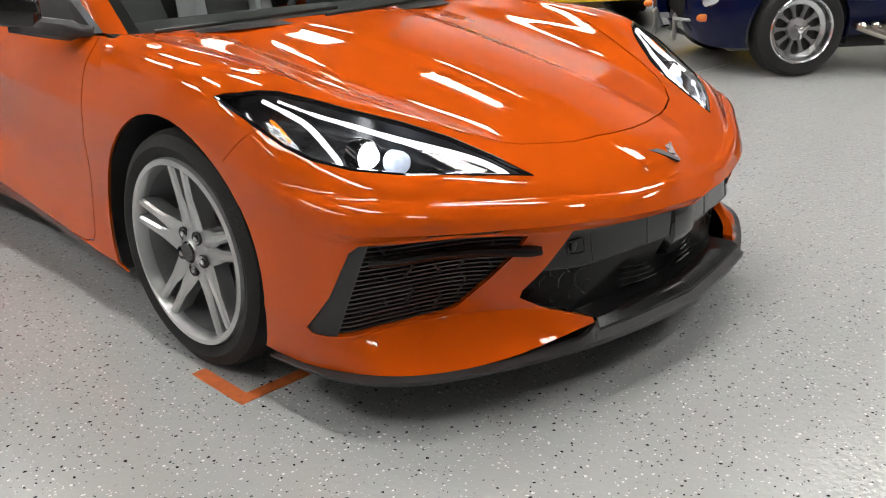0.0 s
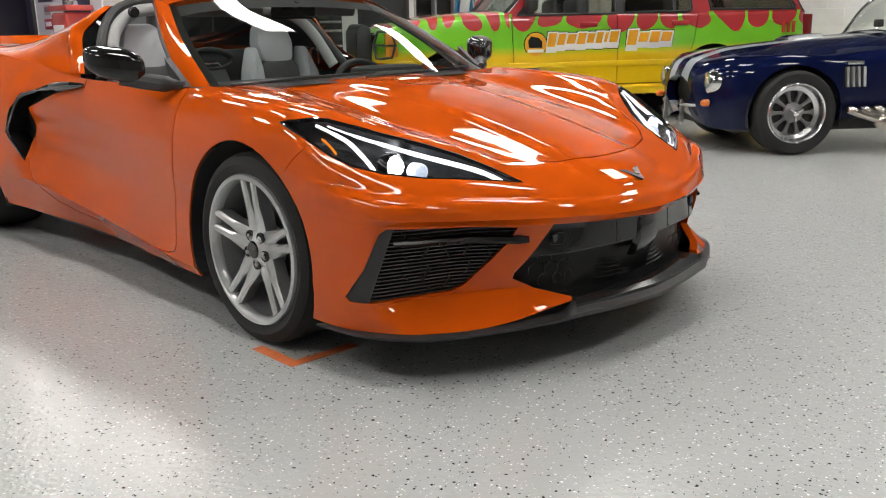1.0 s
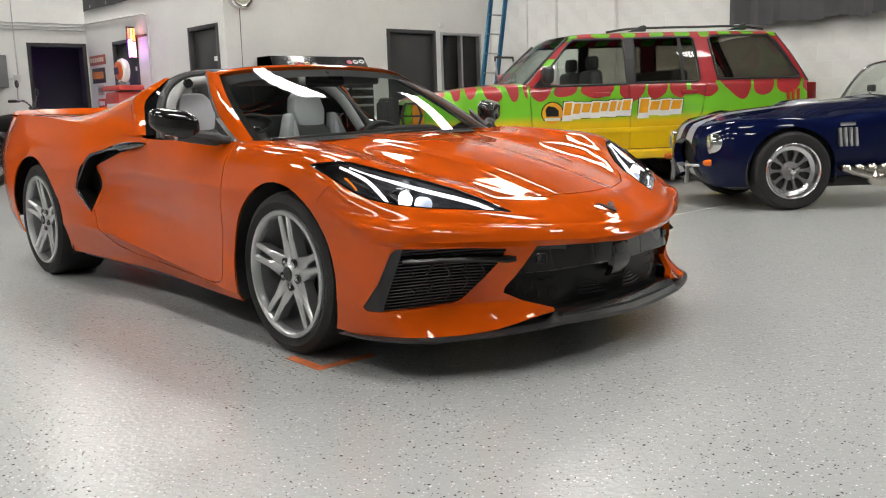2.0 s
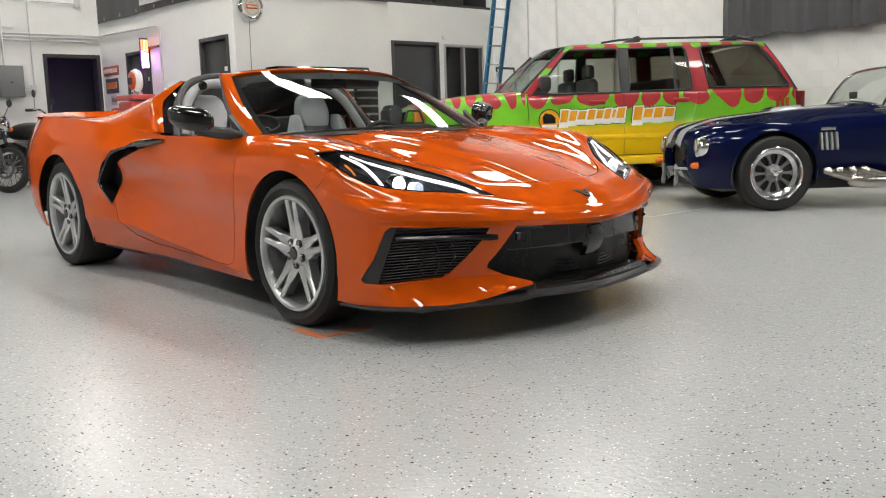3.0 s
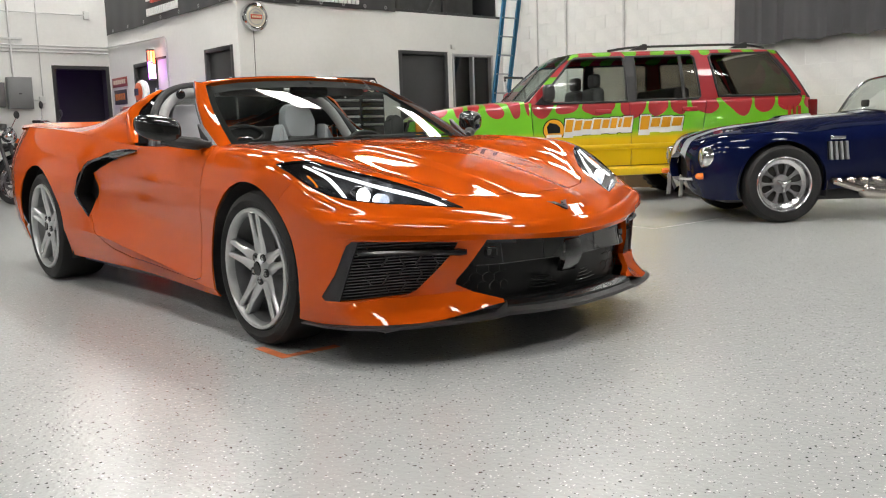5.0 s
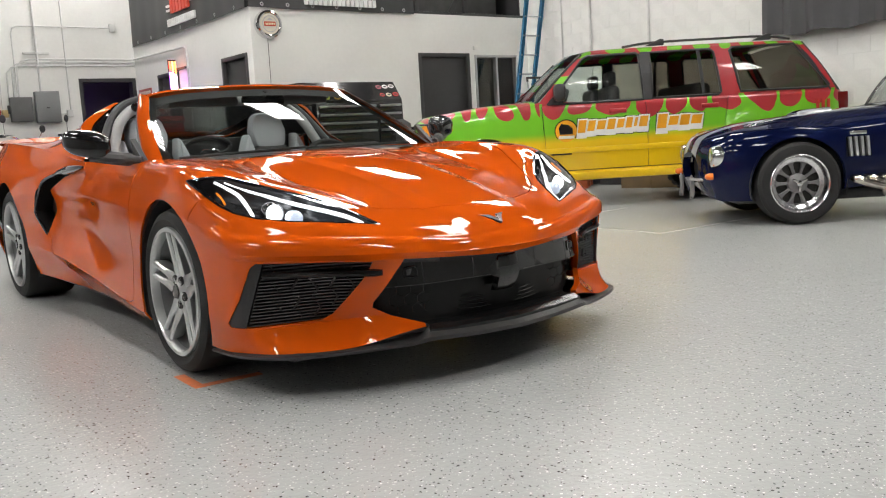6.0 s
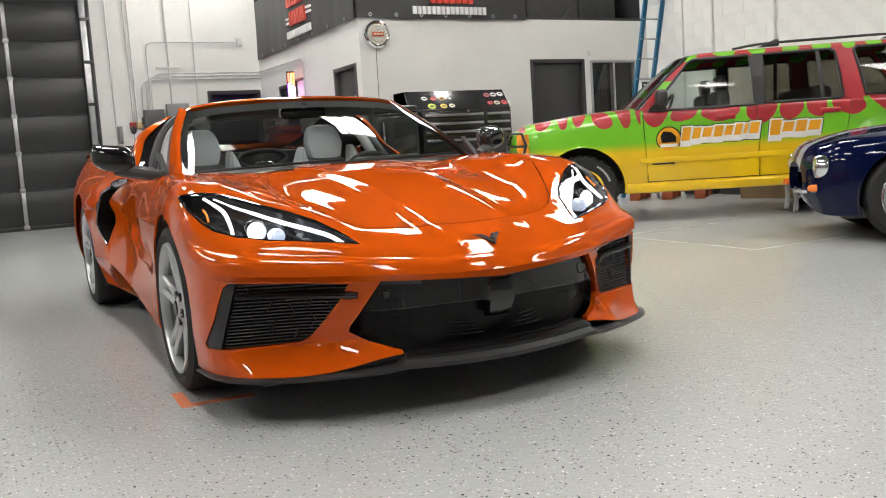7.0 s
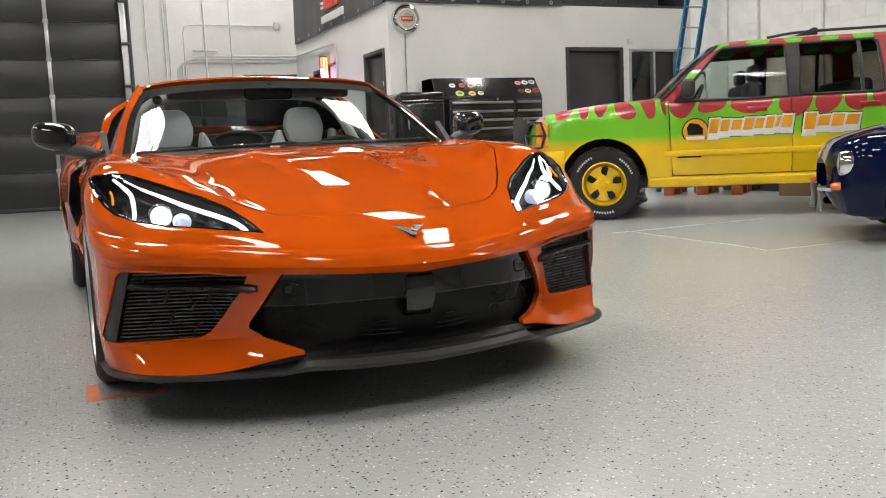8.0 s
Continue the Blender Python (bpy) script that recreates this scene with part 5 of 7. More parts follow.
V_TOP = ((0, 2.22, 1.06), (.44, 2.20, 1.06), (.62, 2.15, 1.065), (.72, 2.0, 1.085), (.755, 1.6, 1.13), (.80, 1.06, 1.155), (.835, 0, 1.12), (.835, -1.24, 1.12), (.825, -2.0, 1.12), (.745, -2.34, 1.12), (0, -2.38, 1.12))
V_HOOD = ((0, 2.18, 1.075), (.25, 2.16, 1.075), (.35, 2.10, 1.085), (.42, 1.95, 1.105), (.45, 1.6, 1.15), (.45, 1.07, 1.18))
V_SPINE = ((0, 2.10, 1.09), (0, 2.05, 1.095), (0, 1.98, 1.105), (0, 1.85, 1.12), (0, 1.6, 1.155), (0, 1.08, 1.19))
half = weave([V_LOW, V_WID, V_MID, V_SHO, V_TOP], 6, 4, leave=lambda u, v: v == 3 and u < 5)
weave([V_MID[:6], V_SHO[:6], V_TOP[:6], V_HOOD, V_SPINE], 6, 4, bm=half, leave=lambda u, v: v == 0)
bmesh.ops.delete(half, geom=[v for v in half.verts if not v.link_faces], context="VERTS")
bmesh.ops.remove_doubles(half, verts=half.verts[:], dist=0.001)
side_of = lambda f: f.calc_center_median().x > 0.55
for cy, r in ((1.60, .425), (-1.24, .425)):
    take(half, knife(half, circle(cy, .38, r, 32), (1, 2), lambda f: side_of(f) and f.calc_center_median().z < 0.95), (-.05, 0, 0)).free()
for line in (((.975, 1.11), (.965, .80), (.945, .42), (.93, .40)), ((-.15, 1.13), (-.155, .42)), ((.94, .415), (-.09, .415), (-.75, .415), (-.85, .50)), ((-.85, .50), (-1.0, .80), (-1.06, 1.13))):
    take(half, knife(half, path_strip(line, .009), (1, 2), side_of), (-.02, 0, 0)).free()
part("body", mirror(half), LIVERY, SUV)
# cabin
G_BOT = ((.842, 1.04, 1.10), (.842, .5, 1.105), (.842, -.5, 1.105), (.842, -1.5, 1.105), (.835, -2.28, 1.105))
G_MID = ((.80, .80, 1.36), (.80, .42, 1.38), (.795, -.5, 1.40), (.79, -1.4, 1.40), (.785, -2.13, 1.38))
G_TOP = ((.715, .50, 1.635), (.72, .30, 1.65), (.72, -.5, 1.655), (.715, -1.35, 1.655), (.70, -1.94, 1.65))
G_R1 = ((.60, .46, 1.665), (.60, .28, 1.685), (.60, -.5, 1.692), (.60, -1.35, 1.692), (.60, -1.95, 1.675))
G_R2 = ((0, .50, 1.68), (0, .30, 1.70), (0, -.5, 1.712), (0, -1.35, 1.71), (0, -1.97, 1.69))
cab = weave([G_BOT, G_MID, G_TOP, G_R1, G_R2], 8, 6, breaks=(2,))
on_side = lambda f: f.calc_center_median().z < 1.65 and f.calc_center_median().x > 0.6
cabin_x = lambda z: .842 - .153 * (z - 1.1) if z < 1.4 else .796 - .298 * (z - 1.4)
WINDOWS = (((.90, 1.125), (.50, 1.585), (.44, 1.615), (-.09, 1.62), (-.115, 1.60), (-.13, 1.125)), ((-.23, 1.135), (-.235, 1.62), (-.90, 1.625), (-.94, 1.59), (-.985, 1.16), (-.95, 1.135)), ((-1.20, 1.155), (-1.12, 1.60), (-1.15, 1.63), (-1.84, 1.635), (-2.19, 1.17), (-2.15, 1.15)))
for k, w in enumerate(WINDOWS):
    pane = take(cab, knife(cab, w, (1, 2), on_side), (-.02, 0, 0))
    for v in pane.verts:
        v.co.x -= .008
    rim_pts = []
    for i in range(len(w)):
        (y0, z0), (y1, z1) = w[i], w[(i + 1) % len(w)]
        for t in (0, .25, .5, .75):
            yy, zz = y0 + (y1 - y0) * t, z0 + (z1 - z0) * t
            rim_pts.append((cabin_x(zz) + .003, yy, zz))
    for a in pair("side_window", pane, SIDEGLASS if k == 0 else TINT, SUV, "clear side window" if k == 0 else "dark tinted side window"):
        a.visible_shadow = False
    pair("window_rubber", tube(rim_pts, .014, 6, closed=True), SATINBLACK, SUV)
part("cabin", mirror(cab), LIVERY, SUV)
divider = bmesh.new()
prism([(-.775, 1.14), (-.765, 1.40), (-.80, 1.40), (-.81, 1.14)], "x", -.006, .006, bm=divider)
prism([(-.765, 1.40), (-.755, 1.62), (-.79, 1.62), (-.80, 1.40)], "x", -.006, .006, bm=divider)
for v in divider.verts:
    v.co.x += cabin_x(v.co.z) - .004
pair("window_divider", divider, SATINBLACK, SUV)
post = bmesh.new()
for z0, z1 in ((1.12, 1.40), (1.40, 1.63)):
    prism([(-.13, z0), (-.13, z1), (-.23, z1), (-.23, z0)], "x", 0, .012, bm=post)
for v in post.verts:
    v.co.x += cabin_x(v.co.z) - .002
pair("door_post", post, SATINBLACK, SUV)
fs = weave([((0, 1.10, 1.185), (.4, 1.09, 1.175), (.80, 1.03, 1.13)), ((0, .80, 1.45), (.38, .79, 1.44), (.755, .755, 1.40)), ((0, .52, 1.675), (.35, .51, 1.668), (.70, .50, 1.64))], 5, 5)
w = part("windscreen", mirror(fs), SIDEGLASS, SUV, "clear windscreen")
w.visible_shadow = False
rs = weave([((0, -2.36, 1.13), (.4, -2.35, 1.13), (.80, -2.27, 1.12)), ((0, -2.0, 1.665), (.35, -1.99, 1.665), (.69, -1.95, 1.64))], 5, 5)
part("rear_window", mirror(rs), TINT, SUV).visible_shadow = False
pair("rear_pillar", weave([((.838, -2.20, 1.11), (.79, -2.02, 1.40), (.705, -1.88, 1.645)), ((.815, -2.32, 1.11), (.765, -2.14, 1.40), (.68, -1.965, 1.66))], 5, 3), SATINBLACK, SUV)
pair("screen_gasket", tube([(.80, 1.05, 1.13), (.765, .77, 1.40), (.712, .505, 1.64)], .016, 6, per=4), SATINBLACK, SUV)
part("cowl_panel", mirror(weave([((0, 1.12, 1.19), (.4, 1.11, 1.18), (.78, 1.06, 1.15)), ((0, 1.05, 1.20), (.4, 1.04, 1.19), (.8, 1.0, 1.14))], 4, 2)), SATINBLACK, SUV)
for sx in (1, -1):
    rail = tube([(sx * .60, .02, 1.70), (sx * .60, -.30, 1.735), (sx * .60, -1.0, 1.742), (sx * .60, -1.55, 1.74), (sx * .60, -1.86, 1.70)], .013, 8, per=4)
    r = part("roof_rail", rail, SATINBLACK, SUV)
    for y in (-.40, -1.60):
        part("rail_foot", prism([(y + .17, 1.70), (y - .04, 1.70), (y - .04, 1.765), (y + .0, 1.77)], "x", sx * .60 - .03, sx * .60 + .03, .01), SATINBLACK, r)
part("mirror", box(-1.03, .74, 1.15, -.87, .86, 1.33, .045, seg=3), SATINBLACK, SUV, "black door mirror")
part("mirror", box(.87, .78, 1.18, 1.05, .90, 1.33, .05, seg=3), REDPAINT, SUV, "red door mirror")
part("mirror_gusset", prism([(.93, 1.12), (.74, 1.12), (.74, 1.32)], "x", -.85, -.82), SATINBLACK, SUV)
for y in (.16, -.85):
    pair("door_handle", box(.85, y - .095, .995, .878, y + .095, 1.045, .012), REDPAINT, SUV, "red door handle")
# mouldings, sills, arch lips
pair("door_moulding", box(.872, -.98, .60, .893, 1.02, .655, .008), YELLOW, SUV)
pair("door_badge", box(.876, .68, .585, .888, .90, .600, .003), GLOSSBLACK, SUV)
pair("running_board", prism([(.80, .30), (.885, .31), (.895, .385), (.86, .405), (.80, .405)], "y", -.78, 1.16, .008), YELLOW, SUV)
for cy in (1.60, -1.24):
    pair("arch_lip", tube([(.870, cy + .43 * math.cos(radians(t)), .38 + .43 * math.sin(radians(t))) for t in range(-12, 193, 10)], .010, 6), LIVERY, SUV)
    arch = lathe([(.02, .45), (.44, .45), (.44, .86)], "x", 32, (0, cy, .38), caps=False)
    bmesh.ops.bisect_plane(arch, geom=arch.verts[:] + arch.edges[:] + arch.faces[:], plane_co=(0, 0, .32), plane_no=(0, 0, 1), clear_inner=True)
    pair("wheel_housing", arch, DARKTRIM, SUV)
part("chassis", box(-.72, -2.2, .30, .72, 2.1, .42, .02), DARKTRIM, SUV)
# nose: bumper, grille, lamps, brush guard
part("front_bumper", mirror(prism([(0, 2.36), (.70, 2.30), (.88, 2.14), (.90, 1.98), (.86, 1.98), (.82, 2.10), (.66, 2.22), (0, 2.30)], "z", .44, .70, .015)), YELLOW, SUV)
part("front_grille", box(-.50, 2.26, .78, .50, 2.39, .98, .02), GLOSSBLACK, SUV)
for sx in (1, -1):
    part("head_lamp", box(sx * .62 - .13, 2.20, .77, sx * .62 + .13, 2.335, .97, .02), CLEAR, SUV)
    for z0, z1 in ((.745, .845), (.860, .975)):
        part("corner_lamp", box(sx * .80 - .05, 2.13, z0, sx * .80 + .05, 2.255, z1, .012), mat("amber_corner_lens", (.85, .30, .02), .25, 0, .8, vary=.15, scale=60, bump=.3, bscale=120), SUV, "amber corner lamp")
    guard = part("lamp_guard", tube([(sx * .86, 2.30, .73), (sx * .88, 2.20, .74), (sx * .88, 2.16, .86), (sx * .87, 2.20, .985), (sx * .80, 2.32, .99), (sx * .74, 2.36, .86), (sx * .80, 2.34, .73)], .014, 8, closed=True), SATINBLACK, SUV, "black tube lamp guard")
    part("guard_bar", tube([(sx * .76, 2.36, .86), (sx * .88, 2.17, .855)], .010, 6), SATINBLACK, guard)
    part("guard_plate", prism([(2.40, .60), (2.50, .64), (2.50, 1.0), (2.44, 1.07), (2.36, 1.02), (2.36, .60)], "x", sx * .56 - .015, sx * .56 + .015, .01), SATINBLACK, SUV)
part("guard_tube", tube([(-.56, 2.45, 1.04), (0, 2.47, 1.05), (.56, 2.45, 1.04)], .022, 8, per=4), SATINBLACK, SUV)
pair("tail_lamp", box(.755, -2.40, .80, .845, -2.28, 1.09, .012), mat("red_lens", (.16, .008, .008), .2, 0, .5, vary=.1), SUV, "red tail lamp")
part("rear_bumper", mirror(prism([(0, -2.36), (.72, -2.32), (.86, -2.1), (.88, -2.1), (.80, -2.42), (0, -2.46)], "z", .46, .66, .012)), YELLOW, SUV)
fuel = lathe([(0, .004), (.085, .004), (.09, .0), (.09, -.01)], "x", 28)
fuel.transform(Matrix.Translation((-.852, -1.92, .95)) @ Matrix.Rotation(math.pi, 4, "Z"))
part("fuel_door", fuel, LIVERY, SUV)
DECALRED = mat("red_decal", (.45, .03, .02), .4)
for k in (0, 1, 2):
    part("number_bar", box(-.872, -2.03 - .06 * k, .90, -.855, -2.06 - .06 * k, 1.02), DECALRED, SUV, "plain red bar")
# door sign as plain blocks: a disc and two rows of slanted blocks
WHITEDECAL = mat("white_decal", (.82, .82, .80), .35, 0, .5)
GOLD = mat("gold_decal", (.80, .36, .01), .35, 0, .5)
for r, x, m, l in ((.125, -.878, GLOSSBLACK, "black disc"), (.115, -.881, GOLD, "gold disc")):
    d = lathe([(0, 0), (r, 0), (r, .02)], "x", 40)
    d.transform(Matrix.Translation((x, .73, .835)))
    part("sign_disc", d, m, SUV, l)
part("sign_band", box(-.8835, .645, .755, -.87, .815, .785), WHITEDECAL, SUV)
part("sign_shape", prism([(.80, .80), (.66, .80), (.66, .86), (.70, .90), (.78, .915), (.81, .87)], "x", -.8835, -.87), GLOSSBLACK, SUV, "plain dark shape")
widths = (.105, .10, .112, .106, .096, .09, .056, .112, 0, .124, .124, .124, .134)
u = -.605
for k, wd in enumerate(widths):
    if not wd:
        u += .085
        continue
    tall = .077 + (.02 if k in (0, 9) else 0) + .008 * (k % 2)
    cz, lean = .862 + .003 * k * (1 if k < 9 else .3) - .01, .012
    for grown, x, m, nm in ((.014, -.8775, GLOSSBLACK, "sign_outline"), (.007, -.8800, WHITEDECAL, "sign_block"), (-.008, -.8825, GOLD, "sign_face")):
        y0, y1 = -(u - grown), -(u + wd - .008 + grown)
        z0, z1 = cz - tall - grown + (.045 if nm == "sign_face" else 0), cz + tall + grown
        part(nm, prism([(y0 + lean, z0), (y1 + lean, z0), (y1 - lean, z1), (y0 - lean, z1)], "x", x, -.845), m, SUV)
    u += wd


def fat_wheel(y, sgn):
    x = sgn * .845
    t = lathe([(.215, -.22), (.24, -.225), (.33, -.225), (.352, -.205), (.358, -.18), (.358, -.05), (.352, -.02), (.33, 0), (.24, .004), (.215, -.006)], "x", 56, caps=False)
    rim = lathe([(.217, -.004), (.207, .002), (.20, -.012), (.185, -.05), (.175, -.10), (.19, -.22)], "x", 48, caps=False)
    disc = lathe([(0, -.018), (.045, -.018), (.05, -.028), (.09, -.03), (.175, -.055), (.175, -.07), (0, -.07)], "x", 40)
    cap = lathe([(0, .006), (.028, .004), (.034, -.002), (.036, -.03)], "x", 24)
    flip = Matrix.Translation((x, y, .358)) @ (Matrix.Identity(4) if sgn > 0 else Matrix.Rotation(math.pi, 4, "Z"))
    for b in (t, rim, disc, cap):
        b.transform(flip)
    root = part("wheel", t, RUBBER, SUV, "chunky black tyre on a yellow slotted rim")
    part("rim", rim, YELLOW, root), part("wheel_disc", disc, YELLOW, root), part("centre_cap", cap, YELLOW, root)
    for k in range(5):
        a = radians(20 + 72 * k)
        slot = prism([(.075, -.024), (.120, -.044), (.160, -.052), (.172, -.020), (.170, .008), (.135, .022), (.105, .018)], "x", -.075, -.028)
        slot.transform(flip @ Matrix.Rotation(a, 4, "X"))
        part("slot", slot, GLOSSBLACK, root)
    for k in range(26):
        a0 = 2 * math.pi * k / 26
        lug = box(-.215, -.030, .345, -.012, .022, .366, .004, seg=1)
        lug.transform(flip @ Matrix.Rotation(a0, 4, "X"))
        part("tread_block", lug, RUBBER, root)
    for a0 in (25, 160, 290):
        for k in range(8):
            bar = box(.002, -.006, .274, .0065, .006, .296)
            bar.transform(flip @ Matrix.Rotation(radians(a0 + 5.2 * k), 4, "X"))
            part("tyre_letter", bar, WHITEDECAL, root, "plain white bar")


for y in (1.60, -1.24):
    fat_wheel(y, -1), fat_wheel(y, 1)
for sx in (.38, -.38):
    part("front_seat", box(sx - .24, .05, .62, sx + .24, .20, 1.30, .06, seg=3), DARKTRIM, SUV)
    part("seat_cushion", box(sx - .24, .05, .50, sx + .24, .62, .66, .05, seg=3), DARKTRIM, SUV)
    part("headrest", box(sx - .12, .06, 1.30, sx + .12, .16, 1.46, .04, seg=3), DARKTRIM, SUV)
part("rear_seat", box(-.65, -.95, .55, .65, -.75, 1.28, .06, seg=3), DARKTRIM, SUV)
part("dashboard", box(-.78, .80, .85, .78, 1.02, 1.13, .05, seg=3), DARKTRIM, SUV)
part("steering_wheel", tube([(-.38 + .19 * math.cos(t), .68 - .08 * math.sin(t), 1.12 + .17 * math.sin(t)) for t in (2 * math.pi * k / 28 for k in range(28))], .015, 8, closed=True), DARKTRIM, SUV)




# ---------------------------------------------------------------- the blue open roadster
COBPOSE = pose(-4.816, -1.076, 0, 0, 0, 230)
ROAD = thing("roadster", COBPOSE, "dark blue open roadster with silver stripes and chrome side pipes", "car")


def striped():
    m = bpy.data.materials.new("blue_striped_paint")
    m.use_nodes = True
    nt = m.node_tree
    L = nt.links.new
    p = nt.nodes["Principled BSDF"]
    p.inputs["Roughness"].default_value = 0.3
    p.inputs["Metallic"].default_value = 0.1
    p.inputs["Specular IOR Level"].default_value = 0.0
    p.inputs["Coat Weight"].default_value = 0.7
    p.inputs["Coat IOR"].default_value = 1.4
    co = nt.nodes.new("ShaderNodeTexCoord")
    sp = nt.nodes.new("ShaderNodeSeparateXYZ")
    L(co.outputs["Object"], sp.inputs[0])
    ab = node(nt, "ShaderNodeMath", "ABSOLUTE")
    L(sp.outputs["X"], ab.inputs[0])
    d = node(nt, "ShaderNodeMath", "SUBTRACT", i1=0.15)
    L(ab.outputs[0], d.inputs[0])
    a2 = node(nt, "ShaderNodeMath", "ABSOLUTE")
    L(d.outputs[0], a2.inputs[0])
    lt = node(nt, "ShaderNodeMath", "LESS_THAN", i1=0.075)
    L(a2.outputs[0], lt.inputs[0])
    mx = nt.nodes.new("ShaderNodeMix")
    mx.data_type = "RGBA"
    mx.inputs[6].default_value = (0.003, 0.006, 0.034, 1)
    mx.inputs[7].default_value = (0.30, 0.31, 0.325, 1)
    L(lt.outputs[0], mx.inputs[0])
    n = nt.nodes.new("ShaderNodeTexNoise")
    n.inputs["Scale"].default_value = 900
    L(co.outputs["Object"], n.inputs["Vector"])
    mul = node(nt, "ShaderNodeVectorMath", "SCALE")
    mr = nt.nodes.new("ShaderNodeMapRange")
    mr.inputs["To Min"].default_value, mr.inputs["To Max"].default_value = 0.7, 1.3
    L(n.outputs["Fac"], mr.inputs["Value"])
    L(mx.outputs[2], mul.inputs[0])
    L(mr.outputs[0], mul.inputs["Scale"])
    L(mul.outputs[0], p.inputs["Base Color"])
    return m


BLUE = striped()
STEEL_SATIN = mat("satin_bare_steel", (.42, .42, .42), .35, .9, vary=.1, scale=20)
C_LOW = ((0, .95, .30), (.20, .94, .27), (.36, .90, .23), (.53, .78, .20), (.67, .52, .20), (.735, 0, .20), (.70, -.45, .27), (.68, -1.0, .28), (.69, -1.7, .28), (.80, -2.29, .22), (.72, -2.75, .3), (.4, -2.95, .35), (0, -3.0, .36))
C_WID = ((0, 1.04, .38), (.22, 1.03, .38), (.40, .99, .38), (.58, .85, .40), (.71, .55, .44), (.772, 0, .50), (.755, -.45, .45), (.73, -1., .45), (.75, -1.7, .48), (.85, -2.29, .52), (.76, -2.75, .5), (.42, -3.0, .5), (0, -3.05, .5))
C_SHO = ((0, 1.06, .56), (.22, 1.04, .56), (.38, .98, .57), (.55, .84, .60), (.67, .55, .67), (.725, 0, .735), (.735, -.45, .68), (.725, -1.0, .70), (.735, -1.7, .72), (.80, -2.29, .76), (.70, -2.75, .70), (.38, -2.97, .62), (0, -3.02, .62))
C_CRE = ((0, 1.0, .66), (.18, .98, .665), (.31, .92, .68), (.45, .78, .715), (.56, .52, .76), (.60, 0, .79), (.63, -.45, .785), (.66, -1.0, .80), (.66, -1.7, .82), (.66, -2.29, .84), (.56, -2.75, .76), (.32, -2.93, .66), (0, -2.97, .66))
C_INN = ((0, .93, .71), (.12, .91, .715), (.20, .85, .725), (.29, .70, .75), (.36, .46, .785), (.38, 0, .825), (.40, -.42, .860), (.43, -.96, .885))
C_SPI = ((0, .86, .735), (0, .82, .742), (0, .75, .753), (0, .60, .775), (0, .36, .82), (0, -.02, .85), (0, -.40, .885), (0, -.94, .92))
snub = lambda line: tuple((x, (y * .79 if y < .57 else .45 + (y * .79 - .45) * .62) if y > .3 else y, z) for x, y, z in line)
C_LOW, C_WID, C_SHO, C_CRE, C_INN, C_SPI = (snub(l) for l in (C_LOW, C_WID, C_SHO, C_CRE, C_INN, C_SPI))
half = weave([C_LOW, C_WID, C_SHO, C_CRE], 6, 5, leave=lambda u, v: v == 2 and (u < 7 or u > 8))
weave([C_WID[:8], C_SHO[:8], C_CRE[:8], C_INN, C_SPI], 6, 5, bm=half, leave=lambda u, v: v == 0)
weave([C_WID[9:], C_SHO[9:], C_CRE[9:], ((.40, -2.25, .86), (.34, -2.6, .80), (.2, -2.85, .70), (0, -2.92, .68)), ((0, -2.2, .865), (0, -2.5, .82), (0, -2.7, .76), (0, -2.85, .70))], 6, 5, bm=half, leave=lambda u, v: v == 0)
bmesh.ops.delete(half, geom=[v for v in half.verts if not v.link_faces], context="VERTS")
bmesh.ops.remove_doubles(half, verts=half.verts[:], dist=0.001)
for cy, r in ((0, .365), (-2.29, .375)):
    take(half, knife(half, circle(cy, .325, r, 36), (1, 2), lambda f: f.calc_center_median().x > 0.5 and f.calc_center_median().z < 0.72), (-.04, 0, 0)).free()
MOUTHC = [(.29 * math.cos(radians(t)), .455 + .145 * math.sin(radians(t))) for t in range(-90, 91, 15)] + [(-.02, .60), (-.02, .35)]
duct = take(half, knife(half, MOUTHC, (0, 2), lambda f: f.calc_center_median().y > 0.66), (0, -.07, 0))
for v in duct.verts:
    v.co.y -= .10
part("nose_duct", mirror(duct), mat("black_duct", (.006, .006, .006), .6), ROAD)
lip = [(.285 * math.cos(a), .605 - .10 * abs(math.cos(a)) ** 3, .455 + .14 * math.sin(a)) for a in (2 * math.pi * k / 32 for k in range(32))]
part("mouth_surround", tube(lip, .028, 8, closed=True), mat("black_duct", (.006, .006, .006), .6), ROAD, "black surround of the nose opening")
louvre = take(half, knife(half, [(-.36, .515), (-.36, .67), (-.52, .67), (-.56, .515)], (1, 2), lambda f: f.calc_center_median().x > 0.5), (-.04, 0, 0))
for v in louvre.verts:
    v.co.x -= .04
pair("louvre_back", louvre, DARKMESH, ROAD)
part("body", mirror(half), BLUE, ROAD)
for k in range(4):
    y = -.382 - .045 * k
    fin = prism([(y, .67), (y - .022, .67), (y - .036, .515), (y - .014, .515)], "x", .715, .752, .004)
    pair("louvre_fin", fin, SILVER, ROAD)
pair("side_badge", box(.735, -.52, .685, .747, -.39, .715, .004), CHROME, ROAD, "plain chrome badge")
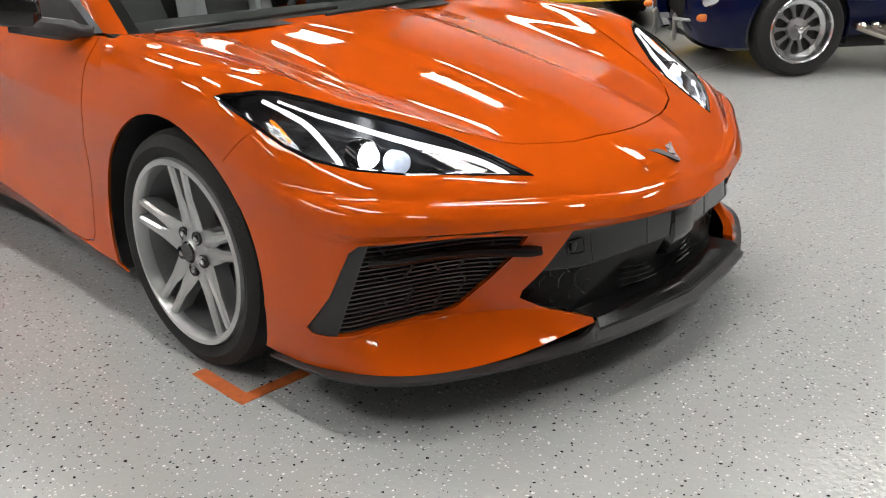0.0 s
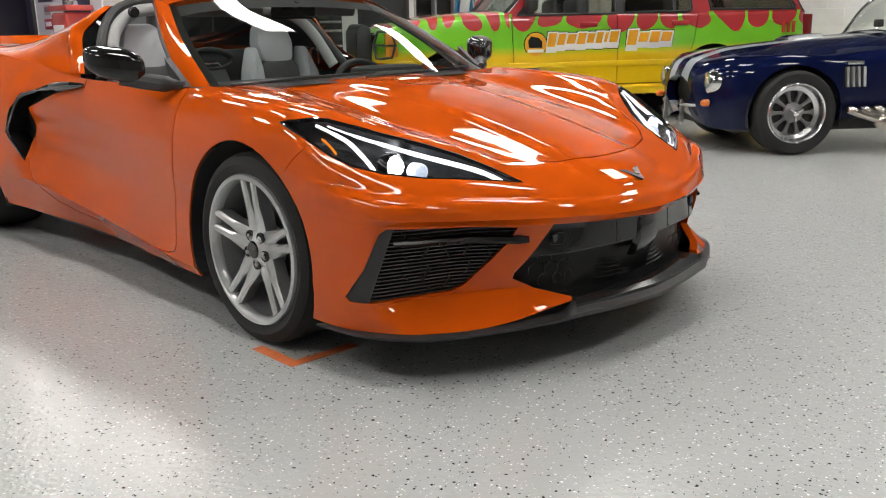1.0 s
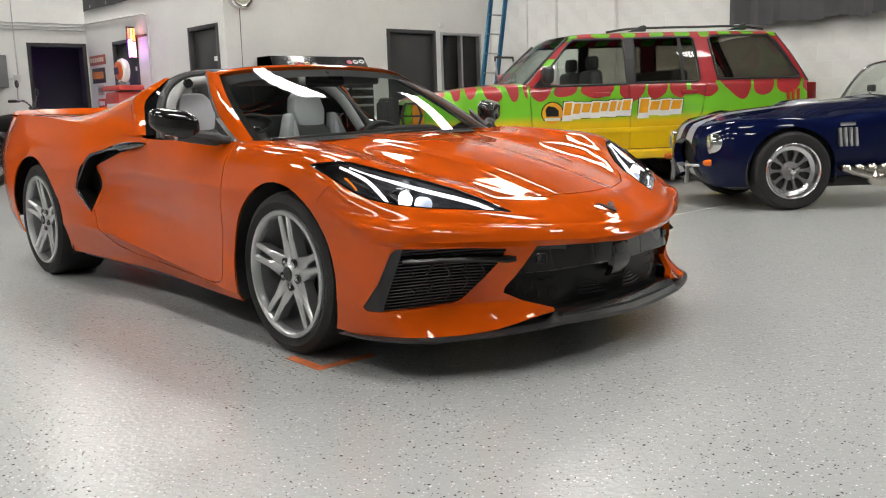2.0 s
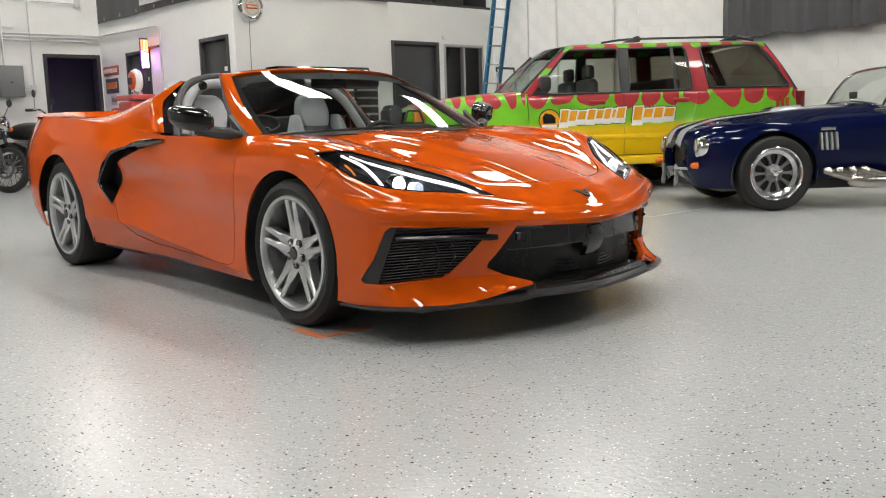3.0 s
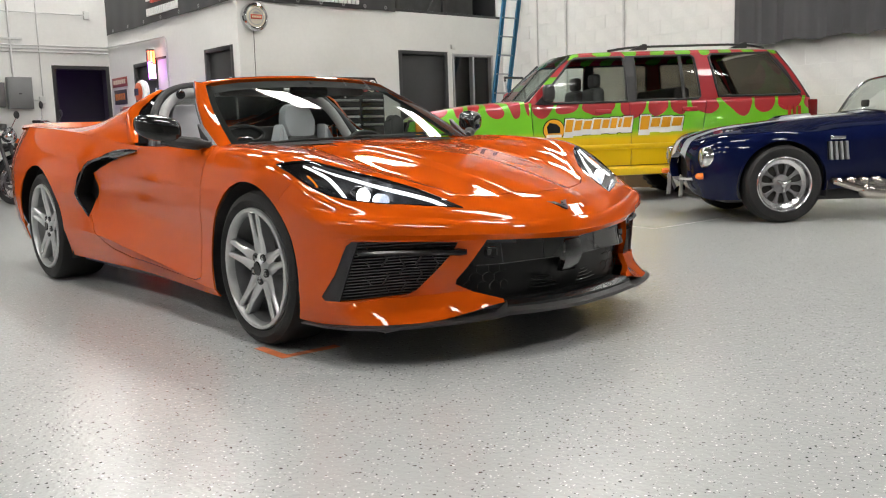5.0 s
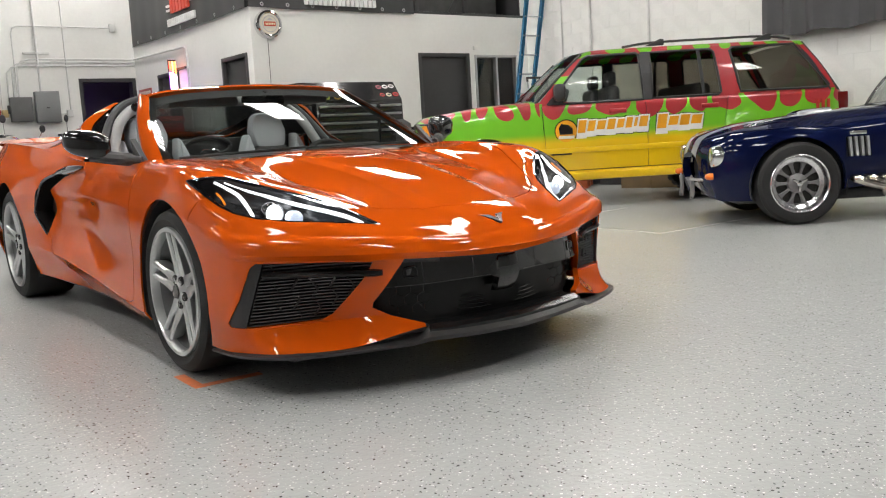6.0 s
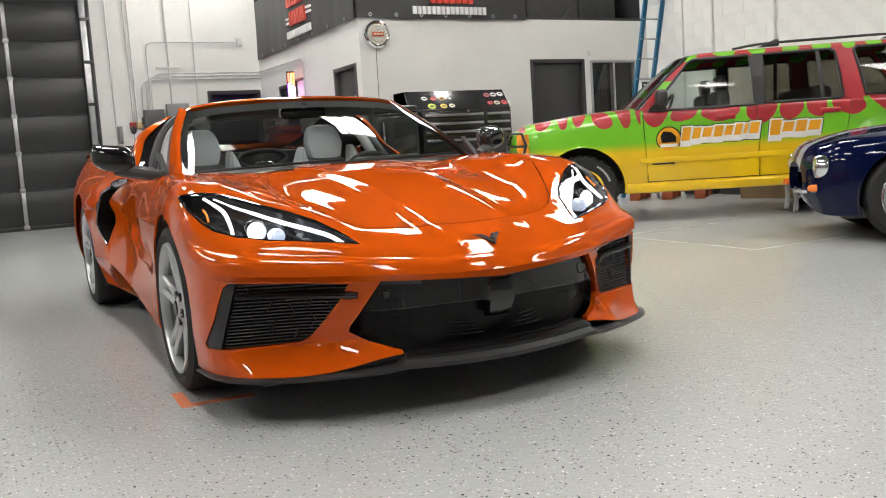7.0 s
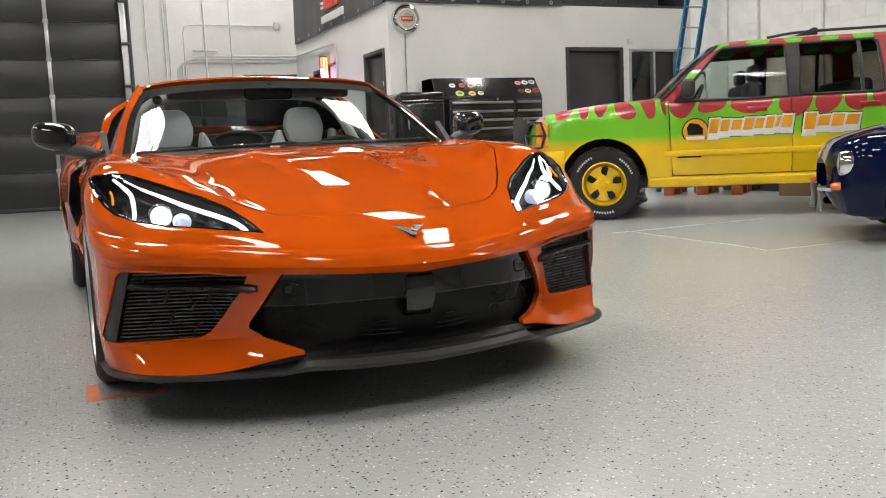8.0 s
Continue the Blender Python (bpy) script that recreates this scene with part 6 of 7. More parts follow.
for sx in (1, -1):
    ring = lathe([(.064, .03), (.082, .02), (.089, 0), (.089, -.06), (.064, -.06)], "y", 32)
    ring.transform(Matrix.Translation((sx * .53, .606, .56)))
    lamp = part("head_lamp", ring, CHROME, ROAD, "round chrome headlamp")
    gl = lathe([(0, .026), (.03, .023), (.05, .016), (.068, .006), (.07, 0)], "y", 28)
    gl.transform(Matrix.Translation((sx * .53, .618, .56)))
    part("lamp_lens", gl, mat("frosted_lens", (.34, .36, .38), .12, 0, 1.0, vary=.2, scale=60, bump=.5, bscale=90), lamp)
    am = lathe([(0, .024), (.014, .021), (.025, .008), (.028, -.01), (.028, -.04)], "y", 20)
    am.transform(Matrix.Translation((sx * .555, .665, .405)))
    part("turn_signal", am, mat("amber_signal", (.80, .17, .01), .25, 0, .8), ROAD, "round amber turn signal")
    jack = prism([(.69, .25), (.70, .205), (.712, .20), (.712, .225), (.722, .225), (.722, .20), (.732, .205), (.730, .26), (.722, .30), (.728, .38), (.715, .41), (.695, .38)], "x", sx * .20 - .010, sx * .20 + .010, .003)
    j = part("bumper_jack", jack, STEEL_SATIN, ROAD, "bright steel bumper jack")
    part("jack_tube", tube([(sx * .20, .72, .37), (sx * .34, .68, .37), (sx * .40, .60, .37)], .012, 8, per=3), STEEL_SATIN, j)
scoop = weave([((0, .42, .80), (.13, .42, .798), (.17, .40, .79)), ((0, .34, .875), (.12, .34, .87), (.17, .34, .825)), ((0, .10, .895), (.12, .10, .89), (.17, .10, .85))], 4, 4)
scoop.transform(Matrix.Translation((0, -.58, .02)))
part("bonnet_scoop", mirror(scoop), BLUE, ROAD)
part("scoop_mouth", box(-.12, -.24, .835, .12, -.195, .878, .01), DARKMESH, ROAD)
# side pipes
for sx in (1, -1):
    main = tube([(sx * .80, -.62, .27), (sx * .83, -.77, .235), (sx * .835, -1.3, .235), (sx * .83, -1.95, .235)], [.04, .058, .062, .058], 14, per=5)
    pipe = part("side_pipe", main, mat("warm_polished_steel", (.58, .54, .49), .18, 1.0, vary=.08), ROAD, "chrome side exhaust pipe")
    for k in range(4):
        runner = tube([(sx * .70, -.42 - .11 * k, .35), (sx * .79, -.44 - .11 * k, .335), (sx * .82, -.58 - .11 * k, .285), (sx * .832, -.74 - .11 * k, .25)], .032, 10, per=4)
        part("runner", runner, mat("warm_polished_steel", (.58, .54, .49), .18, 1.0), pipe)
# windscreen and cockpit
frame_pts = [(.60, -1.040, .86), (.57, -1.160, 1.06), (.50, -1.260, 1.19), (.30, -1.300, 1.225), (0, -1.310, 1.235)]
part("screen_frame", mirror(tube(frame_pts, .012, 8, per=4)), CHROME, ROAD, "chrome windscreen frame")
glz = weave([((0, -1.010, .93), (.35, -1.020, .91), (.60, -1.040, .86)), ((0, -1.160, 1.09), (.33, -1.170, 1.08), (.565, -1.170, 1.05)), ((0, -1.310, 1.23), (.28, -1.300, 1.222), (.50, -1.265, 1.185))], 4, 4)
gw = part("windscreen", mirror(glz), SIDEGLASS, ROAD)
gw.visible_shadow = False
part("screen_base", mirror(tube([(0, -1.000, .925), (.35, -1.010, .905), (.60, -1.040, .86)], .014, 8, per=4)), CHROME, ROAD)
part("cockpit", box(-.60, -2.014, .24, .60, -0.940, .30, .02), DARKTRIM, ROAD)
part("dashboard", box(-.60, -1.060, .55, .60, -0.940, .86, .03), DARKTRIM, ROAD)
part("scuttle", mirror(weave([((0, -0.84, .925), (.40, -0.86, .885), (.63, -0.89, .785)), ((0, -1.02, .935), (.40, -1.04, .895), (.645, -1.06, .79))], 5, 3)), BLUE, ROAD)
for sx in (.28, -.28):
    part("seat", box(sx - .22, -2.060, .30, sx + .22, -1.860, .98, .08, seg=3), DARKTRIM, ROAD, "black bucket seat")
part("steering_wheel", tube([(-.28 + .17 * math.cos(t), -1.26 - .05 * math.sin(t), .86 + .16 * math.sin(t)) for t in (2 * math.pi * k / 28 for k in range(28))], .012, 8, closed=True), DARKTRIM, ROAD)
part("rear_cowl", box(-.62, -2.2, .30, .62, -1.95, .80, .05, seg=3), BLUE, ROAD)
part("cabin_mirror", box(-.09, -1.040, .955, .03, -1.010, 1.02, .012), SATINBLACK, ROAD)
part("mirror_foot", tube([(-.03, -1.025, .96), (-.03, -1., .93)], .008, 6), CHROME, ROAD)
part("chassis", box(-.60, -2.7, .17, .60, .45, .26, .02), DARKTRIM, ROAD)


def spun_wheel(y, sgn, width=.24):
    x = sgn * .775
    flip = Matrix.Translation((x, y, .325)) @ (Matrix.Identity(4) if sgn > 0 else Matrix.Rotation(math.pi, 4, "Z"))
    t = lathe([(.225, -width), (.25, -width - .004), (.30, -width), (.321, -width + .025), (.325, -width + .05), (.325, -.05), (.321, -.02), (.30, .0), (.25, .004), (.232, -.006)], "x", 56, caps=False)
    lip = lathe([(.236, -.002), (.228, .006), (.220, .0), (.213, -.02), (.205, -.06), (.172, -.075), (.168, -.10), (.20, -width)], "x", 56, caps=False)
    hub = lathe([(0, -.015), (.02, -.017), (.035, -.025), (.05, -.045), (.075, -.060), (.08, -.09), (0, -.09)], "x", 32)
    for b in (t, lip, hub):
        b.transform(flip)
    root = part("wheel", t, RUBBER, ROAD, "black tyre on a polished deep-lip rim")
    part("rim", lip, mat("turned_alloy_lip", (.62, .62, .63), .24, 1.0, vary=.08, scale=30), root, "polished rim"), part("hub", hub, mat("grey_cast_wheel", (.22, .22, .225), .45, .5, vary=.1, scale=20), root)
    knob = lathe([(0, -.002), (.014, -.004), (.024, -.012), (.027, -.030)], "x", 24)
    knob.transform(flip)
    part("spinner", knob, CHROME, root, "bright three-eared spinner")
    drum = lathe([(0, -.108), (.166, -.108), (.166, -.125), (0, -.125)], "x", 32)
    drum.transform(flip)
    part("brake_drum", drum, mat("dark_brake_iron", (.05, .048, .046), .5, .5, vary=.3, scale=20), root)
    for k in range(10):
        s = prism([(.050, -.015), (.085, -.0105), (.125, -.011), (.155, -.016), (.172, -.030), (.172, .030), (.155, .016), (.125, .011), (.085, .0105), (.050, .015)], "x", -.092, -.068, .003)
        s.transform(flip @ Matrix.Rotation(2 * math.pi * k / 10, 4, "X"))
        part("spoke", s, mat("grey_cast_wheel", (.22, .22, .225), .45, .5, vary=.1, scale=20), root)
    for k in range(3):
        e = prism([(0, -.012), (.062, -.007), (.066, 0), (.062, .007), (0, .012)], "x", -.026, -.008, .003)
        e.transform(flip @ Matrix.Rotation(2 * math.pi * k / 3 + .5, 4, "X"))
        part("spinner_ear", e, CHROME, root)
    d = lathe([(.05, -.12), (.15, -.12), (.15, -.14), (.05, -.14)], "x", 36, closed=True)
    d.transform(flip)
    part("brake_disc", d, DISC, root)


for y in (0, -2.29):
    spun_wheel(y, -1), spun_wheel(y, 1)
for cy in (0, -2.29):
    arch = lathe([(.02, .40), (.38, .40), (.38, .735)], "x", 32, (0, cy, .325), caps=False)
    bmesh.ops.bisect_plane(arch, geom=arch.verts[:] + arch.edges[:] + arch.faces[:], plane_co=(0, 0, .21), plane_no=(0, 0, 1), clear_inner=True)
    pair("wheel_housing", arch, DARKTRIM, ROAD)




# ---------------------------------------------------------------- fittings of the room
DARKGREY = mat("dark_grey_cloth", (0.07, 0.07, 0.075), 0.85, vary=0.1, scale=3, bump=0.2, bscale=120)
BANNER = mat("black_banner_vinyl", (0.032, 0.032, 0.034), 0.5, vary=0.2, scale=2, bump=0.05, bscale=8)
BANNERRED = mat("banner_red", (0.62, 0.06, 0.03), 0.5)
BANNERWHITE = mat("banner_white", (0.75, 0.75, 0.75), 0.5)
GREYMETAL = mat("grey_enamel", (0.20, 0.205, 0.21), 0.45, vary=0.08, scale=4)
GALV = mat("painted_conduit", (0.60, 0.60, 0.59), 0.5, vary=0.08, scale=8)
STEEL = mat("brushed_steel", (0.45, 0.45, 0.46), 0.3, 0.9, vary=0.1, scale=20)


def fitting(name, bm, material, label, category, group=""):
    return solo(name, bm, material, pose(0, 0, 0), label, category, group)


# black doors in the office walls, each leaf in its frame
def office_door(name, axis, u0, u1, at, top):
    d = thing(name, pose(0, 0, 0), "black painted door, shut, in a black frame", "door", kind="structure")
    fr = bmesh.new()
    w = .055
    for a, b, z0, z1 in ((u0, u0 + w, 0, top), (u1 - w, u1, 0, top), (u0 + w, u1 - w, top - w, top)):
        if axis == "y":
            box(a, at - .16, z0, b, at + .015, z1, .004, fr)
        else:
            box(at - .16, a, z0, at + .015, b, z1, .004, fr)
    part("door_frame", fr, BLACKDOOR, d)
    if axis == "y":
        part("leaf", box(u0 + w, at - .09, .01, u1 - w, at - .045, top - w - .004, .004), BLACKDOOR, d)
        part("door_handle", tube([(u1 - .14, at - .045, 1.0), (u1 - .14, at + .01, 1.0), (u1 - .25, at + .01, 1.0)], .01, 8), STEEL, d)
    else:
        part("leaf", box(at - .09, u0 + w, .01, at - .045, u1 - w, top - w - .004, .004), BLACKDOOR, d)
        part("door_handle", tube([(at - .045, u1 - .14, 1.0), (at + .01, u1 - .14, 1.0), (at + .01, u1 - .25, 1.0)], .01, 8), STEEL, d)
        part("door_notice", box(at - .044, u1 - .24, 1.66, at - .04, u1 - .10, 1.72), BANNERWHITE, d, "small pale notice")
    return d


office_door("door_1", "y", -7.02, -6.01, AY, 2.15)
office_door("door_2", "x", -8.83, -7.97, AX, 2.15)
office_door("door_3", "x", -11.46, -10.52, AX, 2.15)
df = bmesh.new()
for a, b, z0, z1 in ((-3.24, -3.18, 0, 2.2), (-2.33, -2.27, 0, 2.2), (-3.18, -2.33, 2.14, 2.2)):
    box(a, BACK - .2, z0, b, BACK + .012, z1, 0, df)
solo("door_4", df, BLACKDOOR, pose(0, 0, 0), "black frame of an open doorway", "doorway", kind="structure")
# tube added out of sight behind the jamb to tint the passage wall purple
PURPLE = mat("purple_glow", (0.35, 0.06, 0.9), 0.5, emit=14.0)
tl = thing("passage_glow_tube", pose(-2.10, BACK - 0.80, 1.55), "unseen purple tube, added for the glow in the passage", "tube light")
part("tube", tube([(0, 0, -.5), (0, 0, .5)], .02, 10), PURPLE, tl)
part("holder", box(.02, -.04, -.55, .15, .04, .55, .01), BLACKDOOR, tl)

# office window with a sliding sash
win = thing("window_1", pose(0, 0, 0), "sliding office window with grey frame", "window", kind="structure")
wf = bmesh.new()
for a, b, z0, z1 in ((-8.05, -8.01, 1.15, 2.13), (-7.17, -7.13, 1.15, 2.13), (-8.01, -7.17, 2.09, 2.13), (-8.01, -7.17, 1.15, 1.19), (-7.61, -7.57, 1.19, 2.09)):
    box(a, AY - .12, z0, b, AY + .012, z1, .003, wf)
part("window_frame", wf, STEEL, win)
for a, b in ((-8.01, -7.61), (-7.57, -7.17)):
    part("pane", box(a, AY - .075, 1.19, b, AY - .069, 2.09), TINT, win).visible_shadow = False
part("window_sill", box(-8.1, AY, 1.12, -7.1, AY + .05, 1.15, .004), WHITE, win)
fitting("office_shelf", box(-8.2, AY - 1.2, 0, -6.9, AY - .9, 1.75, .01), mat("dark_shelf_wood", (.06, .045, .035), .6, vary=.3, scale=5), "dark shelf unit behind the office window", "shelf")

# roller door of black panels
roll = thing("roller_door", pose(0, 0, 0), "black sectional overhead door with bright upright struts", "garage door", kind="structure")
PANELBLACK = mat("black_door_panel", (0.030, 0.031, 0.032), 0.33, 0.1, vary=0.12, scale=1.5, bump=0.05, bscale=15)
for k in range(7):
    z0 = .06 + k * .608
    part("door_section", box(-0.259, BACK - .10, z0, 3.774, BACK - .05, min(z0 + .598, 3.91), .012), PANELBLACK, roll)
    if k:
        part("section_rib", box(-0.259, BACK - .052, z0 - .030, 3.774, BACK - .035, z0 - .012, .003), PANELBLACK, roll)
part("bottom_seal", box(-0.259, BACK - .10, .0, 3.774, BACK - .045, .06, .01), SATINBLACK, roll)
for x in (0.878, 1.976, 3.045):
    for k in range(6):
        z0 = .06 + k * .608
        part("strut", box(x - .03, BACK - .055, z0 + .02, x + .03, BACK - .02, z0 + .585, .006), STEEL, roll)
        part("hinge", box(x - .045, BACK - .05, z0 - .045, x + .045, BACK - .012, z0 + .02, .006), STEEL, roll)
part("track", box(-0.357, BACK - .02, 0, -0.259, BACK + .06, 3.912, .008), STEEL, roll, "bright steel door track")
for z in (.6, 1.3, 2.0, 2.7, 3.4):
    part("track_bracket", box(-0.395, BACK, z, -0.259, BACK + .075, z + .05, .004), BLACKDOOR, roll)
part("jamb_seal", box(-0.425, BACK - .02, 0, -0.376, BACK + .03, 3.912, .006), SATINBLACK, roll)

# conduits and boxes on the back wall
def conduit(pts, r=.014, label="white painted steel conduit on the wall"):
    return fitting("conduit", tube(pts, r, 8), GALV, label, "conduit", "conduits on the walls")


Y = BACK + .03
for x, z0, z1 in ((-1.64, 1.97, HIGH), (-2.087, 1.62, HIGH), (-0.668, 0.1, HIGH), (-0.959, 1.72, HIGH), (-1.027, 1.72, HIGH)):
    conduit([(x, Y, z0), (x, Y, z1)], .018 if z0 == 1.97 else .012)
for k, z in enumerate((2.52, 2.47, 2.415)):
    conduit([(AX + .02, Y, z), (-1.50 + .08 * k, Y, z), (-1.39 + .08 * k, Y, z - .03), (-1.31 + .08 * k, Y, z - .12), (-1.30 + .08 * k, Y, 1.87)], .014)
conduit([(-2.903, Y, 3.057), (-1.387, Y, 3.057), (-1.309, Y, 3.018), (-1.28, Y, 2.921), (-1.28, Y, 1.968)], .011)
conduit([(-1.883, Y, 1.618), (-2.048, Y, 1.618)], .012)
fitting("junction_box", box(-2.116, BACK, 1.56, -2.019, BACK + .06, 1.676, .006), GALV, "small painted junction box", "junction box")
fitting("junction_box", box(-2.962, BACK, 2.989, -2.864, BACK + .05, 3.125, .01), GALV, "small round-edged junction box", "junction box")
fitting("conduit_strut", box(-1.834, BACK, 2.6, -1.426, BACK + .045, 2.639, .004), GALV, "short painted mounting strut", "strut")
pb = thing("breaker_panel", pose(0, 0, 0), "grey enamelled electrical breaker panel on the wall", "electrical panel")
part("cabinet", box(-1.902, BACK, 1.472, -1.523, BACK + .13, 1.988, .008), GREYMETAL, pb)
part("cover", box(-1.883, BACK + .13, 1.492, -1.542, BACK + .138, 1.968, .004), GREYMETAL, pb)
part("latch", box(-1.727, BACK + .138, 1.706, -1.679, BACK + .146, 1.725, .003), BLACKDOOR, pb)
pb2 = thing("switch_box", pose(0, 0, 0), "dark grey electrical switch box on the wall", "electrical panel")
part("cabinet", box(-1.474, BACK, 1.502, -1.134, BACK + .12, 1.9, .008), mat("dark_grey_enamel", (.10, .10, .10), .5, vary=.1), pb2)
part("lever", box(-1.134, BACK + .04, 1.638, -1.095, BACK + .08, 1.774, .006), BLACKDOOR, pb2)
for x, m, l in ((-1.056, mat("tan_plastic", (.45, .33, .15), .5), "small tan socket box"), (-0.94, mat("faded_red_plastic", (.40, .05, .04), .5), "small red alarm box")):
    fitting("wall_box", box(x - .05, BACK, 1.58, x + .05, BACK + .07, 1.70, .008), m, l, "wall box")
fitting("wall_box", box(-0.765, BACK, 1.346, -0.687, BACK + .06, 1.638, .01), mat("grey_plastic", (.22, .22, .22), .5), "narrow grey door control box", "wall box")
conduit([(AX + .03, BACK + .02, 2.52), (AX + .03, -10.15, 2.47), (AX + .03, -10.08, 2.44), (AX + .03, -10.06, 2.36), (AX + .03, -10.06, 0.4)], .016)

# right-hand block wall: courses and uprights
BLOCK = mat("white_painted_block", (0.70, 0.70, 0.685), 0.6, vary=0.06, scale=3, bump=0.35, bscale=70)
for y in (-6.95, -6.33, -5.19):
    conduit([(RIGHT + .03, y, 0), (RIGHT + .03, y, HIGH)], .02 if y != -6.95 else .012)

# curtain above the parked roadster: a pleated cloth
cur = bmesh.new()
cols = []
for k in range(161):
    y = -3.25 + k * .05
    x = RIGHT + .16 + .045 * math.sin(k * 1.05) + .02 * math.sin(k * .37 + 1)
    cols.append([cur.verts.new((x + .02 * math.sin(k * .9) * (1 - q), y, 1.86 + .02 * math.sin(k * .5) + q * 2.5)) for q in (0, .15, .4, .7, 1)])
for a, b in zip(cols, cols[1:]):
    for q in range(4):
        cur.faces.new((a[q], b[q], b[q + 1], a[q + 1]))
shell_solid(cur, .004)
ct = thing("curtain", pose(0, 0, 0), "dark grey pleated curtain hung on the block wall", "curtain")
part("cloth", cur, DARKGREY, ct)
part("rail", tube([(RIGHT + .16, -3.3, 4.38), (RIGHT + .16, 4.8, 4.38)], .02, 8), STEEL, ct)
part("rail_bracket", box(RIGHT, -3.2, 4.36, RIGHT + .17, -3.16, 4.40), STEEL, ct)
part("rail_bracket", box(RIGHT, 4.6, 4.36, RIGHT + .17, 4.64, 4.40), STEEL, ct)

# banners round the top of the office block, with plain bars for their print
def banner(axis, u0, u1, z0, z1):
    bm = bmesh.new()
    n = 60
    rows = []
    for k in range(n + 1):
        u = u0 + (u1 - u0) * k / n
        sag = .005 * math.sin(k * .25)
        d = .02 + .008 * math.sin(k * .35) + .004 * math.sin(k * 1.1)
        rows.append([bm.verts.new((u, AY + d * f + .02, z) if axis == "y" else (AX + d * f + .02, u, z)) for f, z in ((1, z0 + sag), (.5, (z0 + z1) / 2), (0, z1))])
    for a, b in zip(rows, rows[1:]):
        for q in (0, 1):
            bm.faces.new((a[q], b[q], b[q + 1], a[q + 1]))
    bmesh.ops.recalc_face_normals(bm, faces=bm.faces[:])
    shell_solid(bm, .003)
    t = thing("banner", pose(0, 0, 0), "black vinyl banner with red and white print, along the office top", "banner", "banners on the office block")
    part("sheet", bm, BANNER, t)
    for k in range(7):
        u = u0 + (u1 - u0) * (k + .5) / 7
        part("eyelet", lathe([(.012, 0), (.02, .004), (.028, 0)], "y" if axis == "y" else "x", 16, (u, AY + .055, z0 + .05) if axis == "y" else (AX + .055, u, z0 + .05), caps=False), STEEL, t)
    return t


def bars(t, axis, runs, m, d=.075):
    for u0, u1, z0, z1 in runs:
        b = box(u0, AY + .03, z0, u1, AY + d, z1) if axis == "y" else box(AX + .03, u0, z0, AX + d, u1, z1)
        part("print_bar", b, m, t, "plain bar of print")


ba = banner("y", -5.95, AX + .03, 2.72, 3.75)
bars(ba, "y", [(-5.25 + .075 * k, -5.25 + .075 * k + .055, 2.785, 2.89) for k in range(16)], BANNERWHITE)
bars(ba, "y", [(-5.04 + .10 * k, -5.04 + .10 * k + .075, 2.94, 3.08) for k in range(7)], BANNERRED)
bars(ba, "y", [(-5.04 + .085 * k, -5.04 + .085 * k + .06, 3.14, 3.34) for k in range(8)], BANNERRED)
bb = banner("x", -12.45, AY - .03, 2.72, 3.75)
bars(bb, "x", [(-10.62 + .075 * k, -10.62 + .075 * k + .055, 2.83, 2.94) for k in range(15)], BANNERWHITE)
bars(bb, "x", [(-10.45 + .125 * k, -10.45 + .125 * k + .095, 3.02, 3.24) for k in range(6)], BANNERRED)
bars(bb, "x", [(-10.55 + .14 * k, -10.55 + .14 * k + .11, 3.32, 3.54) for k in range(7)], BANNERRED)
bars(bb, "x", [(-10.62, -10.48, 3.06, 3.09), (-10.62, -10.48, 3.13, 3.16), (-9.66, -9.48, 3.10, 3.13), (-9.66, -9.48, 3.17, 3.20)], BANNERWHITE)
# guard rail of the mezzanine beyond the banner
mr = thing("mezzanine_rail", pose(0, 0, 0), "black steel guard rail with a raking strut on the office top", "rail")
part("kerb_beam", box(RIGHT, AY - .13, 2.74, -5.95, AY - .05, 2.79, .004), BLACKDOOR, mr)
part("post", box(-7.10, AY - .12, 2.79, -7.02, AY - .06, 3.8, .004), BLACKDOOR, mr)
part("post", box(-6.12, AY - .12, 2.79, -6.05, AY - .06, 3.8, .004), BLACKDOOR, mr)
part("strut", prism([(-6.78, 2.79), (-6.70, 2.79), (-7.04, 3.28), (-7.10, 3.24)], "y", AY - .11, AY - .07), BLACKDOOR, mr)
part("top_rail", box(RIGHT, AY - .13, 3.70, -5.95, AY - .05, 3.78, .004), BLACKDOOR, mr)
fitting("stored_crate", box(-8.0, AY - 1.0, 2.74, -6.3, AY - .4, 3.5, .02), mat("dark_crate", (.05, .05, .05), .6, vary=.3), "dark crate stored on the office top", "crate")

# round sign with a chrome rim, and its cable
rs = thing("round_sign", pose(-3.50, AY, 2.50), "round wall sign with chrome rim, cream face and red band", "sign")
part("rim", lathe([(.135, .09), (.16, .10), (.185, .085), (.195, .04), (.19, 0), (.13, 0)], "y", 48), CHROME, rs, "chrome rim")
part("face", lathe([(0, .095), (.14, .095), (.14, .05)], "y", 40), mat("cream_sign_face", (.62, .58, .48), .3, 0, .5, vary=.08), rs)
part("inner_ring", lathe([(.100, .099), (.112, .099), (.112, .09), (.100, .09)], "y", 40, closed=True), STEEL, rs)
part("band", box(-.085, .094, -.03, .085, .104, .032, .003), mat("sign_red", (.42, .05, .02), .4), rs, "plain red bar")
for k in range(6):
    part("print_bar", box(-.068 + .024 * k, .103, -.012, -.052 + .024 * k, .107, .014), mat("sign_cream", (.7, .6, .4), .4), rs)
part("mark", prism([(-.05, .05), (.05, .05), (0, .085)], "y", .094, .1), STEEL, rs)
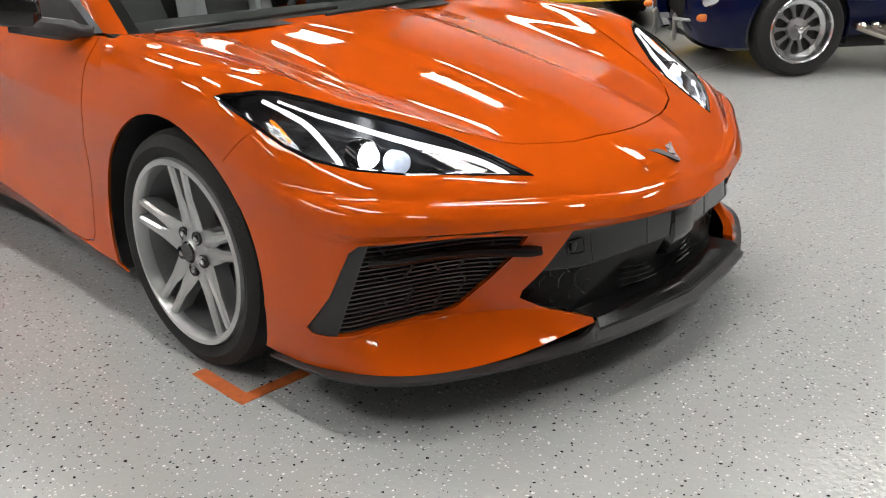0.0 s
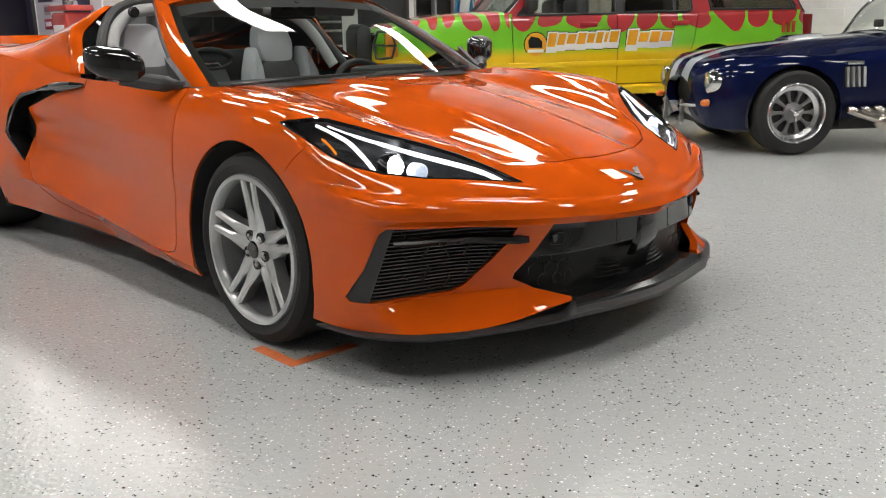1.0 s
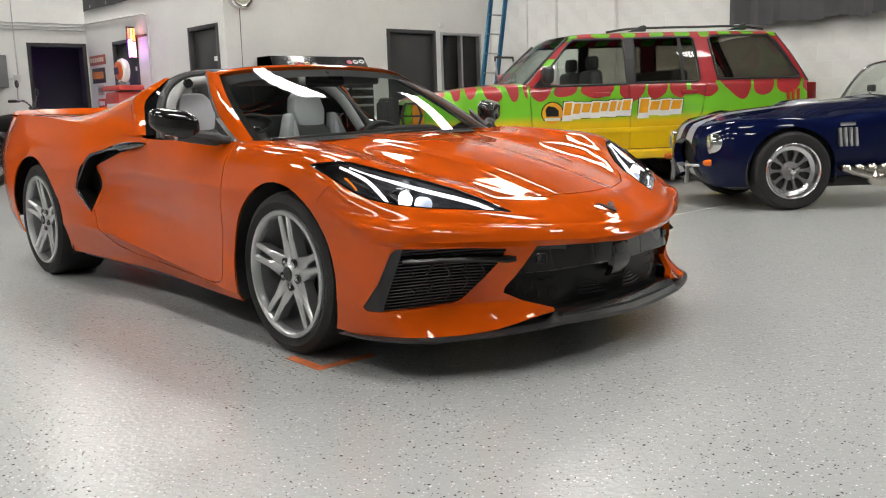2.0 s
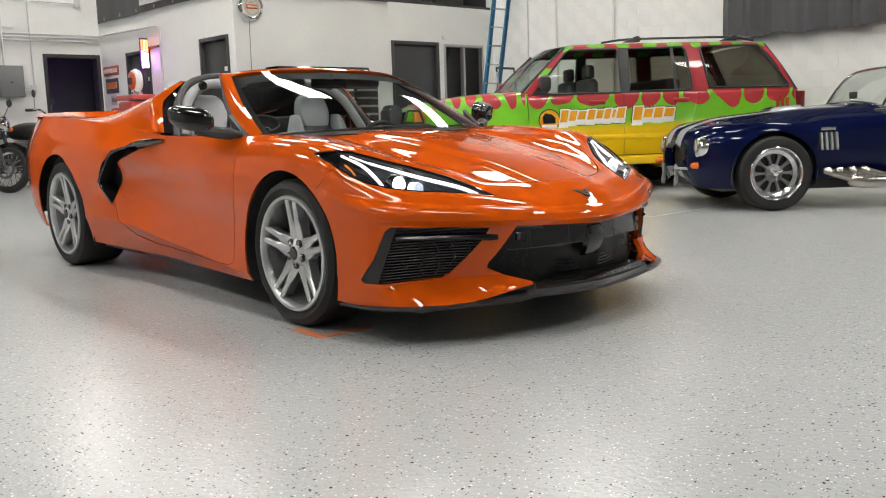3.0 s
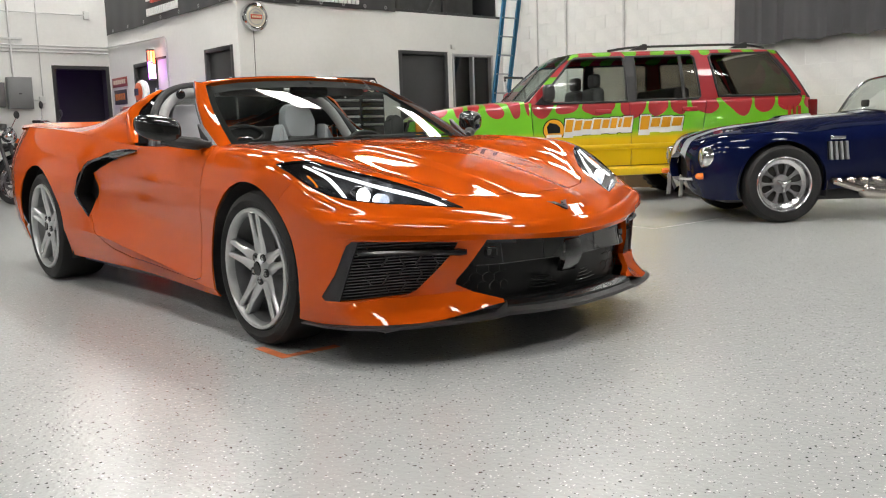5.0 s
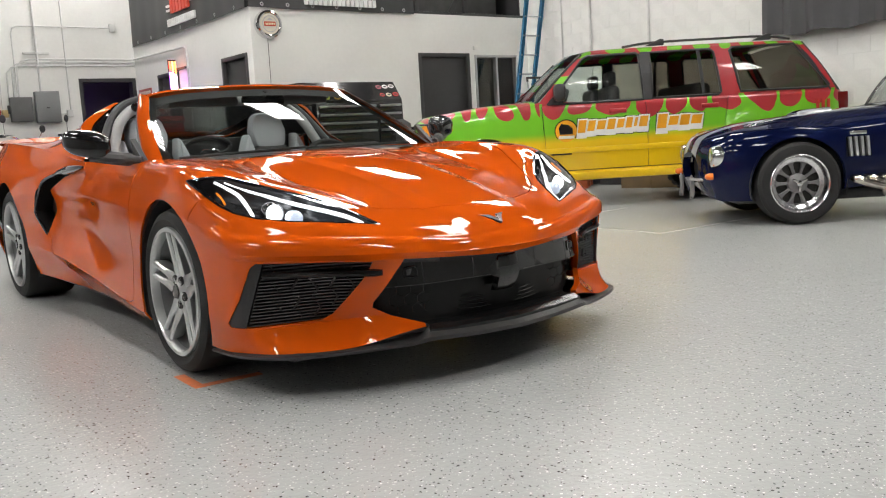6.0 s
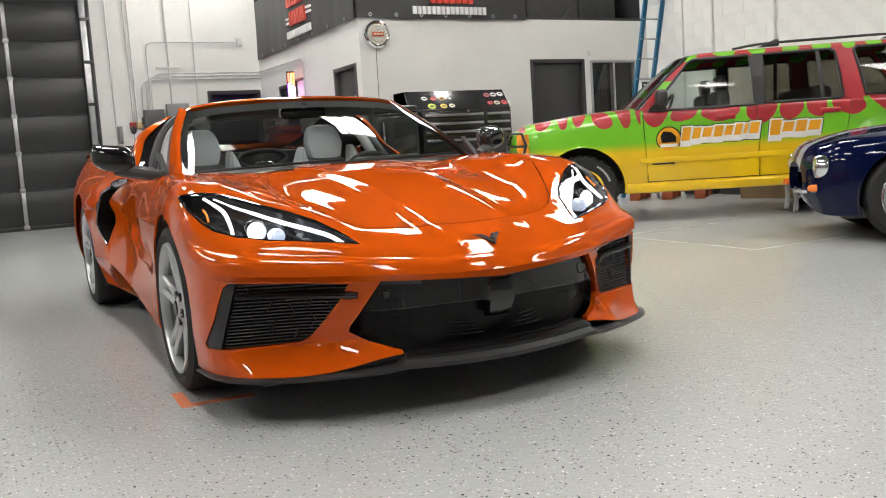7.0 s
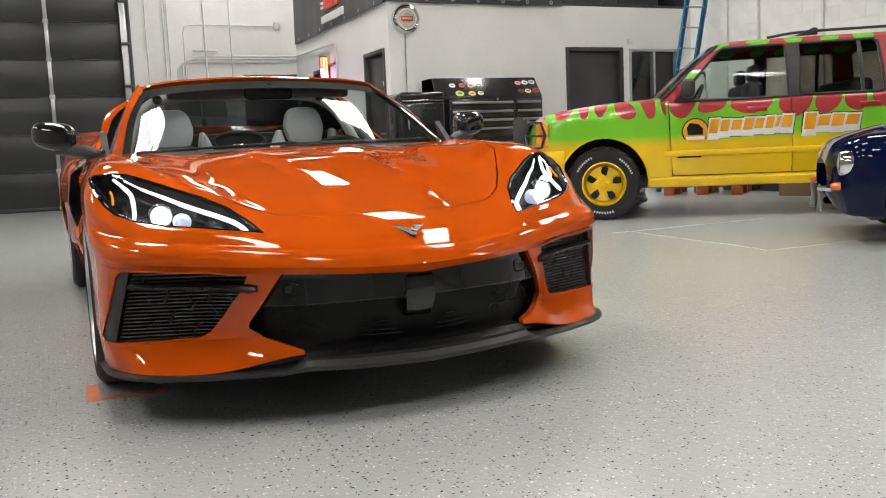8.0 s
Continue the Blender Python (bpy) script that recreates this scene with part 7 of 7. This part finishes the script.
fitting("sign_cable", tube([(-3.49, AY + .02, 2.31), (-3.485, AY + .015, 1.6), (-3.48, AY + .015, .5)], .004, 6, per=6), BLACKDOOR, "thin black cable down the wall", "cable")
fitting("thermostat", box(-7.19, AY, 2.20, -7.10, AY + .03, 2.27, .006), WHITE, "small white wall thermostat", "thermostat")

# small tin signs by the passage
for k, (y0, y1, z0, z1, c, l) in enumerate(((-12.46, -11.80, 1.82, 1.98, (.40, .10, .08), "red tin wall sign with pale print"), (-12.40, -11.86, 1.52, 1.77, (.05, .05, .05), "dark tin wall sign with orange print"), (-12.22, -11.96, 1.32, 1.48, (.50, .46, .42), "small pale wall sign"), (-12.24, -11.92, 1.10, 1.26, (.50, .05, .04), "small red wall sign"))):
    t = thing("wall_sign", pose(0, 0, 0), l, "sign", "tin signs on the wall")
    part("plate", box(AX, y0, z0, AX + .012, y1, z1, .003), mat("tin_sign_%s" % "abcd"[k], c, .4, vary=.15, scale=8), t)
    pc = mat("tin_print_%s" % "abcd"[k], ((.75, .65, .5), (.75, .25, .05), (.2, .2, .2), (.8, .8, .8))[k], .4)
    n = 6 if k < 2 else 4
    for q in range(n):
        w = (y1 - y0 - .08) / n
        part("print_bar", box(AX + .011, y0 + .04 + w * q, z0 + (z1 - z0) * .3, AX + .016, y0 + .04 + w * (q + .75), z0 + (z1 - z0) * .75), pc, t, "plain bar of print")

# vintage petrol pump top: globe, neon column, red crown
gp = thing("petrol_pump", pose(-2.95, -10.45, 0), "vintage red petrol pump with a round globe sign and neon column", "petrol pump")
PUMPRED = mat("pump_red", (.50, .04, .03), .3, 0, .8, vary=.06)
part("cabinet", box(-.20, -.26, 0.02, .20, .26, 1.32, .04, seg=3), PUMPRED, gp)
part("base", box(-.24, -.30, 0, .24, .30, .06, .01), BLACKDOOR, gp)
part("crown", prism([(-.42, 1.34), (.32, 1.34), (.28, 1.42), (-.34, 1.42)], "x", -.20, .20, .02), PUMPRED, gp)
part("dial_panel", box(.20, -.18, .80, .212, .18, 1.15, .01), BANNERWHITE, gp)
part("globe", lathe([(0, .085), (.10, .075), (.17, .045), (.19, 0), (.17, -.045), (.10, -.075), (0, -.085)], "x", 36, (0, .02, 1.64)), mat("milk_glass", (.75, .75, .72), .25, 0, .6, emit=.15), gp, "white milk-glass globe")
part("globe_face", lathe([(0, .094), (.10, .089), (.14, .074), (.14, .05)], "x", 36, (0, .02, 1.64)), mat("globe_orange", (.60, .09, .02), .3, 0, .6, emit=.1), gp, "orange globe face")
for k in range(3):
    part("print_bar", box(.088, -.075 + .055 * k, 1.585, .098, -.035 + .055 * k, 1.69), mat("dark_blue_print", (.02, .02, .08), .4), gp, "plain bar of print")
part("globe_collar", lathe([(.09, 1.42), (.09, 1.47), (.07, 1.49)], "z", 24, (0, .02, 0)), CHROME, gp)
neon = thing("neon_sign", pose(0, 0, 0), "upright neon tube sign glowing orange and purple on a bracket", "neon sign")
part("back_plate", box(AX + .05, -10.49, 1.82, AX + .185, -10.475, 2.31, .004), BLACKDOOR, neon)
part("bracket", box(AX, -10.53, 2.14, AX + .06, -10.47, 2.18, .004), BLACKDOOR, neon)
part("bracket_arm", box(AX, -10.50, 2.145, AX + .05, -10.12, 2.175), BLACKDOOR, neon)
NEONS = (("orange_neon", (1.0, .22, .06), 4.0, "white_neon", (1.0, .70, .85), 4.0), ("warm_neon", (1.0, .40, .15), 4.0, "pink_neon", (1.0, .50, .75), 5.0), ("red_neon", (1.0, .12, .06), 5.0, "purple_neon", (.45, .12, 1.0), 30.0))
for k, (na, ca, ea, nb, cb, eb) in enumerate(NEONS):
    x = AX + .075 + .042 * k
    part("neon_tube", tube([(x, -10.455, 2.09 + .02 * k), (x, -10.455, 2.28)], .016, 8), mat(na, ca, .4, emit=ea), neon, "glowing orange tube")
    part("neon_tube", tube([(x, -10.455, 1.85), (x, -10.455, 2.07 + .02 * k)], .016, 8), mat(nb, cb, .4, emit=eb), neon, "glowing pale tube")

# tool chest with its hutch
CHEST = mat("gloss_black_chest", (0.020, 0.020, 0.021), 0.22, 0.1, 0.6, vary=0.15, scale=4)
tc = thing("tool_chest", pose(0, 0, 0), "black tool chest with bright drawer pulls and round stickers", "tool chest")
part("carcass", box(-5.25, -7.76, .12, -3.84, -7.21, 1.40, .01), CHEST, tc)
part("hutch", prism([(-7.76, 1.40), (-7.22, 1.40), (-7.22, 1.43), (-7.42, 1.69), (-7.76, 1.69)], "x", -5.25, -3.69, .006), CHEST, tc)
part("hutch_flank", prism([(-7.76, 1.0), (-7.30, 1.0), (-7.30, 1.43), (-7.42, 1.69), (-7.76, 1.69)], "x", -3.84, -3.69, .006), CHEST, tc)
z = 1.375
for k, h in enumerate((.115, .115, .115, .20, .20, .22, .26)):
    for x0, x1 in ((-4.80, -3.86), (-5.23, -4.83)):
        d = part("drawer", box(x0, -7.215, z - h + .008, x1, -7.195, z, .004), CHEST, tc)
        part("drawer_pull", prism([(-7.197, z - .012), (-7.172, z - .018), (-7.172, z - .040), (-7.197, z - .046)], "x", x0 + .02, x1 - .02, .003), STEEL, d, "bright drawer pull")
    z -= h
part("keyhole", lathe([(0, .012), (.014, .012), (.016, 0)], "y", 16, (-4.55, -7.197, 1.39)), STEEL, tc)
for x in (-5.15, -3.95):
    part("caster", lathe([(0, -.02), (.055, -.02), (.06, -.01), (.06, .01), (.055, .02), (0, .02)], "x", 24, (x, -7.30, .06)), RUBBER, tc)
    part("caster", lathe([(0, -.02), (.055, -.02), (.06, -.01), (.06, .01), (.055, .02), (0, .02)], "x", 24, (x, -7.66, .06)), RUBBER, tc)
STK = (("white", (.75, .75, .75)), ("red", (.5, .05, .05)), ("tan", (.55, .35, .12)), ("black", (.05, .05, .05)), ("lime", (.45, .55, .03)), ("gold", (.65, .4, .03)), ("cream", (.7, .65, .5)), ("rose", (.55, .15, .2)))
stickers = [(-3.95, 1.585, .055, 0), (-4.09, 1.583, .055, 1), (-4.22, 1.58, .055, 2), (-4.34, 1.578, .05, 3), (-4.02, 1.475, .075, 4), (-4.20, 1.472, .065, 5), (-4.33, 1.475, .055, 6), (-4.95, 1.61, .06, 7), (-5.06, 1.615, .06, 0), (-5.17, 1.62, .06, 0), (-4.95, 1.495, .055, 1), (-5.06, 1.495, .06, 6), (-5.18, 1.50, .065, 1)]
for x, zz, r, c in stickers:
    r *= .8
    s = lathe([(0, .003), (r, .003), (r, 0)], "y", 24)
    s.transform(Matrix.Translation((x, -7.22 - (zz - 1.43) * .77 + .002, zz)) @ Matrix.Rotation(radians(37.6), 4, "X") @ Matrix.Diagonal((1, 1, .75, 1)))
    st = part("sticker", s, mat("sticker_" + STK[c][0], STK[c][1], .4), tc, "round sticker with no print")
    s2 = box(-r * .55, .002, -r * .22, r * .55, .005, r * .22)
    s2.transform(Matrix.Translation((x, -7.22 - (zz - 1.43) * .77 + .002, zz)) @ Matrix.Rotation(radians(37.6), 4, "X"))
    part("sticker_bar", s2, mat("sticker_" + STK[3 if c != 3 else 0][0], (.05, .05, .05), .4), st)

# black rounded fridge
fr = thing("fridge", pose(0, 0, 0), "black rounded retro fridge with chrome trim", "fridge")
part("body", box(-3.76, -7.74, .05, -3.14, -7.24, 1.50, .06, seg=3), CHEST, fr)
part("door", box(-3.76, -7.24, .10, -3.14, -7.16, 1.38, .04, seg=3), CHEST, fr)
part("freezer_door", box(-3.76, -7.24, 1.40, -3.14, -7.16, 1.50, .035, seg=3), CHEST, fr)
part("chrome_strip", box(-3.74, -7.165, 1.383, -3.16, -7.155, 1.397, .002), CHROME, fr)
part("handle", tube([(-3.22, -7.16, 1.0), (-3.22, -7.11, 1.02), (-3.22, -7.11, 1.28), (-3.22, -7.16, 1.30)], .012, 8), CHROME, fr)
for k in range(6):
    part("badge_bar", box(-3.62 + .05 * k, -7.162, 1.28, -3.60 + .05 * k, -7.155, 1.30), CHROME, fr, "plain bright bar")
for x in (-3.7, -3.2):
    part("foot", lathe([(.025, 0), (.025, .05)], "z", 12, (x, -7.3, 0)), BLACKDOOR, fr)
    part("foot", lathe([(.025, 0), (.025, .05)], "z", 12, (x, -7.66, 0)), BLACKDOOR, fr)

# blue ladder leaning up to the office top
LADBLUE = mat("blue_fibreglass", (.02, .13, .24), .45, vary=.12, scale=10)
ld = thing("ladder", pose(0, 0, 0), "tall blue fibreglass ladder with steel rungs, leaning", "ladder")
foot_l, top_l, foot_r, top_r = Vector((-6.98, -6.95, 0)), Vector((-7.92, -7.32, 3.2)), Vector((-7.27, -6.95, 0)), Vector((-8.27, -7.32, 3.2))
for a, b in ((foot_l, top_l), (foot_r, top_r)):
    rl = bmesh.new()
    for x0, y0, x1, y1 in ((-.032, -.012, .032, -.004), (-.032, -.004, -.024, .030), (.024, -.004, .032, .030)):
        box(x0, y0, 0, x1, y1, (b - a).length, .002, rl)
    rl.transform(Matrix.Translation(a) @ Vector((0, 0, 1)).rotation_difference((b - a).normalized()).to_matrix().to_4x4())
    part("rail", rl, LADBLUE, ld)
for k in range(10):
    t = .07 + k * .096
    part("rung", tube([foot_l.lerp(top_l, t), foot_r.lerp(top_r, t)], .014, 8), STEEL, ld)
st = thing("step_stool", pose(-7.35, -6.55, 0), "folding step stool with black treads and grey frame", "step stool")
for sx in (-.2, .2):
    part("leg", tube([(sx, .20, 0), (sx, -.05, 1.60)], .014, 8), STEEL, st)
    part("leg", tube([(sx, -.30, 0), (sx, -.08, 1.15)], .014, 8), STEEL, st)
for z, y in ((.35, .14), (.68, .09), (1.02, .02)):
    part("tread", box(-.2, y - .09, z, .2, y + .12, z + .03, .006), SATINBLACK, st)
part("grip", tube([(-.2, -.05, 1.60), (-.2, -.06, 1.66), (.2, -.06, 1.66), (.2, -.05, 1.60)], .018, 8), SATINBLACK, st)

# low things on the floor behind the wagon
PALLET = mat("orange_pallet_paint", (.30, .065, .015), .6, vary=.25, scale=6)
for x, y, a in ((-7.15, -6.1, 38),):
    pl = thing("pallet", pose(x, y, 0, 0, 0, a), "orange painted pallet on the floor", "pallet")
    for k in range(5):
        part("deck_board", box(-.4, -.5 + .22 * k, .105, .4, -.36 + .22 * k, .125, .003), PALLET, pl)
    for k in range(3):
        for j in range(3):
            part("block", box(-.4 + .36 * k, -.5 + .44 * j, 0, -.32 + .36 * k, -.36 + .44 * j, .105, .004), PALLET, pl)
CARD = mat("brown_cardboard", (.22, .15, .08), .8, vary=.12, scale=6)
for x, y, s, a in ((-7.45, -4.75, .30, 20), (-7.62, -4.35, .36, 35), (-7.55, -3.9, .28, 10)):
    c = thing("cardboard_box", pose(x, y, 0, 0, 0, a), "brown cardboard box on the floor", "box", "boxes on the floor")
    part("carton", box(-s / 2, -s * .7, 0, s / 2, s * .7, s * .75, .006), CARD, c)
    part("tape", box(-.025, -s * .7 - .002, s * .4, .025, s * .7 + .002, s * .75 + .002), mat("tan_tape", (.45, .34, .2), .3), c)
# black clutter, extended along the wall to darken the reflection under the wagon
for x, y, a, w, h in ((-7.95, -6.2, 4, .55, .24), (-7.98, -5.55, -3, .50, .30), (-8.0, -3.35, 2, .60, .28), (-7.95, -2.6, -5, .5, .22)):
    ec = thing("dark_clutter_case", pose(x, y, 0, 0, 0, a), "black case as clutter by the wall, added to darken the floor's reflection", "case", "cases by the wall")
    part("shell", box(-.20, -w / 2, 0, .20, w / 2, h * .7, .02), SATINBLACK, ec)
    part("lid", box(-.20, -w / 2, h * .7 + .004, .20, w / 2, h, .02), SATINBLACK, ec)
    part("handle", tube([(.20, -.08, h * .5), (.225, -.07, h * .5), (.225, .07, h * .5), (.20, .08, h * .5)], .009, 6), SATINBLACK, ec)
    for q in (-.15, .15):
        part("catch", box(.198, q - .02, h * .6, .208, q + .02, h * .8, .003), STEEL, ec)
bag = bmesh.new()
bmesh.ops.create_icosphere(bag, subdivisions=4, radius=1)
for v in bag.verts:
    n = noise.noise(v.co * 2.4) * .35 + noise.noise(v.co * 6) * .16
    v.co = Vector((v.co.x * .20, v.co.y * .16, max(v.co.z, -.75) * .13)) * (1 + n)
    v.co.z += .10
low = min(v.co.z for v in bag.verts)
for v in bag.verts:
    v.co.z -= low
solo("plastic_bag", bag, mat("clear_plastic_wrap", (.45, .46, .47), .2, 0, .8, vary=.2, scale=20), pose(-5.2, -5.15, 0, 0, 0, 30), "crumpled grey plastic bag on the floor", "bag")

# orange tape corner on the floor under the sports car's wheel
TAPE = mat("orange_floor_tape", (.55, .13, .03), .5, vary=.25, scale=30)
ft = thing("floor_tape", pose(0, 0, 0), "worn orange tape corner mark stuck to the floor", "floor tape")
part("strip", prism([(.965, .275), (.915, .275), (.70, .285), (.70, .240), (.965, .232)], "z", .0005, .0015), TAPE, ft)
part("strip", prism([(.965, .2315), (.922, .2315), (.918, .04), (.960, .04)], "z", .0005, .0015), TAPE, ft)


# motorcycles by the back wall
def motorcycle(m, tank, label):
    b = thing("motorcycle", m, label, "motorcycle", "motorcycles by the wall")
    TANK = mat("tank_" + tank[0], tank[1], .3, .2, .9, vary=.05)
    for y, r in ((.72, .305), (-.70, .30)):
        w = part("wheel", lathe([(r - .075, -.05), (r - .03, -.06), (r, -.02), (r, .02), (r - .03, .06), (r - .075, .05)], "x", 40, (0, y, r), closed=True), RUBBER, b, "black tyre on a spoked rim")
        part("rim", lathe([(r - .075, -.035), (r - .09, 0), (r - .075, .035)], "x", 40, (0, y, r), caps=False), CHROME, w)
        part("hub", lathe([(0, -.07), (.045, -.07), (.05, 0), (.045, .07), (0, .07)], "x", 20, (0, y, r)), STEEL, w)
        part("brake_disc", lathe([(.095, .075), (.13, .075), (.13, .08), (.095, .08)], "x", 28, (0, y, r), closed=True), DISC, w)
        for k in range(18):
            a = 2 * math.pi * k / 18
            part("spoke", tube([(.04 * (-1) ** k, y + .045 * math.cos(a + .5), r + .045 * math.sin(a + .5)), (0, y + (r - .09) * math.cos(a), r + (r - .09) * math.sin(a))], .0045, 4), CHROME, w)
        part("mudguard", tube([(0, y + (r + .02) * math.cos(radians(t)), r + (r + .02) * math.sin(radians(t))) for t in range(30, 151, 12)], .045, 8), GLOSSBLACK, b)
    for sx in (.09, -.09):
        part("fork_leg", tube([(sx, .72, .305), (sx, .50, .85), (sx, .44, 1.0)], .024, 10), SATINBLACK, b)
        part("shock", tube([(sx, -.62, .34), (sx, -.48, .68)], .025, 8), SATINBLACK, b)
        part("exhaust", tube([(sx, .25, .42), (sx * 1.6, .22, .28), (sx * 1.7, -.3, .26), (sx * 1.7, -.85, .32)], .03, 10, per=3), SATINBLACK, b)
        arm = part("mirror", tube([(sx * 3.2, .36, 1.08), (sx * 3.8, .38, 1.22)], .006, 6), CHROME, b)
        hd = lathe([(0, .012), (.045, .010), (.055, 0), (.045, -.012), (0, -.015)], "y", 20, (sx * 3.9, .38, 1.27))
        part("mirror_head", hd, SATINBLACK, arm)
        part("indicator", lathe([(0, .04), (.03, .03), (.035, 0), (0, -.03)], "y", 16, (sx * 2.0, .54, .88)), mat("orange_indicator", (.75, .14, .02), .3, 0, .6), b)
    part("handlebar", tube([(-.38, .30, 1.04), (-.22, .42, 1.06), (0, .44, 1.0), (.22, .42, 1.06), (.38, .30, 1.04)], .013, 8, per=4), CHROME, b)
    for sx in (1, -1):
        part("grip", tube([(sx * .28, .375, 1.055), (sx * .40, .285, 1.035)], .019, 8), RUBBER, b)
    part("head_lamp", lathe([(0, .07), (.05, .06), (.085, .03), (.09, 0), (.07, -.08), (.02, -.12)], "y", 28, (0, .60, .90)), CHROME, b, "round chrome headlamp")
    part("gauge", lathe([(0, .03), (.04, .03), (.045, 0), (.04, -.04)], "z", 20, (0, .48, 1.04)), SATINBLACK, b)
    tk = bmesh.new()
    bmesh.ops.create_uvsphere(tk, u_segments=24, v_segments=14, radius=1)
    for v in tk.verts:
        v.co = Vector((v.co.x * .15 * (1 + .25 * v.co.y), .14 + v.co.y * .29, .80 + v.co.z * .125 + .02 * v.co.y))
    part("tank", tk, TANK, b)
    part("saddle", prism([(-.16, .74), (-.20, .80), (-.50, .79), (-.80, .85), (-.82, .78), (-.45, .70)], "x", -.13, .13, .04), DARKTRIM, b)
    part("engine", box(-.16, -.20, .30, .16, .30, .52, .05, seg=3), SATINBLACK, b)
    for k in range(5):
        part("cooling_fin", box(-.14, .0, .535 + .028 * k, .14, .22, .548 + .028 * k, .004), STEEL, b)
    part("frame_tube", tube([(0, .44, .92), (0, .34, .36), (0, -.25, .30), (0, -.30, .70), (0, .40, .84)], .02, 8), SATINBLACK, b)
    part("swing_arm", box(-.08, -.70, .28, .08, -.20, .34, .01), SATINBLACK, b)
    part("tail_lamp", box(-.05, -.95, .70, .05, -.90, .77, .012), mat("red_tail_lens", (.4, .01, .01), .25, 0, .6), b)
    part("rear_plate_holder", box(-.08, -.93, .52, .08, -.915, .66, .006), SATINBLACK, b)
    part("side_stand", tube([(-.10, -.05, .30), (-.24, .02, .012)], .012, 8), STEEL, b)
    return b


motorcycle(pose(-.57, -11.50, 0, 0, -11, 35) @ Matrix.Scale(1.14, 4), ("dark_green", (.015, .03, .015)), "dark green motorcycle with chrome lamp on its stand")
motorcycle(pose(-1.49, -11.85, 0, 0, -8, 52) @ Matrix.Scale(1.14, 4), ("black", (.012, .012, .012)), "black motorcycle with raised bars on its stand")

# block courses of the right-hand wall, each block on its own
wall_r = bpy.data.objects["wall_right"]
bk = box(0, -.1993, -.0993, .006, .1993, .0993, .0018, seg=1)
block_mesh = bpy.data.meshes.new("block")
sharpen(bk)
bk.to_mesh(block_mesh)
bk.free()
block_mesh.materials.append(BLOCK)
for row in range(13):
    for col in range(22):
        y = -7.55 + col * .40 + (.2 if row % 2 else 0)
        o = new("block", block_mesh)
        o.parent = wall_r
        o.location = (RIGHT, y, 1.05 + row * .20)
